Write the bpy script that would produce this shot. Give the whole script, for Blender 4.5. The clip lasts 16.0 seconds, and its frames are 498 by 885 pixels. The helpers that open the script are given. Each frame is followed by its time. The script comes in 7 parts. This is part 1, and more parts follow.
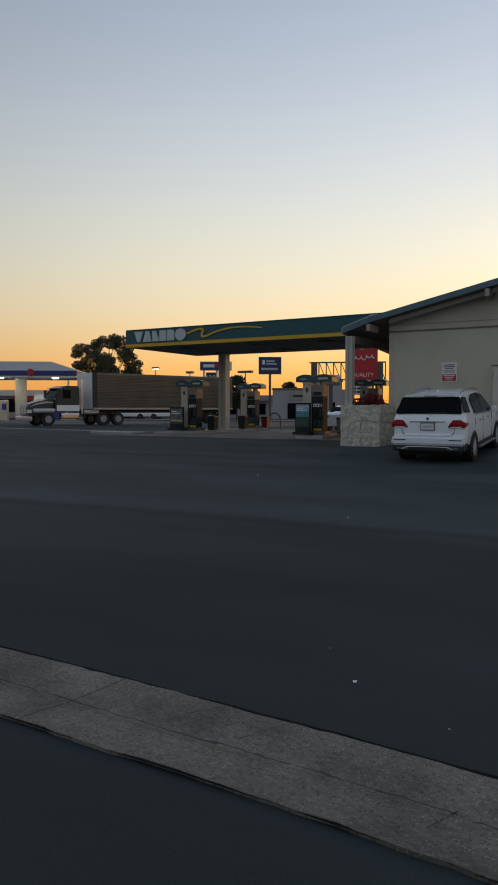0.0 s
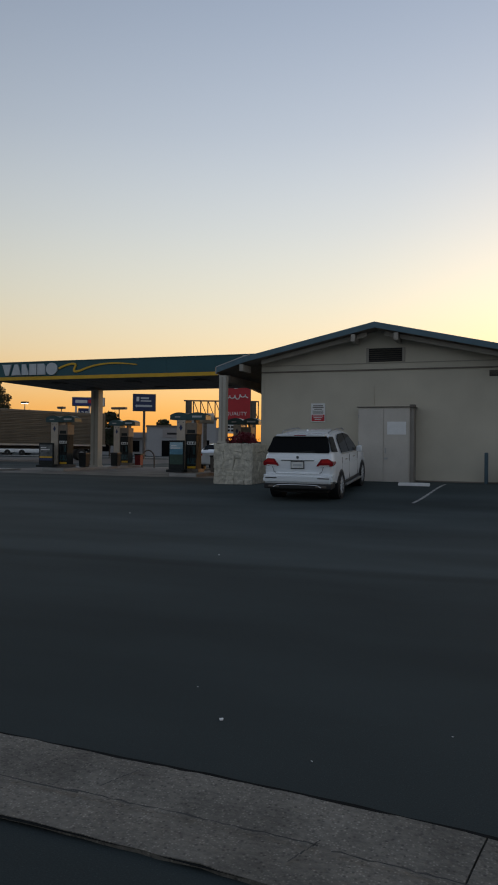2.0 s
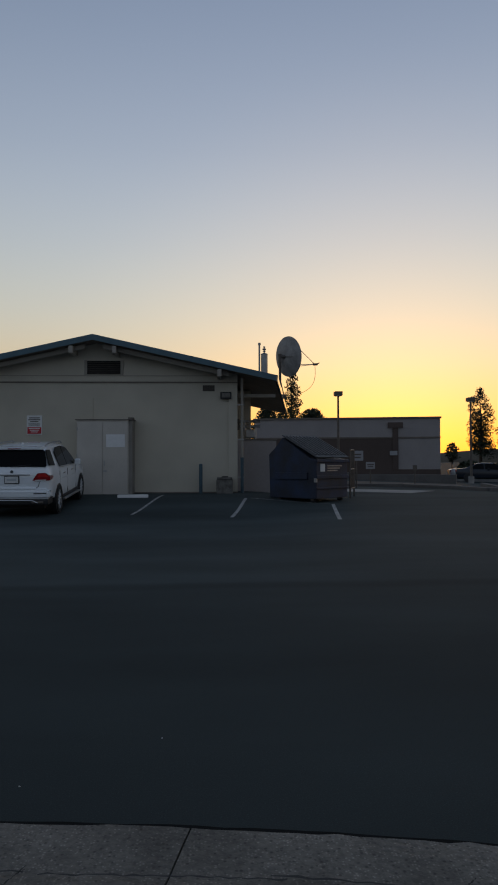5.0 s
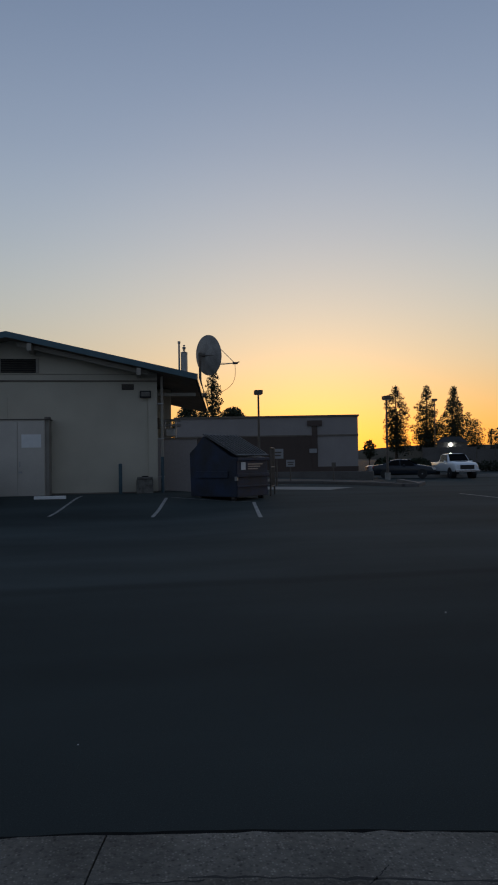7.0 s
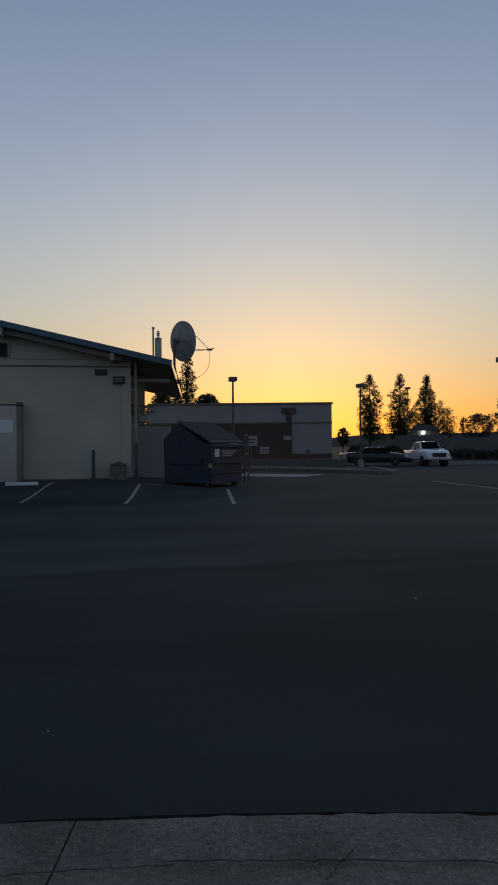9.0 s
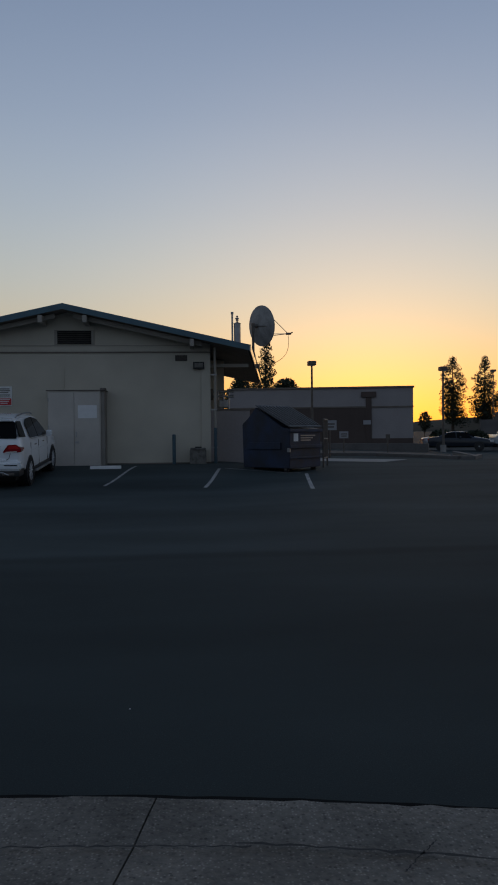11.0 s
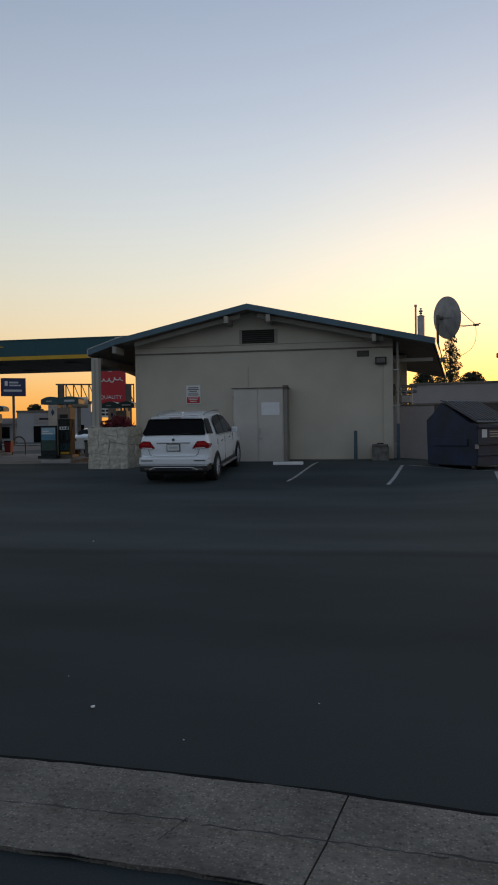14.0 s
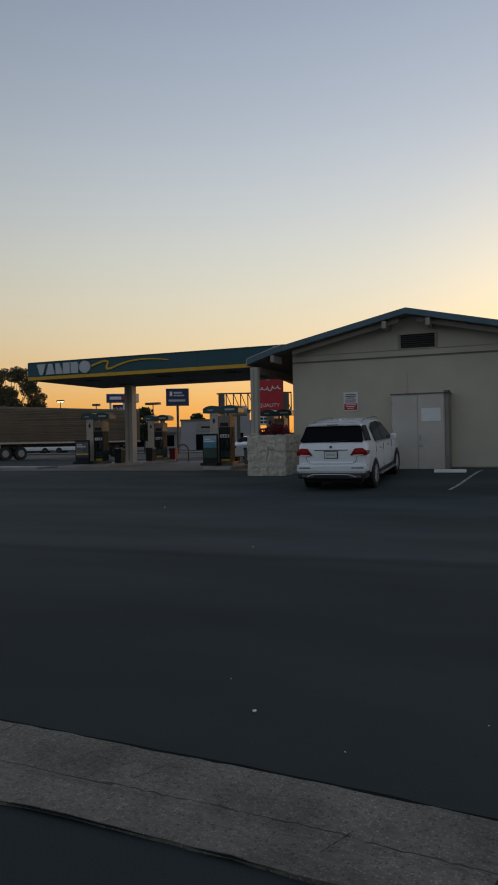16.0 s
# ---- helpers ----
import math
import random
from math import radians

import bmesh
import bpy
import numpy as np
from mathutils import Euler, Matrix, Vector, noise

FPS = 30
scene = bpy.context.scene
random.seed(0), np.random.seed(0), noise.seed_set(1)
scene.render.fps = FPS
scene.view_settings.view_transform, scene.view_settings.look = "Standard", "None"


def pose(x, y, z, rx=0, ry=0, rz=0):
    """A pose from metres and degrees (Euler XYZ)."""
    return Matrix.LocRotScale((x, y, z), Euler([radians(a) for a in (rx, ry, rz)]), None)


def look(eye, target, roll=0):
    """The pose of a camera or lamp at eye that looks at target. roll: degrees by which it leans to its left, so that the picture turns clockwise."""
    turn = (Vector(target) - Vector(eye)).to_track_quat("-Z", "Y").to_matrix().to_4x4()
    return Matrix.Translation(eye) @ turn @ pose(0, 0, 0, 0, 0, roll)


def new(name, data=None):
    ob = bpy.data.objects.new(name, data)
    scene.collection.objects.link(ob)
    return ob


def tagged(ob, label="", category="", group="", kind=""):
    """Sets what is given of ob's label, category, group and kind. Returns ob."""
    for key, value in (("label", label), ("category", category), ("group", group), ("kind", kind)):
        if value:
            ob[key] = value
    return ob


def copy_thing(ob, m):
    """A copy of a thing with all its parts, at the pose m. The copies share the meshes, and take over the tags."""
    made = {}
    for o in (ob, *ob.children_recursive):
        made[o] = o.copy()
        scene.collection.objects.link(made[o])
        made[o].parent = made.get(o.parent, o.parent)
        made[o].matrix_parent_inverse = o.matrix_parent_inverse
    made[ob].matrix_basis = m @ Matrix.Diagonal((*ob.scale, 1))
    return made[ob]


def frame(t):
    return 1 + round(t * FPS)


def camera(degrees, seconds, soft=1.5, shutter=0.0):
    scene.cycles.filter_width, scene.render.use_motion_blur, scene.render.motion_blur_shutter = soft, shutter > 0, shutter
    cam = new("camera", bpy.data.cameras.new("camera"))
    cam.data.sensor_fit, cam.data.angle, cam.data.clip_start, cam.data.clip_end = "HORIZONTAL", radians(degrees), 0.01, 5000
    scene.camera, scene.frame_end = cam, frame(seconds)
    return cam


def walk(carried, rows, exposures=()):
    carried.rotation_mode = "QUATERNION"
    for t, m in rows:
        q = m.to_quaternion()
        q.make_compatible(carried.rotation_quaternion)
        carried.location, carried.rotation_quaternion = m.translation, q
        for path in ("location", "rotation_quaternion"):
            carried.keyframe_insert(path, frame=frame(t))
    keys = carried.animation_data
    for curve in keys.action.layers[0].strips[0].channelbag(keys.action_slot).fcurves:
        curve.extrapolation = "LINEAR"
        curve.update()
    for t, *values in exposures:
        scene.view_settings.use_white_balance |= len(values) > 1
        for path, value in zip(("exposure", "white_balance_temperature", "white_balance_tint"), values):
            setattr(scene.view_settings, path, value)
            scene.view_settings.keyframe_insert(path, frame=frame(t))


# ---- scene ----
cam = camera(38.24, 16.0, soft=1.9)
PATH = [
    (0, pose(0.000, 0.000, 1.35, 87.365, -0.018, 29.917)),
    (0.5, pose(0.010, -0.010, 1.35, 87.974, -0.285, 27.616)),
    (1, pose(0.020, -0.020, 1.35, 89.020, -0.226, 25.010)),
    (1.5, pose(0.030, -0.020, 1.35, 89.818, -0.380, 22.661)),
    (2, pose(0.040, -0.020, 1.35, 90.431, -0.675, 19.935)),
    (2.5, pose(0.055, -0.030, 1.35, 90.837, -0.889, 15.609)),
    (3, pose(0.070, -0.040, 1.35, 91.280, -0.411, 11.610)),
    (3.5, pose(0.080, -0.060, 1.35, 91.867, -0.097, 8.000)),
    (4, pose(0.100, -0.080, 1.35, 92.230, 0.302, 3.997)),
    (4.5, pose(0.100, -0.070, 1.35, 91.925, 0.177, 0.394)),
    (5, pose(0.100, -0.060, 1.35, 91.536, 0.167, -2.065)),
    (7.5, pose(0.130, -0.050, 1.35, 91.265, 0.809, -9.692)),
    (8, pose(0.130, -0.050, 1.35, 90.916, 0.663, -10.669)),
    (10.5, pose(0.150, -0.030, 1.35, 89.511, 0.269, -6.866)),
    (11, pose(0.145, -0.022, 1.35, 89.140, 0.558, -4.081)),
    (11.5, pose(0.140, -0.015, 1.35, 88.991, 0.497, -1.798)),
    (12, pose(0.135, -0.007, 1.35, 88.685, 0.952, -0.522)),
    (12.5, pose(0.130, 0.000, 1.35, 88.308, 1.039, 1.163)),
    (13, pose(0.120, -0.003, 1.35, 88.442, 0.855, 3.487)),
    (13.5, pose(0.110, -0.007, 1.35, 88.823, 0.793, 6.314)),
    (14, pose(0.100, -0.010, 1.35, 89.004, 0.744, 10.214)),
    (14.5, pose(0.095, -0.005, 1.35, 89.191, 1.036, 13.957)),
    (15, pose(0.090, 0.000, 1.35, 89.303, 1.179, 16.828)),
    (15.5, pose(0.085, 0.005, 1.35, 89.522, 1.216, 20.019)),
    (16, pose(0.080, 0.010, 1.35, 89.774, 1.075, 22.688)),
]
EXPOSURES = [(0.0, 0.20, 6350, 8), (0.8, 0.13, 6300, 8), (1.5, 0.08, 6300, 8), (3.0, 0.02, 6250, 8), (5.0, -0.48, 5800, 8), (8.0, -0.74, 5450, 8), (10.5, -0.72, 5450, 8), (12.5, -0.28, 5750, 8), (14.0, 0.04, 6100, 8), (15.0, 0.0, 6250, 8), (16.0, -0.08, 6300, 8)]
walk(cam, PATH, EXPOSURES)

# ---- world and sun: just after sunset, glow behind the shop ----
SUN_AZ = 13.5        # degrees to the right of straight ahead
SUN_DIR = Vector((math.sin(radians(SUN_AZ)), math.cos(radians(SUN_AZ)), 0.0))
world = bpy.data.worlds.new("sunset_sky")
scene.world = world
world.use_nodes = True
wt = world.node_tree
wt.nodes.clear()


def wn(kind):
    return wt.nodes.new(kind)


w_out = wn("ShaderNodeOutputWorld")
w_bg = wn("ShaderNodeBackground")
w_bg.inputs["Strength"].default_value = 1.0
w_co = wn("ShaderNodeTexCoord")
w_sep = wn("ShaderNodeSeparateXYZ")
wt.links.new(w_co.outputs["Generated"], w_sep.inputs[0])
w_ramp = wn("ShaderNodeValToRGB")
w_ramp.color_ramp.interpolation = "B_SPLINE"
SKY = [(0.0, (0.82, 0.28, 0.05)), (0.035, (0.85, 0.345, 0.075)), (0.075, (0.85, 0.465, 0.165)), (0.13, (0.81, 0.61, 0.37)),
       (0.20, (0.73, 0.665, 0.53)), (0.29, (0.60, 0.605, 0.595)), (0.40, (0.45, 0.485, 0.56)), (0.55, (0.28, 0.325, 0.425)),
       (0.72, (0.19, 0.235, 0.33)), (1.0, (0.15, 0.19, 0.28))]
while len(w_ramp.color_ramp.elements) < len(SKY):
    w_ramp.color_ramp.elements.new(0.5)
for el, (p, c) in zip(w_ramp.color_ramp.elements, SKY):
    el.position, el.color = p, (*c, 1)
wt.links.new(w_sep.outputs["Z"], w_ramp.inputs["Fac"])
# warm glow round the set sun
w_dot = wn("ShaderNodeVectorMath")
w_dot.operation = "DOT_PRODUCT"
w_dot.inputs[1].default_value = SUN_DIR
wt.links.new(w_co.outputs["Generated"], w_dot.inputs[0])
w_glow = wn("ShaderNodeMapRange")
w_glow.interpolation_type = "SMOOTHSTEP"
w_glow.inputs["From Min"].default_value, w_glow.inputs["From Max"].default_value = 0.86, 1.0
wt.links.new(w_dot.outputs["Value"], w_glow.inputs["Value"])
w_add = wn("ShaderNodeMix")
w_add.data_type, w_add.blend_type = "RGBA", "ADD"
w_add.inputs[7].default_value = (0.10, 0.062, 0.020, 1)
wt.links.new(w_glow.outputs[0], w_add.inputs[0])
wt.links.new(w_ramp.outputs["Color"], w_add.inputs[6])
# the sky dims with the bearing away from the sunset
w_flat = wn("ShaderNodeVectorMath")
w_flat.operation = "MULTIPLY"
w_flat.inputs[1].default_value = (1, 1, 0)
wt.links.new(w_co.outputs["Generated"], w_flat.inputs[0])
w_unit = wn("ShaderNodeVectorMath")
w_unit.operation = "NORMALIZE"
wt.links.new(w_flat.outputs[0], w_unit.inputs[0])
w_bear = wn("ShaderNodeVectorMath")
w_bear.operation = "DOT_PRODUCT"
w_bear.inputs[1].default_value = SUN_DIR
wt.links.new(w_unit.outputs[0], w_bear.inputs[0])
w_dim = wn("ShaderNodeMapRange")
w_dim.inputs["From Min"].default_value, w_dim.inputs["From Max"].default_value = 0.35, 1.0
w_dim.inputs["To Min"].default_value, w_dim.inputs["To Max"].default_value = 0.68, 1.03
wt.links.new(w_bear.outputs["Value"], w_dim.inputs["Value"])
w_scaled = wn("ShaderNodeVectorMath")
w_scaled.operation = "SCALE"
wt.links.new(w_add.outputs[2], w_scaled.inputs[0])
wt.links.new(w_dim.outputs[0], w_scaled.inputs["Scale"])
# the side of the sky away from the sun is dimmer and bluer
w_side = wn("ShaderNodeMapRange")
w_side.interpolation_type = "SMOOTHSTEP"
w_side.inputs["From Min"].default_value, w_side.inputs["From Max"].default_value = -0.6, 0.7
wt.links.new(w_dot.outputs["Value"], w_side.inputs["Value"])
w_mix = wn("ShaderNodeMix")
w_mix.data_type = "RGBA"
w_mix.inputs[6].default_value = (0.21, 0.23, 0.282, 1)
wt.links.new(w_side.outputs[0], w_mix.inputs[0])
wt.links.new(w_scaled.outputs[0], w_mix.inputs[7])
w_sky = wn("ShaderNodeTexSky")
w_sky.sky_type, w_sky.sun_disc = "NISHITA", False
w_sky.sun_elevation, w_sky.sun_rotation = radians(2.0), radians(SUN_AZ)
w_total = wn("ShaderNodeMix")
w_total.data_type, w_total.blend_type = "RGBA", "ADD"
w_total.inputs[0].default_value = 0.06
wt.links.new(w_mix.outputs[2], w_total.inputs[6])
wt.links.new(w_sky.outputs["Color"], w_total.inputs[7])
wt.links.new(w_total.outputs[2], w_bg.inputs["Color"])
wt.links.new(w_bg.outputs[0], w_out.inputs[0])

sun = new("sun", bpy.data.lights.new("sun", "SUN"))
sun.data.energy, sun.data.angle, sun.data.color = 0.25, radians(1.5), (1.0, 0.50, 0.18)
sun.matrix_world = look((0, 0, 0), -Vector((SUN_DIR.x, SUN_DIR.y, math.tan(radians(1.8)))))


# ---- materials ----
def mat(name, color, rough=0.7, metal=0.0, var=0.25, scale=3.0, fine=60.0, bump=0.15, glow=None, stain=None, island=0.0):
    """Procedural surface: base colour varied at two scales, with fine relief."""
    m = bpy.data.materials.new(name)
    m.use_nodes = True
    nt = m.node_tree
    b = nt.nodes["Principled BSDF"]
    b.inputs["Roughness"].default_value, b.inputs["Metallic"].default_value = rough, metal
    co = nt.nodes.new("ShaderNodeTexCoord")
    n1, n2 = nt.nodes.new("ShaderNodeTexNoise"), nt.nodes.new("ShaderNodeTexNoise")
    n1.inputs["Scale"].default_value, n1.inputs["Detail"].default_value = scale, 5.0
    n2.inputs["Scale"].default_value, n2.inputs["Detail"].default_value = fine, 3.0
    for n in (n1, n2):
        nt.links.new(co.outputs["Object"], n.inputs["Vector"])
    r1 = nt.nodes.new("ShaderNodeMapRange")
    r1.inputs["From Min"].default_value, r1.inputs["From Max"].default_value = 0.3, 0.7
    nt.links.new(n1.outputs["Fac"], r1.inputs["Value"])
    dark = tuple(c * (1 - var) for c in color) if stain is None else stain
    mx = nt.nodes.new("ShaderNodeMix")
    mx.data_type = "RGBA"
    mx.inputs[6].default_value = (*dark, 1)
    mx.inputs[7].default_value = (*(min(1, c * (1 + var * 0.4)) for c in color), 1)
    nt.links.new(r1.outputs[0], mx.inputs[0])
    mf = nt.nodes.new("ShaderNodeMix")
    mf.data_type, mf.blend_type = "RGBA", "OVERLAY"
    mf.inputs[0].default_value = var
    nt.links.new(mx.outputs[2], mf.inputs[6])
    nt.links.new(n2.outputs["Fac"], mf.inputs[7])
    last = mf.outputs[2]
    if island:
        oi = nt.nodes.new("ShaderNodeObjectInfo")
        geo = nt.nodes.new("ShaderNodeNewGeometry")
        ad = nt.nodes.new("ShaderNodeMath")
        ad.operation = "ADD"
        nt.links.new(oi.outputs["Random"], ad.inputs[0])
        nt.links.new(geo.outputs["Random Per Island"], ad.inputs[1])
        rr = nt.nodes.new("ShaderNodeMapRange")
        rr.inputs["From Max"].default_value = 2.0
        rr.inputs["To Min"].default_value, rr.inputs["To Max"].default_value = 1 - island, 1 + island
        nt.links.new(ad.outputs[0], rr.inputs["Value"])
        ml = nt.nodes.new("ShaderNodeVectorMath")
        ml.operation = "SCALE"
        nt.links.new(last, ml.inputs[0])
        nt.links.new(rr.outputs[0], ml.inputs["Scale"])
        last = ml.outputs[0]
    nt.links.new(last, b.inputs["Base Color"])
    if bump:
        bp = nt.nodes.new("ShaderNodeBump")
        bp.inputs["Strength"].default_value, bp.inputs["Distance"].default_value = bump, 0.01
        nt.links.new(n2.outputs["Fac"], bp.inputs["Height"])
        nt.links.new(bp.outputs[0], b.inputs["Normal"])
    if glow:
        b.inputs["Emission Color"].default_value = (*glow[0], 1)
        b.inputs["Emission Strength"].default_value = glow[1]
    return m


ASPHALT = mat("asphalt", (0.059, 0.073, 0.0735), 0.88, var=0.35, scale=0.35, fine=150, bump=0.12)
ASPHALT.node_tree.nodes["Principled BSDF"].inputs["Specular IOR Level"].default_value = 0.08
a_map = ASPHALT.node_tree.nodes.new("ShaderNodeMapping")
a_map.inputs["Scale"].default_value = (0.5, 1.3, 1.0)
a_co = ASPHALT.node_tree.nodes["Texture Coordinate"]
a_noise = ASPHALT.node_tree.nodes["Noise Texture"]
ASPHALT.node_tree.links.new(a_co.outputs["Object"], a_map.inputs["Vector"])
ASPHALT.node_tree.links.new(a_map.outputs[0], a_noise.inputs["Vector"])



def asphalt_band():
    """A soft dark band across the asphalt, darker before it than beyond, and pale grit in the surface."""
    nt = ASPHALT.node_tree
    b = nt.nodes["Principled BSDF"]
    last = b.inputs["Base Color"].links[0].from_socket
    co = a_co.outputs["Object"]
    sep = nt.nodes.new("ShaderNodeSeparateXYZ")
    nt.links.new(co, sep.inputs[0])
    wav = nt.nodes.new("ShaderNodeTexNoise")
    wav.inputs["Scale"].default_value, wav.inputs["Detail"].default_value = 0.55, 4.0
    nt.links.new(co, wav.inputs["Vector"])

    def math_node(op, a, v):
        n = nt.nodes.new("ShaderNodeMath")
        n.operation = op
        nt.links.new(a, n.inputs[0])
        if isinstance(v, float):
            n.inputs[1].default_value = v
        else:
            nt.links.new(v, n.inputs[1])
        return n.outputs[0]

    off = math_node("SUBTRACT", sep.outputs["Y"], 8.0)
    off = math_node("SUBTRACT", off, math_node("MULTIPLY", sep.outputs["X"], 0.05))
    off = math_node("ADD", off, math_node("MULTIPLY", wav.outputs["Fac"], 0.5))
    ramp = nt.nodes.new("ShaderNodeValToRGB")
    ramp.color_ramp.interpolation = "EASE"
    stops = ((0.0, 0.66), (0.41, 0.73), (0.455, 0.57), (0.475, 0.61), (0.525, 0.98), (1.0, 0.95))
    while len(ramp.color_ramp.elements) < len(stops):
        ramp.color_ramp.elements.new(0.5)
    for el, (p, v) in zip(ramp.color_ramp.elements, stops):
        el.position, el.color = p, (v, v, v, 1)
    mr = nt.nodes.new("ShaderNodeMapRange")
    mr.inputs["From Min"].default_value, mr.inputs["From Max"].default_value = -2.5, 3.0
    nt.links.new(off, mr.inputs["Value"])
    nt.links.new(mr.outputs[0], ramp.inputs["Fac"])
    mul = nt.nodes.new("ShaderNodeMix")
    mul.data_type, mul.blend_type = "RGBA", "MULTIPLY"
    mul.inputs[0].default_value = 0.85
    nt.links.new(last, mul.inputs[6])
    nt.links.new(ramp.outputs["Color"], mul.inputs[7])
    grit = nt.nodes.new("ShaderNodeTexVoronoi")
    grit.inputs["Scale"].default_value = 70.0
    nt.links.new(co, grit.inputs["Vector"])
    gr = nt.nodes.new("ShaderNodeMapRange")
    gr.inputs["From Min"].default_value, gr.inputs["From Max"].default_value = 0.10, 0.22
    gr.inputs["To Min"].default_value, gr.inputs["To Max"].default_value = 1.35, 1.0
    nt.links.new(grit.outputs["Distance"], gr.inputs["Value"])
    sc = nt.nodes.new("ShaderNodeVectorMath")
    sc.operation = "SCALE"
    nt.links.new(mul.outputs[2], sc.inputs[0])
    nt.links.new(gr.outputs[0], sc.inputs["Scale"])
    nt.links.new(sc.outputs[0], b.inputs["Base Color"])


asphalt_band()


CRACK_TONE = mat("silted_crack", (0.045, 0.044, 0.042), 0.95, var=0.3, scale=6, fine=80, bump=0.1)
TAR = mat("old_joint_tar", (0.014, 0.015, 0.015), 0.95, var=0.3, scale=4, fine=60, bump=0.1)
TAR.node_tree.nodes["Principled BSDF"].inputs["Specular IOR Level"].default_value = 0.05
PATCHED = mat("asphalt_worn", (0.075, 0.075, 0.074), 0.85, var=0.3, scale=0.5, fine=60, bump=0.3)
CONCRETE = mat("gutter_concrete", (0.172, 0.158, 0.134), 0.92, var=0.5, scale=2.2, fine=42, bump=1.0, island=0.06)
def exposed_aggregate(m):
    """Pale and dark pebbles worn out of the concrete."""
    nt = m.node_tree
    b = nt.nodes["Principled BSDF"]
    last = b.inputs["Base Color"].links[0].from_socket
    co = nt.nodes["Texture Coordinate"].outputs["Object"]
    for size, lo, hi, cut in ((80.0, 1.75, 1.0, 0.50), (56.0, 0.55, 1.0, 0.60)):
        vor = nt.nodes.new("ShaderNodeTexVoronoi")
        vor.inputs["Scale"].default_value = size
        nt.links.new(co, vor.inputs["Vector"])
        pick = nt.nodes.new("ShaderNodeSeparateColor")
        nt.links.new(vor.outputs["Color"], pick.inputs[0])
        gate = nt.nodes.new("ShaderNodeMath")
        gate.operation = "LESS_THAN"
        gate.inputs[1].default_value = cut
        nt.links.new(pick.outputs[0], gate.inputs[0])
        far_out = nt.nodes.new("ShaderNodeMath")
        far_out.operation = "ADD"
        nt.links.new(vor.outputs["Distance"], far_out.inputs[0])
        nt.links.new(gate.outputs[0], far_out.inputs[1])
        mr = nt.nodes.new("ShaderNodeMapRange")
        mr.inputs["From Min"].default_value, mr.inputs["From Max"].default_value = 0.18, 0.42
        mr.inputs["To Min"].default_value, mr.inputs["To Max"].default_value = lo, hi
        nt.links.new(far_out.outputs[0], mr.inputs["Value"])
        sc = nt.nodes.new("ShaderNodeVectorMath")
        sc.operation = "SCALE"
        nt.links.new(last, sc.inputs[0])
        nt.links.new(mr.outputs[0], sc.inputs["Scale"])
        last = sc.outputs[0]
    nt.links.new(last, b.inputs["Base Color"])


exposed_aggregate(CONCRETE)
SLAB = mat("island_concrete", (0.34, 0.33, 0.31), 0.9, var=0.25, scale=1.5, fine=50, bump=0.3)
PAINT_LINE = mat("worn_line_paint", (0.44, 0.44, 0.42), 0.8, var=0.45, scale=9, fine=60, stain=(0.12, 0.12, 0.12))
STUCCO = mat("painted_stucco", (0.575, 0.53, 0.43), 0.85, var=0.10, scale=0.8, fine=45, bump=0.25)
STUCCO_TRIM = mat("painted_trim_board", (0.36, 0.33, 0.28), 0.7, var=0.12, scale=2, fine=50)
LAMP_LENS = mat("dusty_lamp_lens", (0.16, 0.15, 0.13), 0.35, var=0.3, scale=8, fine=30, bump=0.1)
VENT_SLAT = mat("dark_vent_slat", (0.085, 0.075, 0.062), 0.85, var=0.3, scale=3, fine=30)
EAVE_GLOSS = mat("glossy_eave_paint", (0.42, 0.35, 0.27), 0.10, var=0.10, scale=2, fine=40, bump=0.0)
SOFFIT = mat("dark_soffit_board", (0.20, 0.17, 0.14), 0.8, var=0.25, scale=2, fine=30)
BLUE_BOARD = mat("blue_grey_fascia_paint", (0.10, 0.17, 0.21), 0.6, var=0.2, scale=2, fine=40)
ROOFING = mat("roll_roofing", (0.12, 0.13, 0.14), 0.95, var=0.2, scale=2, fine=60, bump=0.5)
CABINET = mat("cabinet_enamel", (0.56, 0.52, 0.46), 0.6, var=0.10, scale=1.5, fine=30, bump=0.05)
CABINET_SIDE = mat("taupe_cabinet_side", (0.27, 0.25, 0.22), 0.7, var=0.2, scale=1.5, fine=30, bump=0.05)
DARK = mat("dark_gap", (0.02, 0.02, 0.02), 0.8, var=0.1)
RUBBER = mat("rubber", (0.018, 0.018, 0.018), 0.75, var=0.2, scale=8)
STEEL = mat("galvanised_steel", (0.42, 0.42, 0.42), 0.45, 0.8, var=0.2, scale=6, fine=40)
DULL_STEEL = mat("weathered_steel", (0.16, 0.14, 0.12), 0.6, 0.4, var=0.3, scale=4, fine=40)
TEAL = mat("teal_canopy_panel", (0.012, 0.085, 0.105), 0.45, var=0.12, scale=0.7, fine=20, bump=0.05)
YELLOW = mat("yellow_stripe", (0.72, 0.42, 0.02), 0.5, var=0.12, scale=3, fine=20, bump=0.05)
SIGN_GREY = mat("light_grey_sign_shape", (0.55, 0.58, 0.60), 0.4, var=0.08, scale=3, fine=20, bump=0.0)
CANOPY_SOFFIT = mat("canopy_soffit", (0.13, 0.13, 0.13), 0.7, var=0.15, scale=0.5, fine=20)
COLUMN = mat("cream_column_paint", (0.50, 0.47, 0.40), 0.7, var=0.15, scale=1.2, fine=30)
PUMP_CREAM = mat("cream_pump_panel", (0.55, 0.47, 0.38), 0.5, var=0.15, scale=3, fine=30, bump=0.05)
PUMP_DARK = mat("dark_pump_panel", (0.026, 0.03, 0.03), 0.7, var=0.2, scale=5, fine=30, bump=0.05)
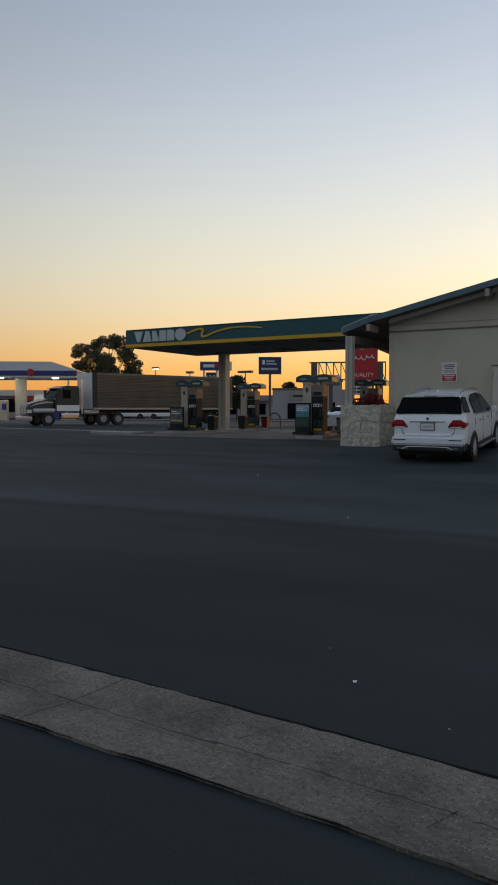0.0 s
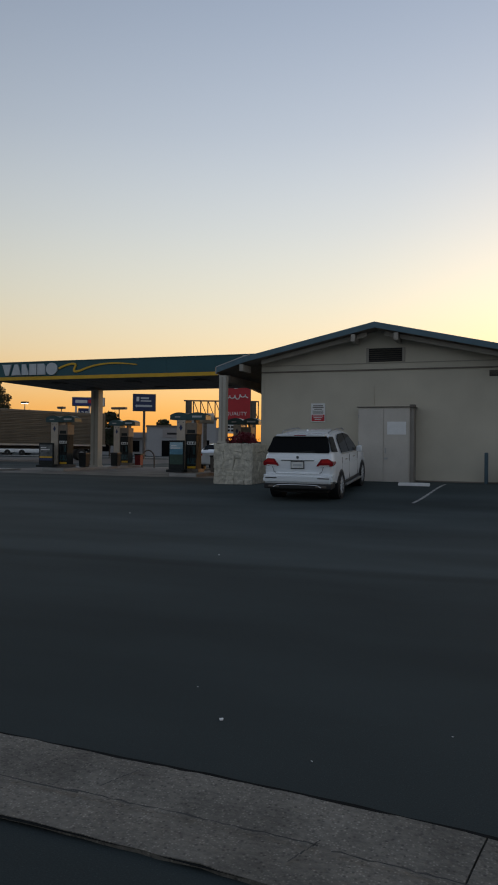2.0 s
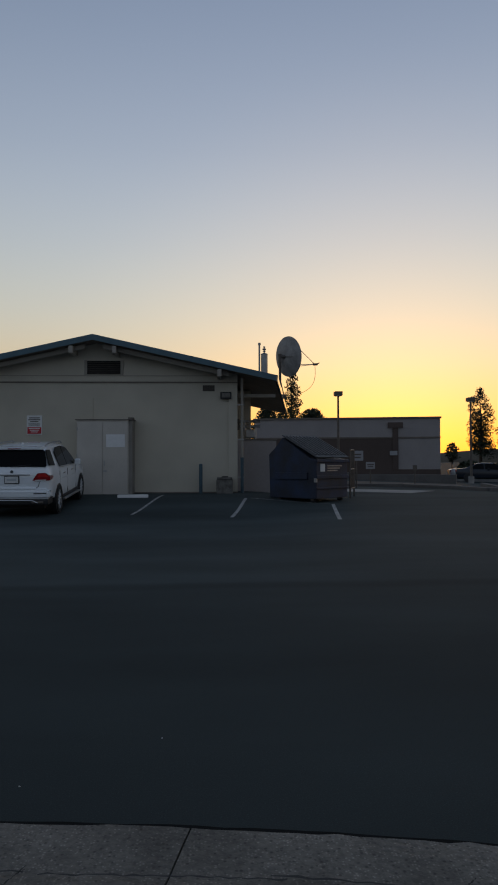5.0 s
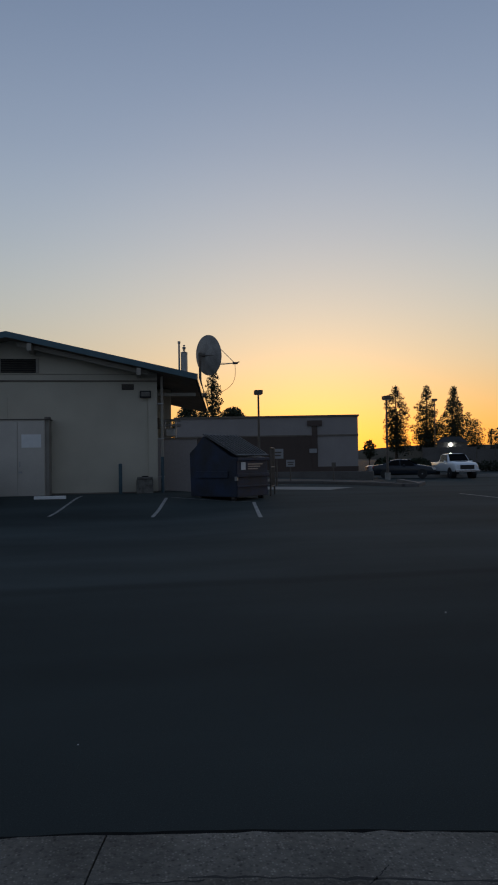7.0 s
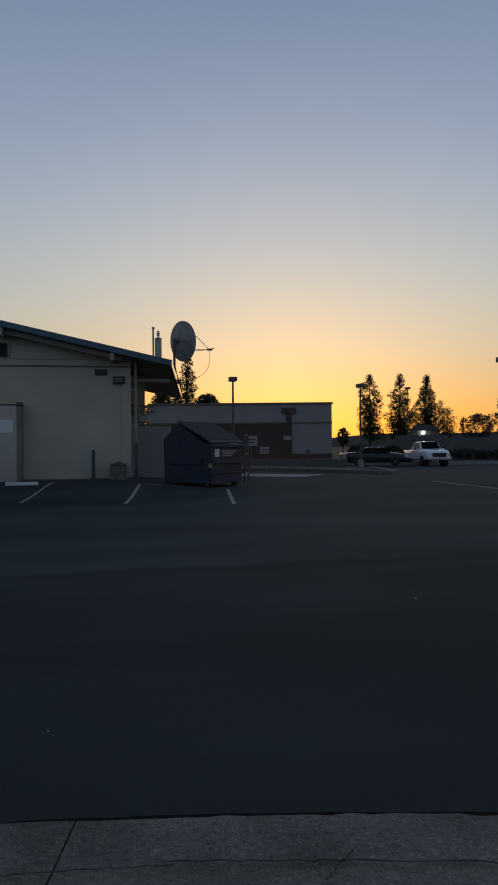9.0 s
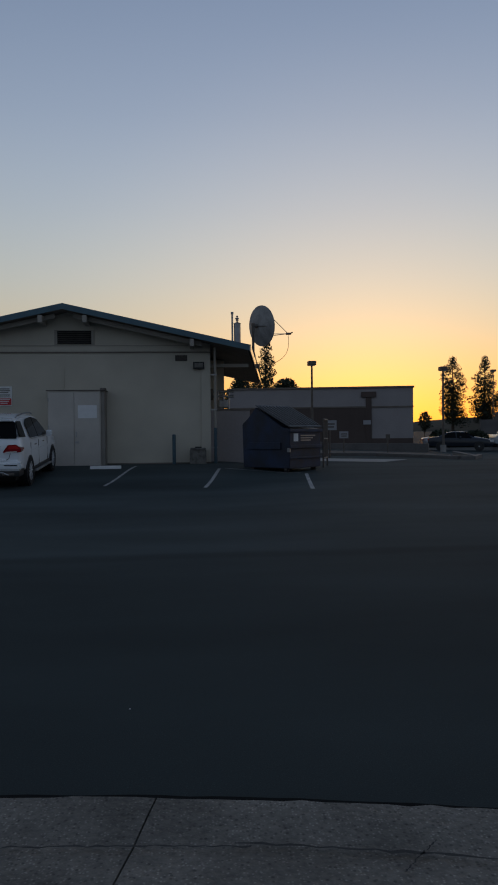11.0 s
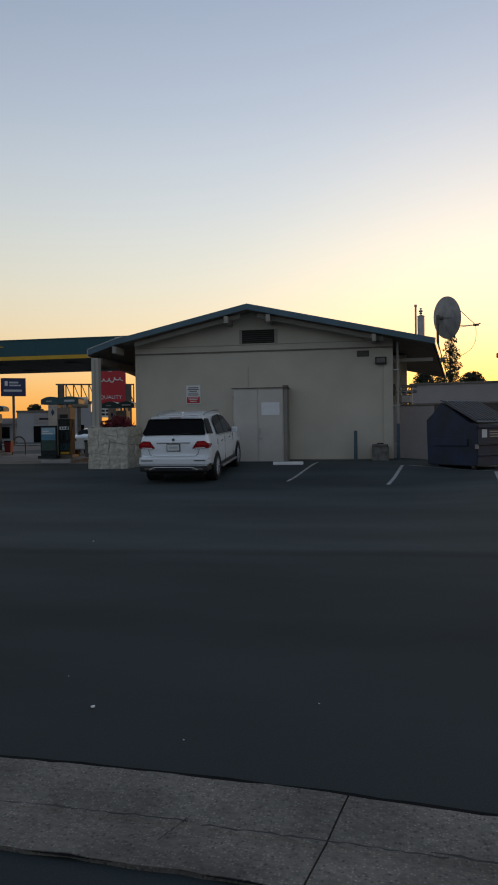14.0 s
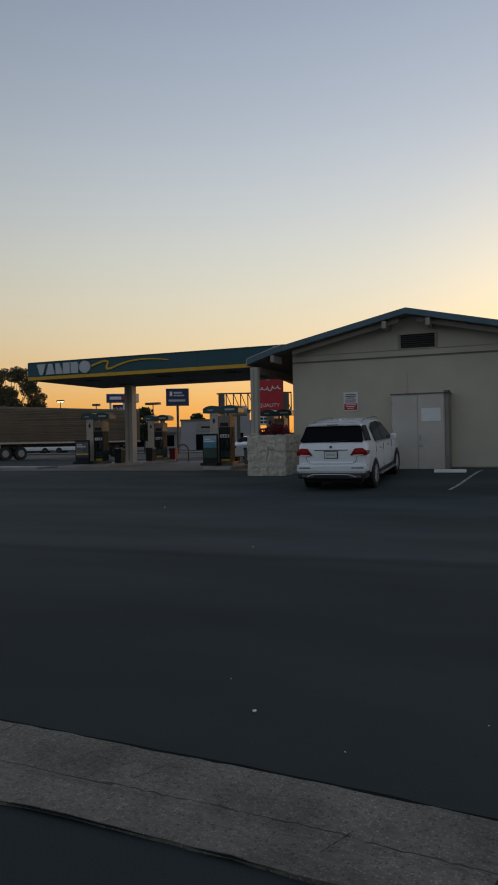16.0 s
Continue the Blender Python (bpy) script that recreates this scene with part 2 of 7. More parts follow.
PUMP_DARK.node_tree.nodes["Principled BSDF"].inputs["Specular IOR Level"].default_value = 0.2
PUMP_BROWN = mat("brown_pump_head", (0.26, 0.205, 0.155), 0.6, var=0.2, scale=4, fine=30, bump=0.05)
PUMP_TEAL = mat("teal_pump_topper", (0.03, 0.09, 0.10), 0.45, var=0.15, scale=4, fine=30, bump=0.05)
WHITE = mat("white_panel", (0.78, 0.78, 0.76), 0.5, var=0.08, scale=4, fine=40, bump=0.03)
PAPER = mat("white_paper", (0.80, 0.80, 0.79), 0.8, var=0.06, scale=6, fine=40, bump=0.05)
RED = mat("red_panel", (0.50, 0.02, 0.03), 0.45, var=0.1, scale=2, fine=20, bump=0.03)
BLUE = mat("blue_panel", (0.03, 0.045, 0.22), 0.45, var=0.1, scale=2, fine=20, bump=0.03)
FENCE_GREY = mat("dim_fence_paint", (0.16, 0.15, 0.14), 0.85, var=0.2, scale=0.7, fine=8)
BIN_RED = mat("dull_red_plastic", (0.26, 0.025, 0.03), 0.6, var=0.2, scale=4, fine=20, bump=0.05)
APRON = mat("oil_stained_apron", (0.17, 0.165, 0.155), 0.9, var=0.4, scale=0.9, fine=40, bump=0.3)
DEEP_BLUE = mat("deep_blue_panel", (0.025, 0.04, 0.12), 0.5, var=0.1, scale=2, fine=20, bump=0.03)
CAR_WHITE = mat("white_car_paint", (0.90, 0.935, 0.965), 0.18, var=0.02, scale=1, fine=5, bump=0.0)
CAR_SILVER = mat("silver_car_paint", (0.55, 0.57, 0.60), 0.25, 0.3, var=0.03, scale=1, fine=5, bump=0.0)
CAR_DARK = mat("dark_car_paint", (0.02, 0.025, 0.035), 0.2, var=0.03, scale=1, fine=5, bump=0.0)
CAR_GLASS = mat("tinted_car_glass", (0.006, 0.007, 0.008), 0.05, var=0.02, bump=0.0)
CAR_GLASS.node_tree.nodes["Principled BSDF"].inputs["Specular IOR Level"].default_value = 0.06
BLACK_TRIM = mat("black_plastic_trim", (0.02, 0.02, 0.022), 0.5, var=0.15, scale=5, bump=0.1)
CHROME = mat("chrome", (0.75, 0.75, 0.75), 0.15, 1.0, var=0.05, bump=0.0)
ALLOY = mat("alloy", (0.62, 0.64, 0.66), 0.38, 0.25, var=0.05, bump=0.0)
LORRY_RIM = mat("dull_lorry_rim", (0.30, 0.31, 0.32), 0.6, var=0.2, scale=8, fine=30, bump=0.0)
LORRY_PAINT = mat("dark_green_lorry_paint", (0.022, 0.045, 0.045), 0.3, var=0.08, scale=2, fine=20, bump=0.0)
TAIL = mat("red_tail_lamp", (0.30, 0.010, 0.014), 0.12, var=0.15, scale=12, bump=0.0)
TAIL_BRIGHT = mat("bright_red_lens", (0.55, 0.02, 0.02), 0.15, var=0.1, scale=12, bump=0.0)
for m_car in (CAR_WHITE, TAIL, TAIL_BRIGHT):
    m_car.node_tree.nodes["Principled BSDF"].inputs["Coat Weight"].default_value = 0.7
    m_car.node_tree.nodes["Principled BSDF"].inputs["Coat Roughness"].default_value = 0.06
STONE = mat("cream_rubble_stone", (0.62, 0.58, 0.48), 0.9, var=0.35, scale=7, fine=24, bump=1.0, island=0.10)
MORTAR = mat("grey_mortar", (0.52, 0.48, 0.40), 0.95, var=0.2, scale=8, fine=60, bump=0.6)
LEAF = mat("leaf_green", (0.066, 0.066, 0.028), 0.7, var=0.35, scale=1.2, fine=8, bump=0.0, island=0.3)
LEAF_DARK = mat("leaf_dark_green", (0.030, 0.042, 0.018), 0.75, var=0.35, scale=1.0, fine=8, bump=0.0, island=0.3)
LEAF_RED = mat("leaf_red", (0.20, 0.018, 0.030), 0.6, var=0.35, scale=8, fine=30, bump=0.0, island=0.35)
BARK = mat("bark", (0.10, 0.075, 0.055), 0.95, var=0.3, scale=4, fine=20, bump=0.8)
BIN_BLUE = mat("dark_blue_bin_steel", (0.028, 0.042, 0.085), 0.55, 0.1, var=0.35, scale=2.2, fine=25, bump=0.2, stain=(0.03, 0.032, 0.04))
BIN_LID = mat("grey_plastic_lid", (0.10, 0.10, 0.10), 0.6, var=0.25, scale=4, fine=30)
DISH = mat("dish_grey", (0.36, 0.35, 0.33), 0.7, var=0.35, scale=2.5, fine=20, bump=0.1)
FAR_WALL = mat("pale_stucco_far", (0.36, 0.33, 0.32), 0.85, var=0.1, scale=0.6, fine=10)
FAR_BROWN = mat("brown_stucco_far", (0.105, 0.078, 0.066), 0.85, var=0.12, scale=0.6, fine=10)
FAR_GREY = mat("grey_stucco_far", (0.40, 0.40, 0.41), 0.85, var=0.1, scale=0.4, fine=10)
TARP = mat("grey_trailer_curtain", (0.15, 0.135, 0.11), 0.38, 0.3, var=0.2, scale=0.8, fine=8, bump=0.1)
HILL = mat("dry_hill", (0.09, 0.075, 0.05), 0.95, var=0.3, scale=0.02, fine=0.3, bump=0.0)
SOIL = mat("dry_soil", (0.10, 0.08, 0.06), 0.95, var=0.3, scale=0.4, fine=8)
CANOPY_GLOW = mat("canopy_lamp_glow", (0.9, 0.9, 0.85), 0.4, var=0.02, bump=0.0, glow=((1.0, 0.93, 0.75), 45.0))
LAMP_GLOW = mat("lamp_glow", (0.9, 0.85, 0.7), 0.4, var=0.02, bump=0.0, glow=((1.0, 0.85, 0.6), 6.0))


# ---- building helpers ----
def box(bm, x0, x1, y0, y1, z0, z1, bevel=0.0, m=None):
    vs = bmesh.ops.create_cube(bm, size=1.0)["verts"]
    t = Matrix.Translation(((x0 + x1) / 2, (y0 + y1) / 2, (z0 + z1) / 2)) @ Matrix.Diagonal((abs(x1 - x0), abs(y1 - y0), abs(z1 - z0), 1))
    if m is not None:
        t = m @ t
    bmesh.ops.transform(bm, matrix=t, verts=vs)
    if bevel:
        edges = {e for v in vs for e in v.link_edges}
        bmesh.ops.bevel(bm, geom=list(edges), offset=bevel, segments=2, affect="EDGES", profile=0.6)
    return bm


def rod(bm, a, b, r, r2=None, seg=10):
    """A round bar from a to b."""
    a, b = Vector(a), Vector(b)
    d = b - a
    m = Matrix.Translation((a + b) / 2) @ d.to_track_quat("Z", "Y").to_matrix().to_4x4()
    bmesh.ops.create_cone(bm, cap_ends=True, segments=seg, radius1=r, radius2=r if r2 is None else r2, depth=d.length, matrix=m)
    return bm


def prism(bm, outline, d, m=None):
    """A polygon in the x-z plane, extruded by d along y."""
    vs = [bm.verts.new((x, 0, z)) for x, z in outline]
    f = bm.faces.new(vs)
    r = bmesh.ops.extrude_face_region(bm, geom=[f])
    up = [v for v in r["geom"] if isinstance(v, bmesh.types.BMVert)]
    bmesh.ops.translate(bm, vec=(0, d, 0), verts=up)
    if m is not None:
        bmesh.ops.transform(bm, matrix=m, verts=vs + up)
    return bm


def part(name, bm, material, parent=None, label="", smooth=False, m=None):
    bmesh.ops.recalc_face_normals(bm, faces=bm.faces)
    me = bpy.data.meshes.new(name)
    bm.to_mesh(me)
    bm.free()
    me.materials.append(material)
    if smooth:
        for p in me.polygons:
            p.use_smooth = True
        me.set_sharp_from_angle(angle=radians(38))
    ob = new(name, me)
    if parent is not None:
        ob.parent = parent
    if m is not None:
        ob.matrix_basis = m
    return tagged(ob, label)


def bx(name, material, parent, x0, x1, y0, y1, z0, z1, bevel=0.0, label="", m=None):
    return part(name, box(bmesh.new(), x0, x1, y0, y1, z0, z1, bevel), material, parent, label, m=m)


def thing(name, label, category, m=None, group="", kind=""):
    ob = new(name)
    ob.empty_display_size = 0.2
    if m is not None:
        ob.matrix_basis = m
    return tagged(ob, label, category, group, kind)


def letters(name, text, size, material, parent, m, depth=0.01):
    cu = bpy.data.curves.new(name, "FONT")
    cu.body, cu.size, cu.extrude, cu.align_x, cu.align_y = text, size, depth, "CENTER", "CENTER"
    tmp = bpy.data.objects.new("tmp_text", cu)
    me = bpy.data.meshes.new_from_object(tmp)
    bpy.data.objects.remove(tmp)
    me.materials.clear()
    me.materials.append(material)
    ob = new(name, me)
    ob.parent, ob.matrix_basis = parent, m
    return ob


def at(az, dist, z=0.0):
    """A place by its bearing (degrees to the left of straight ahead) and distance from the walk."""
    return Vector((-math.sin(radians(az)) * dist, math.cos(radians(az)) * dist, z))


def smooth(a, b, v):
    t = min(1.0, max(0.0, (v - a) / (b - a)))
    return t * t * (3 - 2 * t)


def ground_z(x, y):
    """Lie of the land: a slight rise to the shop, falling away to the far right."""
    pad = 0.28 - 0.20 * smooth(6.6, 8.5, -x) - 0.14 * smooth(0.8, 3.0, x)
    rise = smooth(17.0, 24.3, y)
    z = pad * rise + (0.12 - pad) * smooth(27, 45, y) * rise
    z -= 0.08 * smooth(7, 14, y) * (1 - smooth(19.6, 23.0, y)) * (1 - smooth(0.5, 3.0, x))
    z -= 0.45 * smooth(5, 24, x) * smooth(24, 45, y)
    return z


# ---- ground ----
def ground_sheet():
    xs = sorted(set([-1500, -700, -350, -200, -140, -100, -80] + list(range(-60, 61, 2)) + [v * 0.5 for v in range(-30, 17)] + [80, 100, 140, 200, 350, 700, 1500]))
    ys = sorted(set([-1500, -300, -60, -20, -8] + [v * 0.5 for v in range(-6, 60)] + list(range(30, 80, 2)) + [90, 110, 150, 220, 350, 700, 1600]))
    bm = bmesh.new()
    rows = [[bm.verts.new((x, y, ground_z(x, y))) for x in xs] for y in ys]
    for a, b in zip(rows, rows[1:]):
        for i in range(len(xs) - 1):
            bm.faces.new((a[i], a[i + 1], b[i + 1], b[i]))
    ob = part("ground", bm, ASPHALT, None, "dark grey worn asphalt of a parking lot", smooth=True)
    return tagged(ob, category="ground", kind="structure")


ground_sheet()


def sheet(name, x0, x1, y0, y1, material, label, category, lift=0.006, step=1.0, turn=0.0, parent=None):
    """A thin flat layer that follows the ground."""
    bm = bmesh.new()
    nx, ny = max(1, math.ceil((x1 - x0) / step)), max(1, math.ceil((y1 - y0) / step))
    c, s = math.cos(radians(turn)), math.sin(radians(turn))
    cx, cy = (x0 + x1) / 2, (y0 + y1) / 2
    grid = []
    for j in range(ny + 1):
        row = []
        for i in range(nx + 1):
            u, v = x0 + (x1 - x0) * i / nx - cx, y0 + (y1 - y0) * j / ny - cy
            x, y = cx + c * u - s * v, cy + s * u + c * v
            row.append(bm.verts.new((x, y, ground_z(x, y) + lift)))
        grid.append(row)
    for a, b in zip(grid, grid[1:]):
        for i in range(nx):
            bm.faces.new((a[i], a[i + 1], b[i + 1], b[i]))
    return tagged(part(name, bm, material, parent, label), category=category, kind="structure")


# concrete valley gutter across the foreground, cast in lengths with tooled joints
def gutter():
    """Cast concrete lengths between a far and a near edge that bend towards the right."""
    top = tagged(new("valley_gutter"), "worn grey concrete valley gutter with tooled joints", "gutter", kind="structure")
    far = lambda u: float(np.interp(u, [-18, -3, -1.7, -0.5, -0.1, 0.5, 1.0, 2.0, 18], [2.85, 2.745, 2.70, 2.65, 2.60, 2.54, 2.43, 2.24, -0.8]))
    near = lambda u: float(np.interp(u, [-18, -2.5, -1.3, -0.4, 0.0, 0.5, 1.0, 2.0, 18], [2.26, 2.14, 2.12, 2.08, 2.03, 1.96, 1.85, 1.66, -1.4]))
    ease = lambda f, u: (f(u - 0.5) + f(u - 0.25) + f(u) + f(u + 0.25) + f(u + 0.5)) / 5
    prof = [(0.0, 0.016), (0.16, 0.017), (0.36, 0.012), (0.47, 0.008), (0.58, 0.011), (0.82, 0.018), (1.0, 0.020)]
    first, pitch = -2.27, 2.25
    for k in range(-7, 8):
        bm = bmesh.new()
        a, b = first + k * pitch + 0.0035, first + (k + 1) * pitch - 0.0035
        n = 30
        grid = []
        for j in range(n + 1):
            u = a + (b - a) * j / n
            row = []
            for i, (v, z) in enumerate(prof):
                x = u + 0.11 * (v - 1.0)
                edge = i in (0, len(prof) - 1)
                wob = 0.014 * noise.noise((x * 2.3, 7.0 + i * 0.2, 0)) + 0.014 * noise.noise((x * 11, 3.0 + i, 0)) if edge else 0
                y0, y1 = ease(near, x), ease(far, x)
                row.append(bm.verts.new((x, y0 + (y1 - y0) * v + wob, z + 0.003 * noise.noise((x * 3, v * 4, 1)))))
            grid.append(row)
        for p, q in zip(grid, grid[1:]):
            for i in range(len(prof) - 1):
                bm.faces.new((p[i], q[i], q[i + 1], p[i + 1]))
        r = bmesh.ops.extrude_face_region(bm, geom=list(bm.faces))
        bmesh.ops.translate(bm, vec=(0, 0, -0.12), verts=[v for v in r["geom"] if isinstance(v, bmesh.types.BMVert)])
        part("gutter_slab", bm, CONCRETE, top)
    for edge, d0, d1 in ((near, -0.006, 0.01), (far, -0.01, 0.032)):
        bm = bmesh.new()
        prev = None
        for i in range(161):
            u = -8 + i * 0.1
            wob = 0.012 * noise.noise((u * 5, d0 * 90, 4.0))
            pair = [bm.verts.new((u, ease(edge, u) + d + wob, 0.013)) for d in (d0, d1)]
            if prev:
                bm.faces.new((prev[0], pair[0], pair[1], prev[1]))
            prev = pair
        part("tar_seam", bm, TAR, top, "black tar seam")
    # hairline cracks and the silted crease
    rng = random.Random(3)
    for x0, v0, x1, v1, w in ((-3.4, 0.45, -1.5, 0.40, 0.006), (-1.55, 0.42, -0.55, 0.44, 0.006), (-0.5, 0.42, 0.3, 0.46, 0.007), (0.25, 0.5, 1.4, 0.46, 0.009),
                              (-1.45, 0.55, -1.38, 0.85, 0.004), (-0.62, 0.2, -0.55, 0.5, 0.004), (0.75, 0.3, 0.9, 0.62, 0.005), (-2.9, 0.3, -2.85, 0.55, 0.004)):
        bm = bmesh.new()
        prev = None
        n = 26
        for i in range(n + 1):
            u = i / n
            x, v = x0 + (x1 - x0) * u, v0 + (v1 - v0) * u + rng.uniform(-0.012, 0.012)
            y0, y1 = ease(near, x), ease(far, x)
            y = y0 + (y1 - y0) * v
            hw = w * rng.uniform(0.25, 1.0)
            ang = (0, hw) if abs(x1 - x0) > 0.4 else (hw, 0)
            zz = 0.0255
            pair = [bm.verts.new((x + s * ang[0], y + s * ang[1], zz)) for s in (-1, 1)]
            if prev:
                bm.faces.new((prev[0], pair[0], pair[1], prev[1]))
            prev = pair
        part("crack", bm, CRACK_TONE, top, "dark hairline crack")


gutter()


def line(x0, y0, x1, y1, w, label):
    bm = bmesh.new()
    d = Vector((x1 - x0, y1 - y0, 0))
    side = Vector((-d.y, d.x, 0)).normalized() * w / 2
    n = max(2, int(d.length / 0.5))
    prev = None
    for i in range(n + 1):
        p = Vector((x0, y0, 0)) + d * i / n
        pair = []
        for s in (-1, 1):
            q = p + side * s
            pair.append(bm.verts.new((q.x, q.y, ground_z(q.x, q.y) + 0.006)))
        if prev:
            bm.faces.new((prev[0], pair[0], pair[1], prev[1]))
        prev = pair
    tagged(part("parking_line", bm, PAINT_LINE, None, label), category="road marking", kind="structure")


line(-2.30, 18.9, -1.85, 23.4, 0.085, "worn white parking line on asphalt")
line(0.32, 18.2, 0.80, 22.2, 0.095, "worn white parking line on asphalt")
line(2.82, 16.6, 3.36, 21.2, 0.10, "worn white parking line on asphalt")
line(0.95, 22.30, 3.3, 21.4, 0.05, "faint white line closing a parking bay")


def litter():
    for x, y, r in ((-1.29, 3.29, 0.012), (-7.6, 13.6, 0.015), (2.7, 5.9, 0.009), (-0.75, 3.0, 0.004), (-1.6, 3.7, 0.004), (-3.4, 8.4, 0.008), (-0.2, 3.5, 0.004)):
        bm = bmesh.new()
        bmesh.ops.create_icosphere(bm, subdivisions=1, radius=r, matrix=Matrix.Translation((x, y, ground_z(x, y) + r * 0.5)) @ Matrix.Diagonal((1.2, 0.9, 0.55, 1)))
        for v in bm.verts:
            v.co += Vector((random.uniform(-1, 1), random.uniform(-1, 1), random.uniform(-0.3, 0.3))) * r * 0.25
        tagged(part("litter", bm, PAPER, None, "small crumpled scrap of white litter on asphalt"), category="litter", group="litter on the lot")


litter()



# ---- the shop: gabled block building ----
WX0, WX1, WY0, WY1 = -8.5, 0.6, 24.8, 36.0
RIDGE_X, RIDGE_Z, SLOPE = -4.25, 5.60, 0.222
Z0 = 0.0


def roof_z(x):
    return RIDGE_Z - SLOPE * abs(x - RIDGE_X) - 0.11 * max(0.0, -8.9 - x)


def shop():
    top = thing("shop_building", "beige stucco gabled shop with blue-grey roof edge beside the pumps", "building")
    # gable wall, with a recess for the vent
    bm = bmesh.new()
    wall_top = lambda x: roof_z(x) - 0.152
    prism(bm, [(WX0, Z0), (WX1, Z0), (WX1, wall_top(WX1)), (RIDGE_X, wall_top(RIDGE_X)), (WX0, wall_top(WX0))], 0.2, Matrix.Translation((0, WY0, 0)))
    part("gable_wall", bm, STUCCO, top)
    bm = bmesh.new()
    prism(bm, [(WX0, Z0), (WX1, Z0), (WX1, wall_top(WX1)), (RIDGE_X, wall_top(RIDGE_X)), (WX0, wall_top(WX0))], 0.2, Matrix.Translation((0, WY1 - 0.2, 0)))
    part("back_wall", bm, STUCCO, top)
    bx("side_wall", STUCCO, top, WX0, WX0 + 0.2, WY0 + 0.2, WY1 - 0.2, Z0, wall_top(WX0))
    bx("side_wall", STUCCO, top, WX1 - 0.2, WX1, WY0 + 0.2, WY1 - 0.2, Z0, wall_top(WX1))
    # roof: two planes whose eaves flare outwards to the back
    for s in (-1, 1):
        e0, e1 = (1.90, 3.35) if s > 0 else (-9.95, -11.1)
        yf, yb = 24.0, 36.4
        fx = [RIDGE_X, e0] if s > 0 else [RIDGE_X, -8.9, e0]
        bxs = [RIDGE_X, e1] if s > 0 else [RIDGE_X, -8.9, e1]

        def layer(z_up, z_dn, inset):
            bm = bmesh.new()
            for i in range(len(fx) - 1):
                k = inset * s * (i == len(fx) - 2)
                quad = [(fx[i], yf + inset), (fx[i + 1] - k, yf + inset), (bxs[i + 1] - k, yb - inset), (bxs[i], yb - inset)]
                up = [bm.verts.new((x, y, roof_z(x) - z_up)) for x, y in quad]
                dn = [bm.verts.new((x, y, roof_z(x) - z_dn)) for x, y in quad]
                bm.faces.new(up)
                bm.faces.new(dn[::-1])
                for a in range(4):
                    b = (a + 1) % 4
                    bm.faces.new((up[a], dn[a], dn[b], up[b]))
            return bm

        part("roof_plane", layer(0.0, 0.05, 0.0), ROOFING, top, "grey roll roofing")
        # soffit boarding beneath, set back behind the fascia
        part("soffit", layer(0.055, 0.15, 0.05), SOFFIT, top, "dark soffit boards")
        # rake fascia
        bm = bmesh.new()
        o = [(x, roof_z(x) + 0.03) for x in fx] + [(x, roof_z(x) - 0.165) for x in reversed(fx)]
        prism(bm, o, 0.045, Matrix.Translation((0, yf - 0.047, 0)))
        part("rake_fascia", bm, BLUE_BOARD, top, "blue-grey painted fascia board")
        if s < 0:
            bm = bmesh.new()
            prism(bm, [(-8.7, roof_z(-8.7) + 0.032), (-8.9, roof_z(-8.9) + 0.032), (e0, roof_z(e0) + 0.032), (e0, roof_z(e0) + 0.065), (-8.9, roof_z(-8.9) + 0.065), (-8.7, roof_z(-8.7) + 0.065)], 0.12, Matrix.Translation((0, yf - 0.06, 0)))
            part("flashing", bm, STEEL, top, "bright metal edge flashing")
            bx("vent_cap", STEEL, top, -9.0, -8.86, yf + 0.1, yf + 0.24, roof_z(-8.93), roof_z(-8.93) + 0.12, 0.01, "small metal vent cap")
        # paler barge board behind it
        bm = bmesh.new()
        x1 = e0 - s * 1.6
        o = [(RIDGE_X + s * 0.3, roof_z(RIDGE_X + s * 0.3) - 0.19), (x1, roof_z(x1) - 0.19), (x1, roof_z(x1) - 0.34), (RIDGE_X + s * 0.3, roof_z(RIDGE_X + s * 0.3) - 0.34)]
        prism(bm, o, 0.06, Matrix.Translation((0, yf + 0.30, 0)))
        part("barge_board", bm, STUCCO_TRIM, top, "beige barge board")
        # eave fascia along the flared side
        bm = bmesh.new()
        q = [(e0, yf - 0.047, roof_z(e0)), (e1, yb, roof_z(e1))]
        vs = []
        for x, y, z in q:
            for dx in (0.0, s * 0.04):
                for dz in (-0.19, 0.03):
                    vs.append(bm.verts.new((x + dx, y, z + dz)))
        for f in ((0, 1, 3, 2), (4, 6, 7, 5), (0, 4, 5, 1), (2, 3, 7, 6), (1, 5, 7, 3), (0, 2, 6, 4)):
            bm.faces.new([vs[i] for i in f])
        part("eave_fascia", bm, EAVE_GLOSS, top, "pale eave fascia")
    # roof beam ends that stick out under the rake
    for x in (RIDGE_X - 0.72, RIDGE_X + 0.72, -8.98, -0.02):
        z = roof_z(x) - 0.19
        bx("beam_end", STUCCO_TRIM, top, x - 0.07, x + 0.07, 23.93, 24.79, z - 0.26, z - 0.02, 0.012, "beige painted beam end")
    # horizontal trim bands
    for z, d in ((4.10, 0.035), (4.33, 0.022)):
        half = (roof_z(RIDGE_X) - 0.36 - z) / SLOPE
        a, b = max(WX0, RIDGE_X - half), min(WX1 + 0.002, RIDGE_X + half)
        h = 0.022 if z < 4.2 else 0.010
        bx("trim_band", SOFFIT if z < 4.2 else STUCCO_TRIM, top, a, b, WY0 - d, WY0 - 0.002, z - h, z + h, 0.0, "narrow painted trim band")
    bx("frieze_board", STUCCO, top, WX0, WX1, WY0 - 0.018, WY0 - 0.002, 4.13, 4.30, 0.0, "beige frieze board")
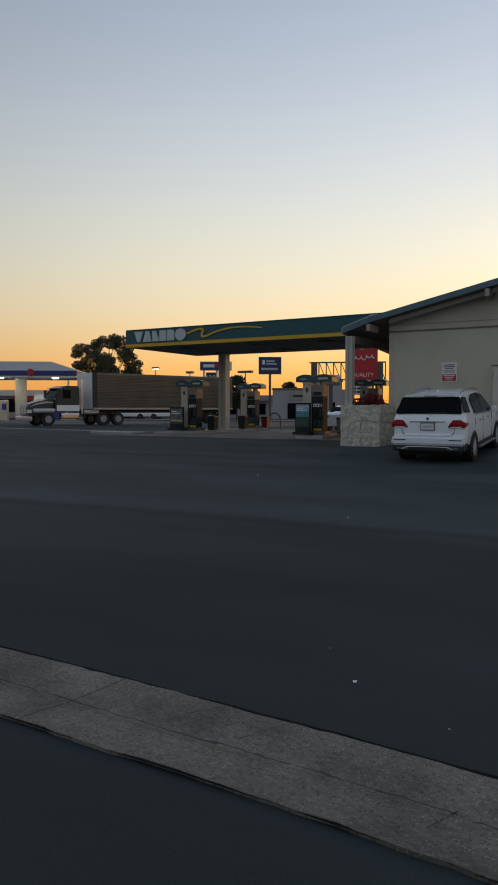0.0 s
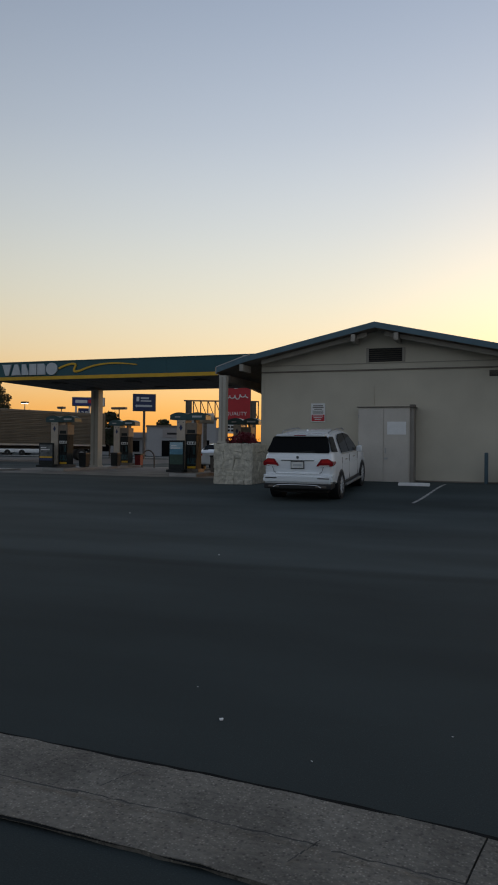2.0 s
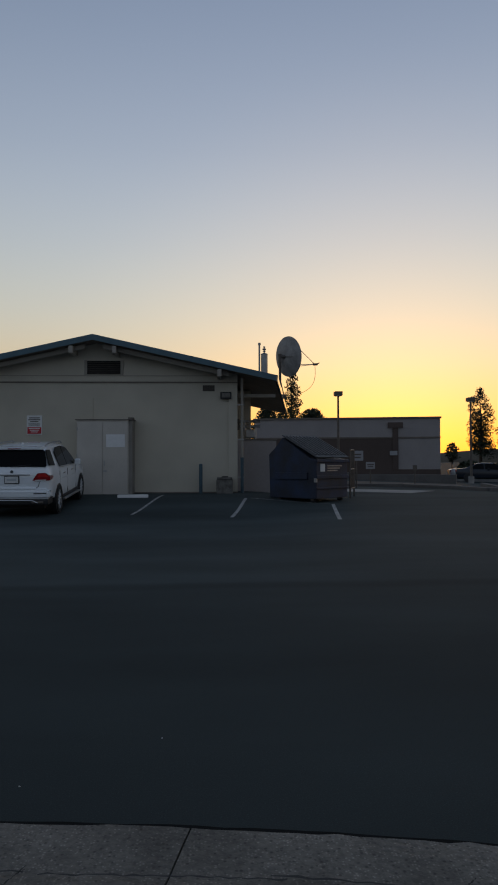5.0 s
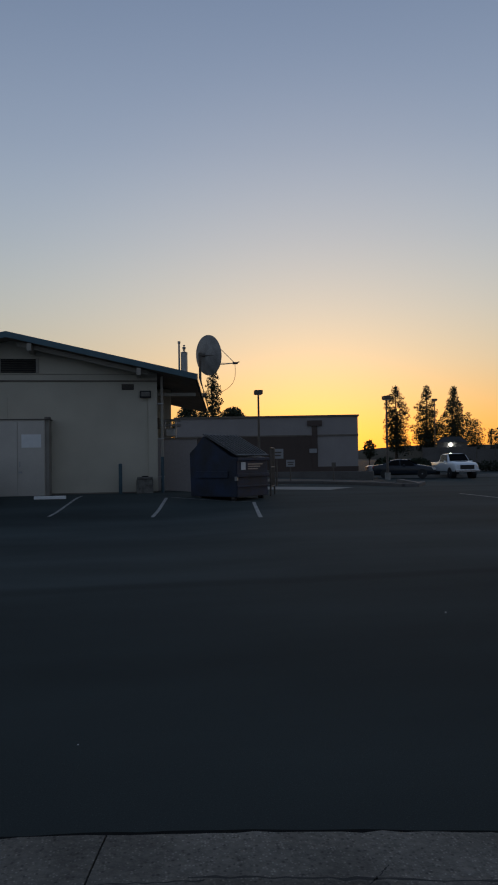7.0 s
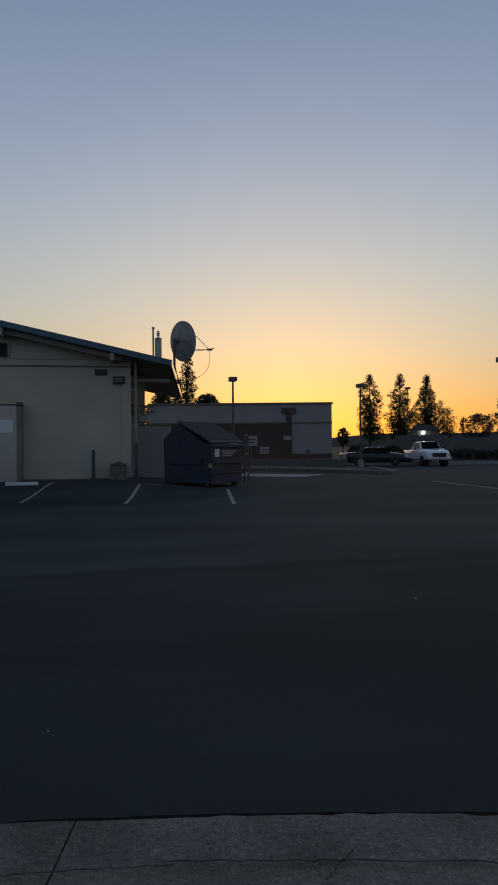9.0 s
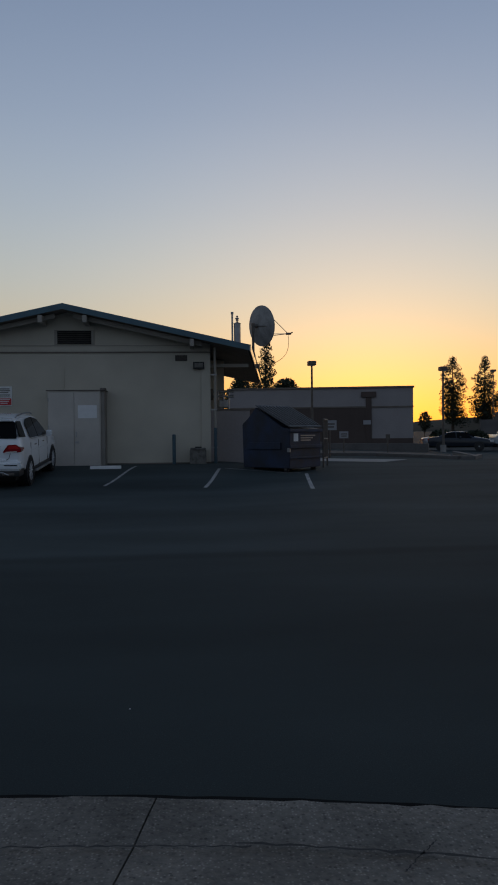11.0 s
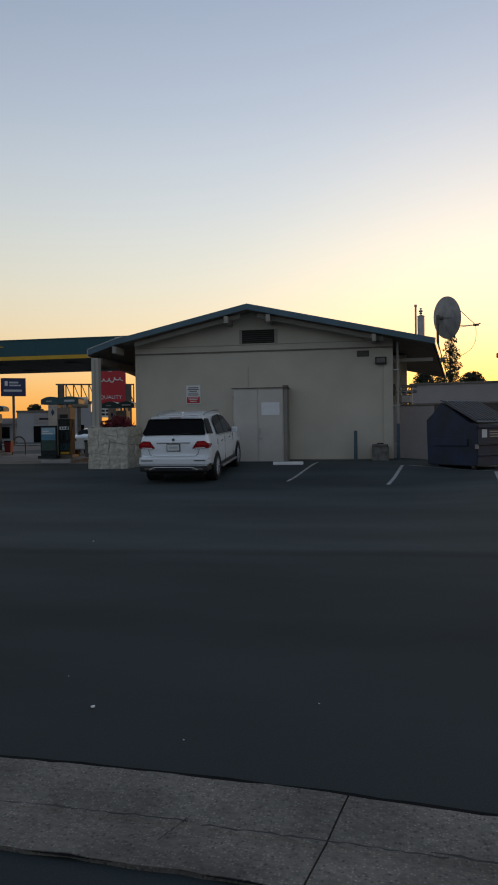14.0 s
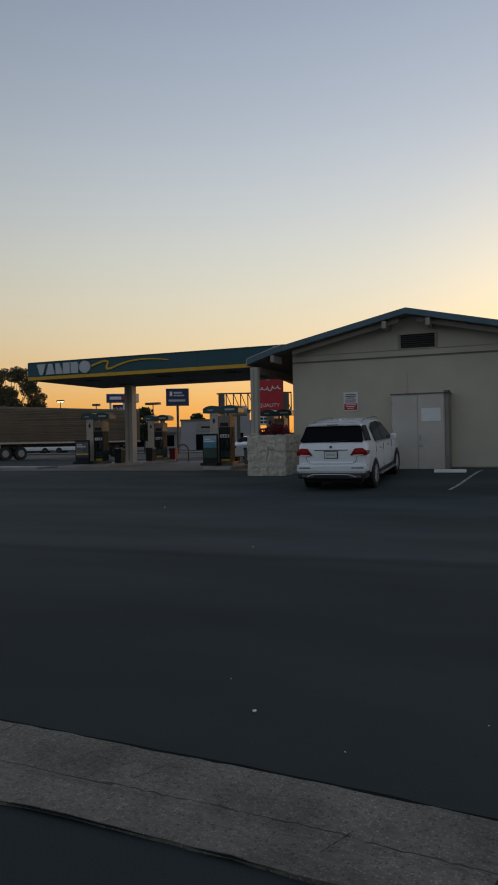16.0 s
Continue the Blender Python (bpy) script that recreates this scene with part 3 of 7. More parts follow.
    # louvred attic vent
    v = bx("attic_vent", DARK, top, -4.57, -3.43, WY0 - 0.03, WY0 - 0.003, 4.38, 4.84, 0.0, "dark louvred attic vent")
    for i in range(6):
        z = 4.42 + i * 0.072
        bm = bmesh.new()
        box(bm, -4.55, -3.45, -0.03, 0.03, -0.006, 0.006, m=Matrix.Translation((0, WY0 - 0.04, z)) @ Matrix.Rotation(radians(35), 4, "X"))
        part("louvre_slat", bm, VENT_SLAT, v)
    for x in (-4.62, -3.38):
        bx("vent_trim", STUCCO_TRIM, top, x - 0.05, x + 0.05, WY0 - 0.03, WY0 - 0.003, 4.36, 4.86)
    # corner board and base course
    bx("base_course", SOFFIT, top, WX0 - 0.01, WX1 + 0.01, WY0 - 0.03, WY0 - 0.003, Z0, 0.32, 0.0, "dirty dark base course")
    bx("pilaster", STUCCO, top, 0.28, 0.60, WY0 - 0.05, WY0 - 0.003, 0.322, 4.05, 0.01)
    bx("pilaster", STUCCO, top, WX0, WX0 + 0.12, WY0 - 0.02, WY0 - 0.003, 0.322, 4.05, 0.005)
    # small grille and flood lamp high on the wall
    g = bx("wall_grille", DARK, top, -0.60, -0.19, WY0 - 0.02, WY0 - 0.003, 3.80, 4.00, 0.0, "small dark wall grille")
    for i in range(5):
        bx("grille_bar", SOFFIT, g, -0.59, -0.20, WY0 - 0.032, WY0 - 0.021, 3.825 + i * 0.036, 3.84 + i * 0.036)
    # old conduit mark above the cabinet
    bx("conduit", STUCCO, top, -4.40, -4.36, WY0 - 0.03, WY0 - 0.002, 2.86, 3.55, 0.008, "painted conduit")
    bx("side_pier", STUCCO, top, WX1 + 0.002, 1.22, 28.8, 31.0, Z0, 4.22, 0.01)
    bx("side_rail", STUCCO_TRIM, top, WX1 + 0.002, 1.95, 25.2, 25.3, 3.62, 3.74, 0.01, "beige soffit rail")
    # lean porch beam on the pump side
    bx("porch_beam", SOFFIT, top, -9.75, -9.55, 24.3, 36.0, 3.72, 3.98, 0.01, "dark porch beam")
    return top


shop()


def wall_lamp():
    t = thing("wall_flood_lamp", "small rectangular flood lamp fixed to beige wall", "lamp", pose(0.20, WY0 - 0.05, 3.64))
    bx("housing", BLACK_TRIM, t, -0.19, 0.19, -0.12, 0.0, -0.12, 0.12, 0.015)
    bx("lens", LAMP_LENS, t, -0.14, 0.14, -0.132, -0.121, -0.075, 0.075, 0.004, "frosted lens")


wall_lamp()


def service_cabinet():
    t = thing("service_cabinet", "tall beige metal utility cabinet against the wall", "cabinet", pose(0, 0, 0))
    x0, x1, y0, z0, z1 = -4.78, -3.06, 24.08, 0.22, 2.76
    bx("body", CABINET, t, x0, x1, y0, WY0 - 0.003, z0, z1, 0.012)
    xm = -3.92
    d1 = bx("cabinet_door", CABINET, t, x0 + 0.03, xm - 0.008, y0 - 0.022, y0 - 0.002, z0 + 0.06, z1 - 0.06, 0.006)
    d2 = bx("cabinet_door", CABINET, t, xm + 0.008, x1 - 0.03, y0 - 0.022, y0 - 0.002, z0 + 0.06, z1 - 0.06, 0.006)
    bx("handle", STEEL, d2, xm + 0.05, xm + 0.08, y0 - 0.055, y0 - 0.022, 1.22, 1.40, 0.006, "steel pull handle")
    bx("paper_notice", PAPER, d2, -3.80, -3.18, y0 - 0.027, y0 - 0.0225, 1.85, 2.28, 0.0, "white paper notice")
    for i in range(3):
        bx("hinge", STEEL, d1, x0 + 0.005, x0 + 0.028, y0 - 0.03, y0 - 0.003, 0.6 + i * 0.9, 0.72 + i * 0.9, 0.003)
    bx("hood", DULL_STEEL, t, x0 - 0.05, x1 + 0.16, y0 - 0.05, WY0 - 0.004, z1, z1 + 0.026, 0.006, "thin brown metal rain hood")
    # narrow strip, darker than the cabinet, down its right side
    bx("side_strip", CABINET_SIDE, t, x1 + 0.002, x1 + 0.12, y0 + 0.06, WY0 - 0.005, z0, z1 - 0.002, 0.008, "dark taupe side strip")
    bx("hood_box", DULL_STEEL, t, x1 - 0.02, x1 + 0.16, y0 + 0.02, y0 + 0.30, z1 + 0.027, z1 + 0.09, 0.01)
    bx("hasp", STEEL, d2, xm + 0.02, xm + 0.14, y0 - 0.035, y0 - 0.022, 1.02, 1.08, 0.003)


service_cabinet()


def parking_notice():
    t = thing("parking_notice", "white parking notice with red lower panel on wall", "sign", pose(-6.36, WY0 - 0.02, 2.63))
    bx("plate", WHITE, t, -0.26, 0.26, -0.006, 0.006, -0.33, 0.33, 0.003)
    bx("red_panel", RED, t, -0.235, 0.235, -0.011, -0.007, -0.30, -0.075)
    for i, (w, h) in enumerate(((0.36, 0.034), (0.40, 0.034), (0.28, 0.030))):
        bx("text_bar", DULL_STEEL, t, -w / 2, w / 2, -0.011, -0.007, 0.26 - i * 0.062 - h, 0.26 - i * 0.062)
    for i in range(4):
        w = 0.40 - 0.03 * (i % 2)
        bx("text_bar", DULL_STEEL, t, -w / 2, w / 2, -0.011, -0.007, 0.055 - i * 0.03, 0.067 - i * 0.03)
    for i in range(3):
        w = 0.38 - 0.07 * i
        bx("text_bar", WHITE, t, -w / 2, w / 2, -0.015, -0.012, -0.13 - i * 0.06, -0.105 - i * 0.06)


parking_notice()


def round_bar_thing(name, label, category, x, y, z0, z1, r, material):
    t = thing(name, label, category, pose(x, y, z0))
    part("post", rod(bmesh.new(), (0, 0, 0), (0, 0, z1 - z0), r, seg=16), material, t, smooth=True)
    bm = bmesh.new()
    bmesh.ops.create_uvsphere(bm, u_segments=16, v_segments=8, radius=r, matrix=Matrix.Translation((0, 0, z1 - z0)) @ Matrix.Diagonal((1, 1, 0.5, 1)))
    part("cap", bm, material, t, smooth=True)
    return t


BOX_CONCRETE = mat("stained_box_concrete", (0.19, 0.18, 0.16), 0.9, var=0.5, scale=5, fine=30, bump=0.4)
STEEL_BLUE = mat("blue_grey_post_paint", (0.06, 0.11, 0.14), 0.5, var=0.25, scale=6)
round_bar_thing("bollard", "slim blue-grey steel guard post before the wall", "bollard", -0.66, 24.45, 0.24, 1.26, 0.06, STEEL_BLUE)


def utility_box():
    t = thing("utility_box", "low weathered concrete utility box by the wall", "utility box", pose(0.15, 24.45, 0.2))
    bx("body", BOX_CONCRETE, t, -0.28, 0.28, -0.22, 0.22, 0.0, 0.56, 0.04)
    bx("lid", BOX_CONCRETE, t, -0.26, 0.26, -0.24, 0.24, 0.56, 0.62, 0.015)
    bx("grip", DARK, t, -0.10, 0.12, -0.05, 0.05, 0.62, 0.66, 0.01)


utility_box()


def downpipe():
    t = thing("downpipe", "blue-painted downpipe at the building corner", "pipe", pose(0.76, 24.72, 0.2))
    part("pipe", rod(bmesh.new(), (0, 0, 0.0), (0, 0, 1.3), 0.06, seg=14), STEEL_BLUE, t, smooth=True)
    part("pipe", rod(bmesh.new(), (0, 0.02, 1.3), (0, 0.02, 4.05), 0.045, seg=14), STUCCO_TRIM, t, smooth=True)
    for z in (0.6, 1.9, 3.1):
        bx("strap", STEEL, t, -0.16, 0.07, -0.04, 0.08, z, z + 0.04)


downpipe()


def yard_wall():
    t = thing("yard_wall", "beige stucco screen wall beside the shop", "wall", kind="structure")
    bx("wall_panel", FAR_WALL, t, 0.605, 2.05, 26.2, 26.4, 0.1, 2.14, 0.01)
    bx("coping", SOFFIT, t, 0.80, 2.08, 26.16, 26.44, 2.141, 2.19, 0.01)


yard_wall()


def gas_meter():
    t = thing("gas_meter_pipes", "grey meter pipes fixed to the side wall", "pipe", pose(0.95, 28.3, 0.0))
    for dx, z1 in ((0.0, 3.0), (0.22, 2.85), (0.42, 2.9)):
        part("riser", rod(bmesh.new(), (dx, 0, 0.2), (dx, 0, z1), 0.045, seg=12), STEEL, t, smooth=True)
    for z in (2.75, 2.95):
        part("cross_pipe", rod(bmesh.new(), (-0.3, 0, z), (0.62, 0, z), 0.05, seg=12), STEEL, t, smooth=True)
    bx("meter", STEEL, t, 0.02, 0.40, -0.18, 0.18, 2.30, 2.62, 0.04)
    bx("bracket", DULL_STEEL, t, -0.34, -0.2, -0.05, 0.05, 2.6, 3.05)


gas_meter()


def wheel_stop():
    t = thing("wheel_stop", "white-painted concrete wheel stop in the parking bay", "wheel stop", pose(-2.72, 22.55, ground_z(-2.72, 22.55)))
    bm = bmesh.new()
    prism(bm, [(-0.09, 0.0), (0.09, 0.0), (0.06, 0.10), (-0.06, 0.10)], 0.95)
    bmesh.ops.bevel(bm, geom=list(bm.edges), offset=0.012, segments=2, affect="EDGES")
    part("stop_bar", bm, WHITE, t, m=Matrix.Rotation(radians(90), 4, "Z") @ Matrix.Translation((0, -0.475, 0)))


wheel_stop()


# roof-top things
def flues():
    t = thing("roof_flue", "pale metal roof flue with a thin vent pipe", "chimney", pose(1.57, 27.6, roof_z(1.57) - 0.02))
    part("stack", rod(bmesh.new(), (0.13, 0, 0), (0.13, 0, 1.22), 0.13, seg=18), STEEL, t, smooth=True)
    part("collar", rod(bmesh.new(), (0.13, 0, 1.22), (0.13, 0, 1.27), 0.15, 0.05, seg=18), STEEL, t, smooth=True)
    bm = bmesh.new()
    for z, r in ((1.33, 0.06), (1.41, 0.08), (1.50, 0.05)):
        bmesh.ops.create_uvsphere(bm, u_segments=10, v_segments=6, radius=r, matrix=Matrix.Translation((0.13, 0, z)) @ Matrix.Diagonal((1, 1, 0.55, 1)))
    rod(bm, (0.13, 0, 1.25), (0.13, 0, 1.52), 0.02, seg=8)
    part("cowl", bm, STEEL, t, "small turbine cowl", smooth=True)
    part("vent_pipe", rod(bmesh.new(), (-0.06, 0, 0), (-0.06, 0, 1.62), 0.035, seg=12), STEEL, t, smooth=True)
    part("pipe_cap", rod(bmesh.new(), (-0.06, 0, 1.58), (-0.06, 0, 1.66), 0.055, seg=12), STEEL, t, smooth=True)


flues()


def satellite_dish():
    base = Vector((2.50, 30.0, roof_z(2.50)))
    t = thing("satellite_dish", "large grey satellite dish on a pole at the eave", "satellite dish", pose(*base))
    aim = Vector((0.83, 0.54, 0.10)).normalized()
    hub = Vector((0.22, -0.05, 1.66))
    rot = aim.to_track_quat("Z", "Y").to_matrix().to_4x4()
    m = Matrix.Translation(hub) @ rot
    bm = bmesh.new()
    rings, seg, r0, depth = 7, 36, 0.85, 0.19
    for side in (0.0, -0.025):
        prev = None
        for i in range(rings + 1):
            r = r0 * i / rings
            z = depth * (r / r0) ** 2 + side
            ring = [bm.verts.new((r * math.cos(a * 2 * math.pi / seg), r * math.sin(a * 2 * math.pi / seg), z)) for a in range(seg)] if i else [bm.verts.new((0, 0, z))]
            if prev is not None:
                for a in range(seg):
                    b = (a + 1) % seg
                    if len(prev) == 1:
                        bm.faces.new((prev[0], ring[a], ring[b]))
                    else:
                        bm.faces.new((prev[a], ring[a], ring[b], prev[b]))
            prev = ring
        if side == 0.0:
            outer = prev
    for a in range(seg):
        b = (a + 1) % seg
        bm.faces.new((outer[a], outer[b], prev[b], prev[a]))
    part("reflector", bm, DISH, t, "stained grey reflector", smooth=True, m=m)
    bm = bmesh.new()
    tip = hub + Vector((1.36, 0.90, -0.20))
    for a in (90, 210, 330):
        p = m @ Vector((0.83 * math.cos(radians(a)), 0.83 * math.sin(radians(a)), depth))
        rod(bm, p, tip, 0.014, seg=8)
    part("feed_strut", bm, STEEL, t, smooth=True)
    bm = bmesh.new()
    rod(bm, tip - aim * 0.10, tip + aim * 0.14, 0.05, seg=12)
    rod(bm, tip + Vector((0, 0, -0.03)), tip + aim * 0.1 + Vector((0.12, 0, 0.06)), 0.025, seg=8)
    part("feed_horn", bm, DULL_STEEL, t, smooth=True)
    bm = bmesh.new()
    rod(bm, (0, 0, -0.1), (0, 0, 1.5), 0.055, seg=14)
    part("mast", bm, DULL_STEEL, t, smooth=True)
    bm = bmesh.new()
    box(bm, -0.07, 0.07, -0.07, 0.07, 1.40, 1.78, 0.015)
    rod(bm, (0, 0, 1.66), hub, 0.07, seg=12)
    part("mount", bm, DULL_STEEL, t)
    for a in (8, 188):
        bm = bmesh.new()
        p0, p1 = (m @ Vector((q * math.cos(radians(a)), q * math.sin(radians(a)), depth * (q / r0) ** 2 - 0.045)) for q in (0.05, 0.52))
        rod(bm, p0, p1, 0.016, 0.010, seg=6)
        part("back_rib", bm, DULL_STEEL, t)
    bm = bmesh.new()
    rod(bm, (-0.5, -0.1, 0.08), (0, 0, 0.75), 0.022, seg=8)
    rod(bm, (0.25, 0.5, -0.12), (0, 0, 0.75), 0.022, seg=8)
    part("brace", bm, STEEL, t)
    # slack cable from the feed horn back to the eave
    bm = bmesh.new()
    end = Vector((0.35, 0.2, -0.05))
    prev = tip
    for i in range(1, 15):
        u = i / 14
        p = tip.lerp(end, u) + Vector((0.42 * math.sin(math.pi * u), 0, -0.22 * math.sin(math.pi * u)))
        rod(bm, prev, p, 0.010, seg=6)
        prev = p
    part("cable", bm, RUBBER, t, "slack black cable")
    bx("foot_plate", DULL_STEEL, t, -0.25, 0.25, -0.25, 0.25, -0.09, 0.06)


satellite_dish()


# ---- stone planter with red shrub, and the porch column in it ----
def planter():
    x0, x1, y0, y1, z0, z1 = -9.72, -8.32, 23.35, 24.75, 0.03, 1.50
    t = thing("stone_planter", "cream rubble-stone planter by the shop porch", "planter")
    bx("core", MORTAR, t, x0 + 0.012, x1 - 0.012, y0 + 0.012, y1, z0, z1 - 0.05)
    bx("soil", SOIL, t, x0 + 0.12, x1 - 0.12, y0 + 0.12, y1 - 0.1, z1 - 0.049, z1 - 0.02)
    rng = random.Random(5)

    def face(n_cols, n_rows, width, m):
        us = [[width * (i / n_cols) + (0 if i in (0, n_cols) else rng.uniform(-0.10, 0.10)) for i in range(n_cols + 1)] for _ in range(n_rows + 1)]
        hs = [[(z1 - z0) * (j / n_rows) + (0 if j in (0, n_rows) else rng.uniform(-0.07, 0.07)) for _ in range(n_cols + 1)] for j in range(n_rows + 1)]
        for j in range(n_rows):
            for i in range(n_cols):
                c = [(us[j][i], hs[j][i]), (us[j][i + 1], hs[j][i + 1]), (us[j + 1][i + 1], hs[j + 1][i + 1]), (us[j + 1][i], hs[j + 1][i])]
                cx, cz = sum(p[0] for p in c) / 4, sum(p[1] for p in c) / 4
                pts = []
                for k in range(4):
                    a, b = c[k], c[(k + 1) % 4]
                    pts.append(a)
                    pts.append(((a[0] + b[0]) / 2 + rng.uniform(-0.03, 0.03), (a[1] + b[1]) / 2 + rng.uniform(-0.03, 0.03)))
                shrink = lambda p, f: (cx + (p[0] - cx) * f, cz + (p[1] - cz) * f)
                bm = bmesh.new()
                proud = rng.uniform(0.005, 0.035)
                base = [bm.verts.new((*shrink(p, 1.0)[:1], 0.05, shrink(p, 1.0)[1])) for p in pts]
                mid = [bm.verts.new((shrink(p, 0.992)[0], 0.0, shrink(p, 0.992)[1])) for p in pts]
                tip = [bm.verts.new((shrink(p, 0.955)[0], -proud + rng.uniform(-0.014, 0.014), shrink(p, 0.955)[1])) for p in pts]
                for A, B in ((base, mid), (mid, tip)):
                    for k in range(8):
                        bm.faces.new((A[k], A[(k + 1) % 8], B[(k + 1) % 8], B[k]))
                ctr = bm.verts.new((cx + rng.uniform(-0.04, 0.04), -proud - 0.012, cz + rng.uniform(-0.04, 0.04)))
                for k in range(8):
                    bm.faces.new((tip[k], tip[(k + 1) % 8], ctr))
                part("stone", bm, STONE, t, m=m)

    face(4, 5, x1 - x0, Matrix.Translation((x0, y0, z0)))
    face(4, 5, y1 - y0, Matrix.Translation((x1, y0, z0)) @ Matrix.Rotation(radians(90), 4, "Z"))
    face(4, 5, y1 - y0, Matrix.Translation((x0, y1, z0)) @ Matrix.Rotation(radians(-90), 4, "Z"))


planter()


def leaf_cloud(bm, centre, size, n, leaf, rng, squash=1.0):
    """n small bent leaves scattered in a rounded clump."""
    for _ in range(n):
        while True:
            p = Vector((rng.uniform(-1, 1), rng.uniform(-1, 1), rng.uniform(-1, 1)))
            if 0.15 < p.length < 1:
                break
        p = Vector((p.x * size[0], p.y * size[1], p.z * size[2])) + Vector(centre)
        d = Vector((rng.gauss(0, 1), rng.gauss(0, 1), rng.gauss(0, 1))).normalized()
        e = d.orthogonal().normalized()
        k = leaf * rng.uniform(0.6, 1.3)
        a, b, c, f = p - d * k, p + e * k * 0.5, p + d * k, p - e * k * 0.5
        bm.faces.new([bm.verts.new(q) for q in (a, b, c, f)])


def red_shrub():
    rng = random.Random(8)
    t = thing("red_shrub", "low dark red leafy shrub in the stone planter", "shrub", pose(-9.0, 24.05, 1.45))
    bm = bmesh.new()
    for i in range(7):
        a = i * 0.9
        rod(bm, (0, 0, 0), (0.42 * math.cos(a), 0.2 * math.sin(a), 0.30), 0.012, 0.005, seg=6)
    part("stems", bm, BARK, t)
    bm = bmesh.new()
    for cx, cz, s in ((-0.42, 0.13, 0.2), (-0.16, 0.18, 0.22), (0.10, 0.30, 0.26), (0.30, 0.26, 0.24), (0.46, 0.12, 0.16)):
        leaf_cloud(bm, (cx, 0, cz), (s, 0.22, s * 0.85), 170, 0.05, rng)
    part("foliage", bm, LEAF_RED, t)
    t2 = thing("spiky_plant", "small spiky green plant in the stone planter", "plant", pose(-8.50, 24.2, 1.46))
    for i in range(11):
        a = i * 2.4
        bm = bmesh.new()
        tip = Vector((0.26 * math.cos(a), 0.15 * math.sin(a), 0.16 + 0.08 * (i % 3)))
        side = Vector((-math.sin(a), math.cos(a), 0)) * 0.018
        v = [bm.verts.new(q) for q in (-side, side, tip)]
        v2 = bm.verts.new(Vector((0, 0, -0.015)))
        bm.faces.new(v)
        bm.faces.new((v[0], v[2], v2))
        bm.faces.new((v[1], v2, v[2]))
        part("blade", bm, LEAF, t2)


red_shrub()


def column(name, label, x, y, w, z0, z1):
    t = thing(name, label, "column", pose(x, y, z0))
    bx("shaft", COLUMN, t, -w / 2, w / 2, -w / 2, w / 2, 0.0, z1 - z0, 0.012)
    bx("groove", STUCCO_TRIM, t, -w * 0.12, w * 0.12, -w / 2 - 0.004, -w / 2 - 0.001, 0.1, z1 - z0 - 0.05)
    bx("foot", COLUMN, t, -w / 2 - 0.03, w / 2 + 0.03, -w / 2 - 0.03, w / 2 + 0.03, 0.0, 0.12, 0.01)
    return t


column("porch_column", "cream painted square column rising from the planter", -9.63, 23.9, 0.26, 1.45, 3.93)

# ---- fuel canopy ----
CZ = 4.40
CX0, CX1, CY0, CY1 = -23.1, -11.55, 28.0, 34.3


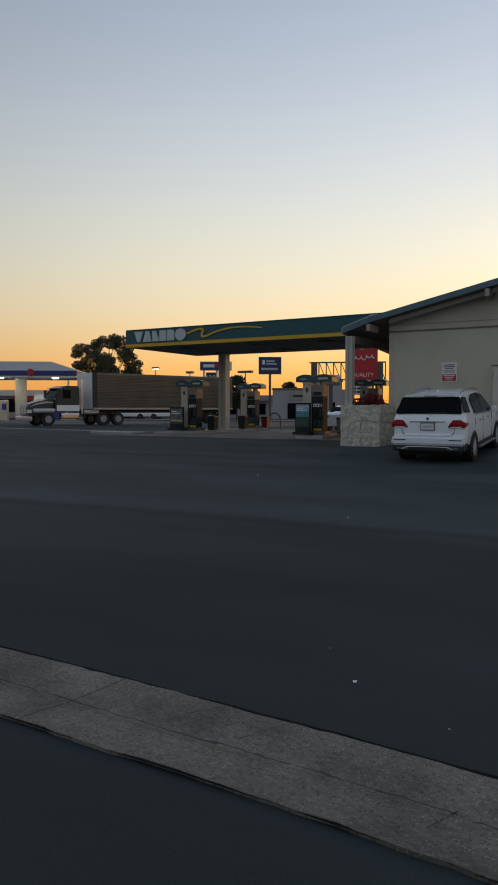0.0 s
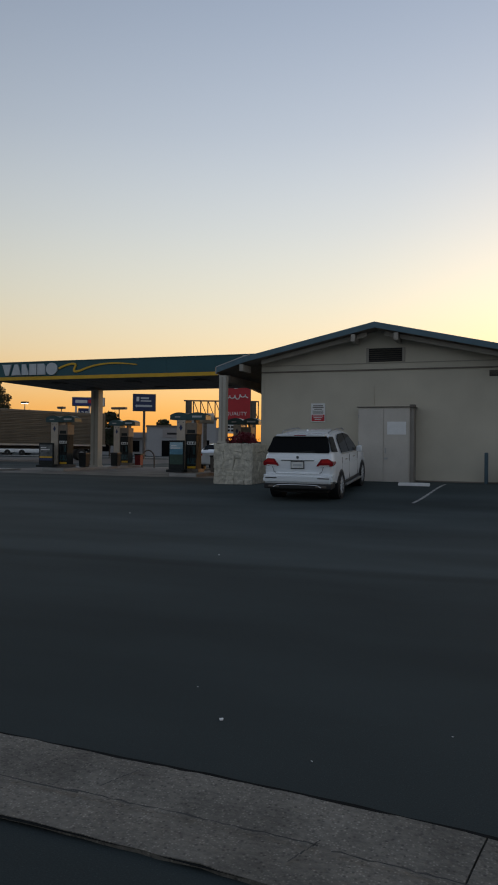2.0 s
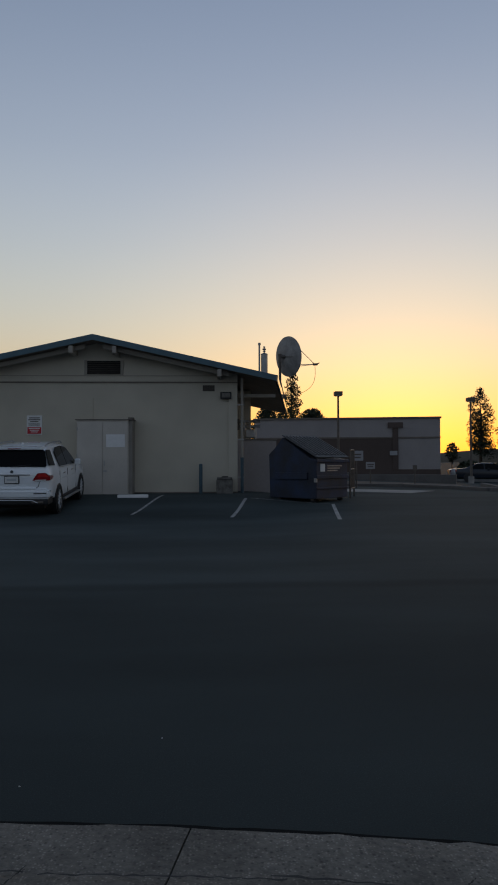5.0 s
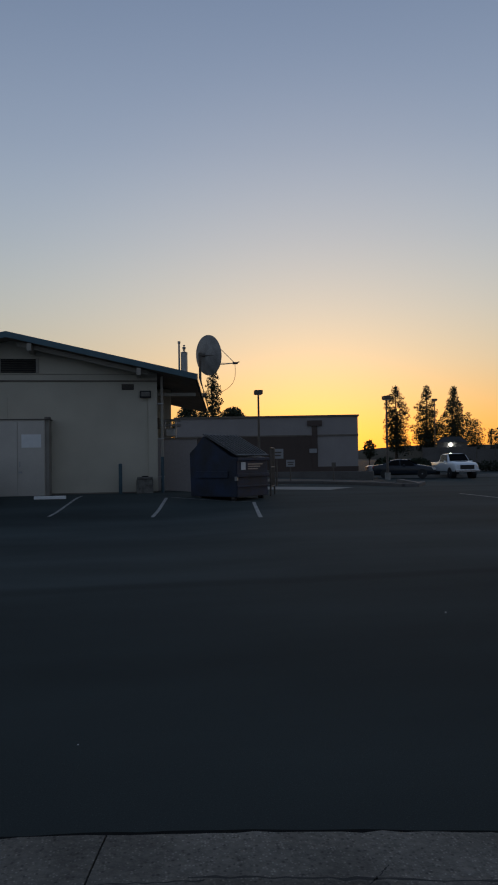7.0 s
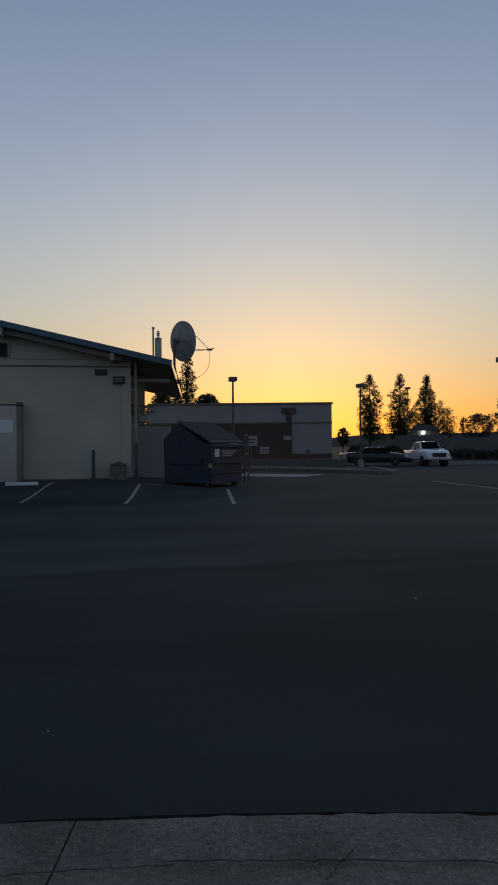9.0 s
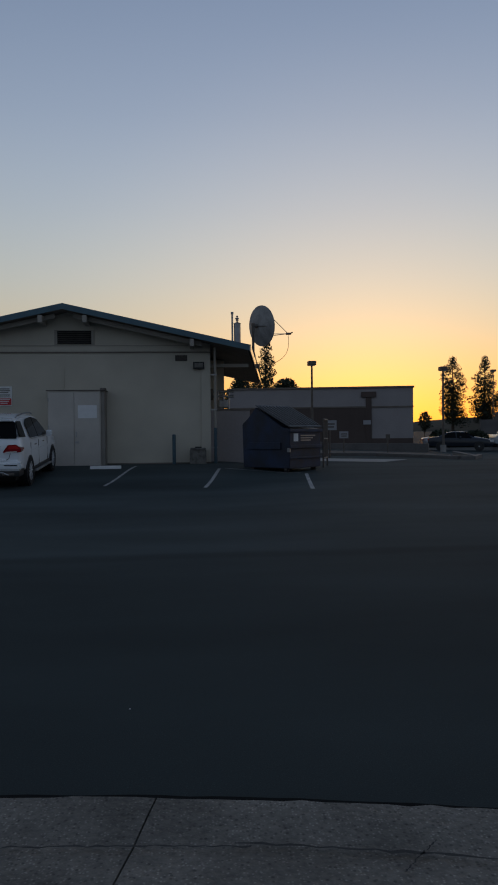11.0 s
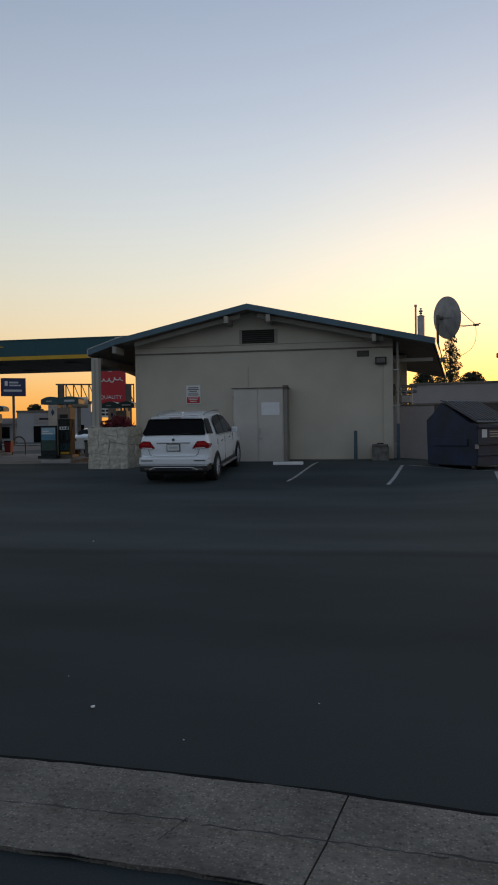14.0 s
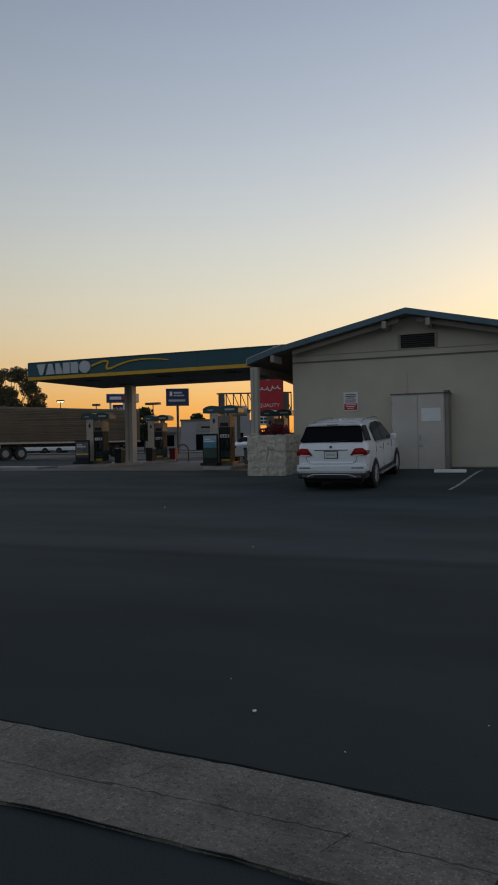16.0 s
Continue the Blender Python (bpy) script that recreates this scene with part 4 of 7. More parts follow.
def fuel_canopy():
    t = thing("fuel_canopy", "flat teal fuel canopy with yellow lower stripe", "canopy")
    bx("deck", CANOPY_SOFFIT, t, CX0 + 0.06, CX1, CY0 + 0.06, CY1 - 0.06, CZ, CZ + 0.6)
    # fascia panels, front and back, in lengths
    n = 6
    for y0, y1 in ((CY0, CY0 + 0.058), (CY1 - 0.058, CY1)):
        for i in range(n):
            a, b = CX0 + (-9.4 - CX0) * i / n, CX0 + (-9.4 - CX0) * (i + 1) / n
            bx("fascia_panel", TEAL, t, a + 0.003, b - 0.003, y0, y1, CZ + 0.16, CZ + 0.82, 0.004)
        bx("yellow_stripe", YELLOW, t, CX0, CX1, y0 - 0.01, y1 + 0.01, CZ, CZ + 0.158, 0.006, "yellow stripe")
        bx("cap_strip", TEAL, t, CX0 - 0.02, -9.4, y0 - 0.03, y1 + 0.03, CZ + 0.821, CZ + 0.86, 0.004)
    bx("end_panel", TEAL, t, CX0 - 0.058, CX0 - 0.001, CY0, CY1, CZ + 0.16, CZ + 0.82, 0.004)
    bx("yellow_stripe", YELLOW, t, CX0 - 0.065, CX0 - 0.001, CY0, CY1, CZ, CZ + 0.158, 0.006, "yellow stripe")
    bx("roof_deck", ROOFING, t, CX0, -9.4, CY0 + 0.07, CY1 - 0.07, CZ + 0.62, CZ + 0.70)
    # soffit seams and recessed lamps
    for i in range(1, 12):
        x = CX0 + i * 0.93
        bx("soffit_seam", DARK, t, x - 0.01, x + 0.01, CY0 + 0.1, CY1 - 0.1, CZ - 0.006, CZ - 0.001)
    for x in (-20.5, -16.5, -13.0):
        for y in (29.6, 32.6):
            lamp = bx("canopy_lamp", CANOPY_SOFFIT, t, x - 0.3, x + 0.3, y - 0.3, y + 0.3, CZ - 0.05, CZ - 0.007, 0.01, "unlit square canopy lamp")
            bx("lens", DULL_STEEL, lamp, x - 0.22, x + 0.22, y - 0.22, y + 0.22, CZ - 0.062, CZ - 0.051, 0.005)
    # brand lettering as plain raised shapes
    y = CY0
    z0, z1 = CZ + 0.23, CZ + 0.74
    h = z1 - z0
    shapes = [(-22.57, [(0.0, 1), (0.52, 1), (0.35, 0), (0.18, 0)]), (-22.05, [(0.17, 1), (0.36, 1), (0.52, 0), (0.0, 0)]),
              (-21.47, [(0.0, 1), (0.20, 1), (0.38, 0.2), (0.38, 0), (0.0, 0)]), (-21.04, [(0.0, 1), (0.38, 1), (0.38, 0), (0.0, 0)]),
              (-20.60, [(0.0, 1), (0.34, 1), (0.42, 0.8), (0.42, 0), (0.0, 0)]),
              (-20.13, [(0.31 + 0.31 * math.cos(k * math.pi / 8), 0.5 + 0.56 * math.sin(k * math.pi / 8)) for k in range(16)])]
    for x, o in shapes:
        bm = bmesh.new()
        prism(bm, [(x + u, z0 + v * h) for u, v in o], -0.07, Matrix.Translation((0, y - 0.002, 0)))
        part("logo_block", bm, SIGN_GREY, t, "light grey raised sign shape")
    # yellow winding swoosh
    key = [(-19.45, 0.50), (-19.10, 0.62), (-18.75, 0.69), (-18.55, 0.64), (-18.62, 0.46), (-18.60, 0.34), (-18.35, 0.36), (-17.9, 0.50), (-17.3, 0.62), (-16.6, 0.66), (-15.9, 0.62), (-15.4, 0.56)]
    pts = []
    for i in range(len(key) - 1):
        p0, p1, p2, p3 = (Vector(key[max(0, min(len(key) - 1, i + k))]) for k in (-1, 0, 1, 2))
        for j in range(5):
            u = j / 5
            pts.append(0.5 * (2 * p1 + (p2 - p0) * u + (2 * p0 - 5 * p1 + 4 * p2 - p3) * u * u + (3 * p1 - p0 - 3 * p2 + p3) * u ** 3))
    pts.append(Vector(key[-1]))
    bm = bmesh.new()
    prev = None
    for i, p in enumerate(pts):
        d = (pts[min(i + 1, len(pts) - 1)] - pts[max(i - 1, 0)]).normalized()
        nn = Vector((-d.y, d.x)) * 0.045 * (1 - 0.5 * max(0, i - 30) / 25)
        row = [bm.verts.new((p.x + q.x, y - e, CZ + p.y + q.y)) for e in (0.002, 0.05) for q in (-nn, nn)]
        if prev:
            for a, b in ((0, 1), (1, 3), (3, 2), (2, 0)):
                bm.faces.new((prev[a], prev[b], row[b], row[a]))
        prev = row
    part("logo_swoosh", bm, YELLOW, t, "yellow raised swoosh")


fuel_canopy()
column("canopy_column", "cream painted square canopy column on pump island", -21.1, 33.9, 0.46, 0.2, CZ)


def pump_island(x, y0, y1):
    t = thing("pump_island", "raised concrete pump island with rounded ends", "island", kind="structure")
    bm = bmesh.new()
    box(bm, x - 0.65, x + 0.65, y0, y1, 0.0, ground_z(x, (y0 + y1) / 2) + 0.14, 0.04)
    part("slab", bm, SLAB, t)


pump_island(-21.3, 30.2, 38.2)
pump_island(-13.1, 27.9, 36.6)
sheet("pump_apron", -25.0, -10.6, 27.2, 39.5, APRON, "stained concrete fuelling apron under the canopy", "pavement", lift=0.006)


def dispenser(m):
    t = thing("fuel_dispenser", "cream and black fuel pump with teal topper", "fuel pump", m, group="fuel pumps under the canopy")
    bx("plinth", DULL_STEEL, t, -0.55, 0.55, -0.32, 0.32, 0.0, 0.14, 0.01)
    # tall cream side column facing the lot
    col = bx("side_column", PUMP_CREAM, t, -0.52, -0.10, -0.33, 0.33, 0.141, 2.28, 0.02)
    bm = bmesh.new()
    prism(bm, [(-0.31, 1.80), (-0.23, 1.95), (-0.31, 2.10), (-0.39, 1.95)], 0.006, Matrix.Translation((0, -0.339, 0)))
    part("emblem", bm, DEEP_BLUE, col, "dark diamond emblem")
    for dx in (-0.42, -0.2):
        bx("screw_cover", DULL_STEEL, col, dx - 0.02, dx + 0.02, -0.338, -0.331, 2.16, 2.20)
    bx("housing", PUMP_DARK, t, -0.099, 0.42, -0.28, 0.28, 0.141, 1.659, 0.015)
    head = bx("display_head", PUMP_BROWN, t, -0.099, 0.44, -0.29, 0.31, 1.66, 2.16, 0.02, "brown display head")
    bx("screen", PUMP_DARK, head, -0.02, 0.36, -0.298, -0.291, 1.70, 1.86, 0.003)
    band = bx("button_band", WHITE, t, -0.02, 0.40, -0.315, -0.281, 1.20, 1.34, 0.008, "white grade button band")
    for i in range(3):
        bx("grade_button", DARK, band, 0.04 + i * 0.12, 0.10 + i * 0.12, -0.322, -0.316, 1.235, 1.305)
    for i, mt in enumerate((RUBBER, PUMP_TEAL)):
        bx("nozzle", mt, t, 0.06 + i * 0.22, 0.15 + i * 0.22, -0.37, -0.281, 0.78, 1.12, 0.02)
    for i in range(2):
        bm = bmesh.new()
        prev = Vector((0.1 + i * 0.22, -0.33, 0.80))
        for k in range(1, 11):
            u = k / 10
            p = Vector((0.1 + i * 0.22 + 0.28 * u, -0.33 - 0.12 * math.sin(math.pi * u), 0.80 - 0.55 * math.sin(math.pi * u) + 0.75 * u * u))
            rod(bm, prev, p, 0.017, seg=6)
            prev = p
        part("hose", bm, RUBBER, t, "black fuel hose")
    bx("kick_plate", YELLOW, t, 0.0, 0.40, -0.30, -0.281, 0.16, 0.26, 0.004, "yellow kick plate")
    bx("panel", PUMP_TEAL, t, 0.0, 0.40, -0.29, -0.2805, 0.34, 0.62, 0.004, "teal lower panel")
    # curved teal topper
    bm = bmesh.new()
    outline = [(-0.86, 2.30)] + [(-0.86 + 1.72 * i / 16, 2.50 + 0.13 * abs(math.sin(2 * math.pi * i / 16)) ** 0.8) for i in range(17)] + [(0.86, 2.30)]
    prism(bm, outline, 0.62, Matrix.Translation((0, -0.31, 0)))
    tp = part("topper", bm, PUMP_TEAL, t, "curved dark teal topper")
    bx("logo_bar", SIGN_GREY, tp, 0.22, 0.68, -0.318, -0.3105, 2.40, 2.48)
    bx("logo_bar", STEEL, tp, -0.62, -0.36, -0.318, -0.3105, 2.40, 2.46)
    for dx in (-0.3, 0.3):
        bx("topper_bracket", DULL_STEEL, t, dx - 0.05, dx + 0.05, -0.2, 0.2, 2.161, 2.299)
    return t


IZ = 0.26
pump = dispenser(pose(-21.5, 31.4, IZ))
for x, y in ((-21.1, 36.9), (-13.3, 29.1), (-12.9, 35.0)):
    copy_thing(pump, pose(x, y, IZ))


def poster_board(name, label, m, w, h, colours, bars=True):
    t = thing(name, label, "advertising board", m)
    bx("frame", PUMP_DARK, t, -w / 2, w / 2, -0.05, 0.05, 0.12, h, 0.02)
    bx("base", PUMP_DARK, t, -w / 2 - 0.05, w / 2 + 0.05, -0.22, 0.22, 0.0, 0.119, 0.02)
    z = 0.34
    for k, (c, f) in enumerate(colours):
        hh = (h - 0.42) * f
        bx("poster_panel", c, t, -w / 2 + 0.05, w / 2 - 0.05, -0.058, -0.051, z, z + hh - 0.002)
        z += hh
    for i in range(2):
        bx("text_bar", WHITE, t, -w * 0.36, w * (0.02 + 0.25 * i), -0.064, -0.059, h - 0.26 - i * 0.1, h - 0.21 - i * 0.1)
    return t


SEA = mat("poster_sea_blue", (0.10, 0.26, 0.36), 0.5, var=0.25, scale=5, bump=0.0)
POSTER_GREEN = mat("poster_dark_green", (0.03, 0.07, 0.05), 0.5, var=0.35, scale=6, bump=0.0)
POSTER_PALE = mat("poster_pale_sky", (0.35, 0.50, 0.58), 0.5, var=0.2, scale=4, bump=0.0)
poster_board("forecourt_poster", "blue and green pump-side poster stand", pose(-13.55, 28.25, 0.26), 0.72, 1.38, ((POSTER_GREEN, 0.45), (SEA, 0.25), (POSTER_PALE, 0.30)))
GREY_PRINT = mat("poster_grey_print", (0.14, 0.15, 0.15), 0.5, var=0.7, scale=6, bump=0.0)
poster_board("island_poster", "dark grey poster stand with yellow and blue print", pose(-21.9, 30.55, 0.26), 0.85, 1.22, ((DEEP_BLUE, 0.16), (YELLOW, 0.10), (GREY_PRINT, 0.74)))


def waste_bin(x, y, material, label, size=1.0):
    t = thing("waste_bin", label, "bin", pose(x, y, IZ) @ Matrix.Scale(size, 4), group="bins on the pump islands")
    bm = bmesh.new()
    prism(bm, [(-0.24, 0.0), (0.24, 0.0), (0.28, 0.82), (-0.28, 0.82)], 0.5, Matrix.Translation((0, -0.25, 0)))
    bmesh.ops.bevel(bm, geom=list(bm.edges), offset=0.02, segments=2, affect="EDGES")
    part("body", bm, material, t)
    bx("lid", BLACK_TRIM, t, -0.30, 0.30, -0.27, 0.27, 0.821, 0.93, 0.03)
    bx("slot", DARK, t, -0.18, 0.18, -0.278, -0.271, 0.85, 0.90)


waste_bin(-20.75, 32.2, PUMP_DARK, "dark square waste bin on the island", 0.8)
waste_bin(-20.65, 35.2, PUMP_DARK, "dark square waste bin on the island", 0.8)
waste_bin(-12.25, 29.6, DULL_STEEL, "grey square waste bin on the island", 0.8)
waste_bin(-20.5, 37.6, BIN_RED, "small dull red waste bin on the island", 0.72)


def hoop_rail():
    t = thing("hoop_guard_rail", "dark bent steel hoop rail on the island", "guard rail", pose(-20.1, 38.0, 0.12))
    bm = bmesh.new()
    prev = Vector((-0.4, 0, 0))
    pts = [Vector((-0.4, 0, 0.6))] + [Vector((-0.4 * math.cos(a * math.pi / 8), 0, 0.6 + 0.42 * math.sin(a * math.pi / 8))) for a in range(1, 8)] + [Vector((0.4, 0, 0.6)), Vector((0.4, 0, 0))]
    for p in pts:
        rod(bm, prev, p, 0.045, seg=10)
        prev = p
    part("hoop", bm, DULL_STEEL, t, smooth=True)


hoop_rail()


# ---- vehicles ----
def wheel(parent, x, y, r, w, rim=ALLOY, spokes=10):
    """A wheel at (x, y), its axle along x."""
    s = 1 if x > 0 else -1
    bm = bmesh.new()
    prof = [(r * 0.68, -w / 2), (r * 0.93, -w / 2), (r, -w * 0.36), (r, w * 0.36), (r * 0.93, w / 2), (r * 0.68, w / 2)]
    seg = 28
    rings = []
    for k in range(seg):
        a = 2 * math.pi * k / seg
        rings.append([bm.verts.new((dx, q * math.cos(a), q * math.sin(a))) for q, dx in prof])
    for k in range(seg):
        A, B = rings[k], rings[(k + 1) % seg]
        for i in range(len(prof)):
            j = (i + 1) % len(prof)
            bm.faces.new((A[i], A[j], B[j], B[i]))
    m = Matrix.Translation((x, y, r))
    tyre = part("wheel", bm, RUBBER, parent, smooth=True, m=m)
    bm = bmesh.new()
    out = s * w * 0.40
    rod(bm, (out - s * 0.03, 0, 0), (out + s * 0.02, 0, 0), r * 0.16, seg=14)
    for k in range(spokes):
        a = 2 * math.pi * k / spokes
        rod(bm, (out, 0, 0), (out - s * 0.01, 0.66 * r * math.cos(a), 0.66 * r * math.sin(a)), 0.022 * r / 0.37, seg=6)
    n = 28
    for k in range(n):
        a, b = 2 * math.pi * k / n, 2 * math.pi * (k + 1) / n
        q = [bm.verts.new((out + s * d, R * r * math.cos(t), R * r * math.sin(t))) for R, d in ((0.62, -0.02), (0.69, 0.015)) for t in (a, b)]
        bm.faces.new((q[0], q[1], q[3], q[2]))
    part("rim", bm, rim, tyre)
    bm = bmesh.new()
    rod(bm, (-w * 0.3, 0, 0), (out - s * 0.05, 0, 0), r * 0.66, seg=20)
    part("brake_disc", bm, DARK, tyre)


def loft_body(stations, name, material, parent):
    """Lofts a car body; stations: (y, half width, sill z, belt z, top z, half roof width)."""
    bm = bmesh.new()
    rings = []
    for y, w, zs, zb, zt, wr in stations:
        half = [(w * 0.86, zs), (w * 0.97, zs + 0.05), (w, zs + (zb - zs) * 0.35), (w, zs + (zb - zs) * 0.70), (w * 0.965, zb)]
        if zt - zb > 0.12:
            half += [(wr + (w * 0.95 - wr) * 0.45, zb + (zt - zb) * 0.55), (wr, zt - 0.06), (wr * 0.86, zt - 0.01), (wr * 0.5, zt + 0.015)]
        else:
            half += [(w * 0.93, zb + (zt - zb) * 0.5), (w * 0.85, zb + (zt - zb) * 0.85), (w * 0.7, zt), (w * 0.4, zt + 0.01)]
        ring = [bm.verts.new((x, y, z)) for x, z in half] + [bm.verts.new((-x, y, z)) for x, z in reversed(half)]
        rings.append(ring)
    for a, b in zip(rings, rings[1:]):
        n = len(a)
        for i in range(n):
            j = (i + 1) % n
            bm.faces.new((a[i], a[j], b[j], b[i]))
    bm.faces.new(rings[0])
    bm.faces.new(rings[-1])
    return part(name, bm, material, parent, smooth=True)


def panel(name, material, parent, pts, d, label=""):
    """A thin pane through pts, thickened by d along its own normal."""
    bm = bmesh.new()
    vs = [bm.verts.new(p) for p in pts]
    f = bm.faces.new(vs)
    f.normal_update()
    n = f.normal.copy()
    r = bmesh.ops.extrude_face_region(bm, geom=[f])
    bmesh.ops.translate(bm, vec=n * d, verts=[v for v in r["geom"] if isinstance(v, bmesh.types.BMVert)])
    return part(name, bm, material, parent, label)


def suv():
    tilt = math.degrees(math.atan2(ground_z(-5.2, 22.4) - ground_z(-5.2, 19.5), 2.9))
    t = thing("white_suv", "white mid-size SUV parked nose to the wall", "car", Matrix.Translation((-5.25, 18.45, ground_z(-5.2, 19.4) - 0.065)) @ Matrix.Rotation(radians(tilt), 4, "X") @ Matrix.Diagonal((1.0, 1.0, 1.015, 1.0)))
    W = 0.965
    # rings run from the tail to the nose: y, half width, sill, belt, top, half roof width
    st = [(0.00, 0.80, 0.60, 1.06, 1.10, 0.72), (0.02, 0.88, 0.55, 1.12, 1.17, 0.78), (0.07, 0.925, 0.52, 1.20, 1.26, 0.80), (0.15, 0.95, 0.50, 1.22, 1.36, 0.80), (0.26, W, 0.48, 1.21, 1.52, 0.775),
          (0.38, W, 0.46, 1.20, 1.67, 0.745), (0.50, W, 0.42, 1.19, 1.745, 0.72), (0.80, W, 0.36, 1.17, 1.785, 0.70), (1.5, W, 0.34, 1.14, 1.81, 0.70), (2.3, W, 0.33, 1.12, 1.795, 0.70), (2.9, W, 0.33, 1.10, 1.70, 0.69),
          (3.35, W, 0.33, 1.08, 1.42, 0.72), (3.62, W, 0.33, 1.06, 1.15, 0.80), (4.3, 0.95, 0.34, 1.00, 1.07, 0.8), (4.65, 0.90, 0.36, 0.88, 0.94, 0.75), (4.80, 0.80, 0.42, 0.74, 0.80, 0.7)]
    loft_body(st, "body", CAR_WHITE, t)
    # rear window: wide at the belt, round-shouldered at the top
    panel("rear_window", CAR_GLASS, t, [(-0.835, 0.085, 1.285), (0.835, 0.085, 1.285), (0.85, 0.112, 1.33), (0.765, 0.318, 1.655), (0.72, 0.342, 1.69), (-0.72, 0.342, 1.69), (-0.765, 0.318, 1.655), (-0.85, 0.112, 1.33)], 0.03)
    bm = bmesh.new()
    prism(bm, [(-0.70, 1.705), (0.70, 1.705), (0.66, 1.76), (0.3, 1.785), (-0.3, 1.785), (-0.66, 1.76)], 0.44, Matrix.Translation((0, 0.25, 0)))
    bmesh.ops.bevel(bm, geom=list(bm.edges), offset=0.015, segments=2, affect="EDGES")
    part("spoiler", bm, CAR_WHITE, t, smooth=True)
    bx("brake_lamp", TAIL, t, -0.16, 0.16, 0.242, 0.252, 1.725, 1.742)
    part("wiper", rod(bmesh.new(), (-0.02, 0.05, 1.30), (0.46, 0.065, 1.335), 0.010, seg=6), BLACK_TRIM, t)
    part("aerial_fin", prism(bmesh.new(), [(0.0, 0.0), (0.16, 0.0), (0.02, 0.045)], 0.04, Matrix.Translation((0.02, 1.0, 1.808)) @ Matrix.Rotation(radians(90), 4, "Z")), CAR_WHITE, t)
    for s in (-1, 1):
        def gx(z, y):
            f = max(0.0, min(1.0, (z - 1.14) / 0.60))
            return s * (0.945 - 0.225 * f + 0.010)
        # quarter glass that runs into the rear window, then two door windows under one arch
        for pts in ([(0.15, 1.315), (0.74, 1.27), (0.82, 1.67), (0.40, 1.695)],
                    [(1.16, 1.215), (2.00, 1.185), (2.00, 1.715), (1.42, 1.70), (1.16, 1.60)],
                    [(2.05, 1.185), (3.18, 1.15), (2.98, 1.36), (2.60, 1.62), (2.05, 1.71)]):
            q = [(gx(z, y), y, z) for y, z in pts]
            panel("side_window", CAR_GLASS, t, q if s > 0 else q[::-1], 0.014)
        part("window_trim", rod(bmesh.new(), (s * 0.955, 1.12, 1.195), (s * 0.957, 3.22, 1.130), 0.010, seg=6), CHROME, t)
        # tail lamp that wraps round the corner, tapering inwards
        bm = bmesh.new()
        o = [(s * 0.50, 0.945), (s * 0.62, 0.925), (s * 0.962, 0.955), (s * 0.966, 1.05), (s * 0.84, 1.145), (s * 0.64, 1.135)]
        prism(bm, o, 0.36, Matrix.Translation((0, -0.012, 0)))
        bmesh.ops.bevel(bm, geom=list(bm.edges), offset=0.012, segments=2, affect="EDGES")
        lamp = part("tail_lamp", bm, TAIL, t, "dark red tail lamp")
        bm = bmesh.new()
        prism(bm, [(s * 0.56, 0.938), (s * 0.86, 0.952), (s * 0.86, 0.978), (s * 0.60, 0.968)], 0.008, Matrix.Translation((0, -0.022, 0)))
        part("lamp_strip", bm, WHITE, lamp)
        bm = bmesh.new()
        prism(bm, [(s * 0.64, 1.03), (s * 0.93, 1.035), (s * 0.85, 1.11), (s * 0.68, 1.11)], 0.008, Matrix.Translation((0, -0.021, 0)))
        part("lamp_lens", bm, TAIL_BRIGHT, lamp, "brighter red lens")
        bx("reflector", BLACK_TRIM, t, min(s * 0.56, s * 0.88), max(s * 0.56, s * 0.88), -0.108, -0.06, 0.625, 0.65, 0.006)
        bx("exhaust", DULL_STEEL, t, min(s * 0.50, s * 0.80), max(s * 0.50, s * 0.80), -0.105, 0.02, 0.385, 0.445, 0.02, "dull metal exhaust trim")
        bm = bmesh.new()
        prev = Vector((s * 0.655, 0.78, 1.775))
        for y, z in ((0.92, 1.815), (1.6, 1.838), (2.4, 1.825), (2.62, 1.765)):
            p = Vector((s * 0.66, y, z))
            rod(bm, prev, p, 0.019, seg=8)
            prev = p
        part("roof_rail", bm, STEEL, t, "silver roof rail", smooth=True)
        bx("sill_board", STEEL, t, min(s * 0.84, s * 1.03), max(s * 0.84, s * 1.03), 1.42, 3.42, 0.285, 0.345, 0.02, "silver running board")
        bx("sill_trim", BLACK_TRIM, t, min(s * 0.84, s * 0.975), max(s * 0.84, s * 0.975), 1.36, 3.44, 0.346, 0.43, 0.02)
        bx("mirror", CAR_WHITE, t, min(s * 0.98, s * 1.15), max(s * 0.98, s * 1.15), 2.88, 3.04, 1.12, 1.29, 0.045)
        for yy in (1.46, 2.46):
            bx("door_handle", CHROME, t, min(s * 0.96, s * 0.992), max(s * 0.96, s * 0.992), yy, yy + 0.2, 1.00, 1.03, 0.01)
        for yy in (1.10, 2.03, 3.16):
            bx("door_seam", BLACK_TRIM, t, min(s * 0.955, s * 0.9665), max(s * 0.955, s * 0.9665), yy, yy + 0.006, 0.44, 1.10)
        bm = bmesh.new()
        rod(bm, (s * 0.962, 1.1, 0.90), (s * 0.962, 3.2, 0.86), 0.012, seg=6)
        part("body_crease", bm, CAR_WHITE, t)
        for yy in (0.94, 3.86):
            bm = bmesh.new()
            rod(bm, (s * 0.66, yy, 0.385), (s * 0.972, yy, 0.385), 0.405, seg=36)
            part("wheel_arch", bm, BLACK_TRIM, t, "dark wheel arch")
            wheel(t, s * 0.865, yy, 0.375, 0.255)
        bx("head_lamp", WHITE, t, min(s * 0.5, s * 0.86), max(s * 0.5, s * 0.86), 4.60, 4.74, 0.74, 0.88, 0.02)
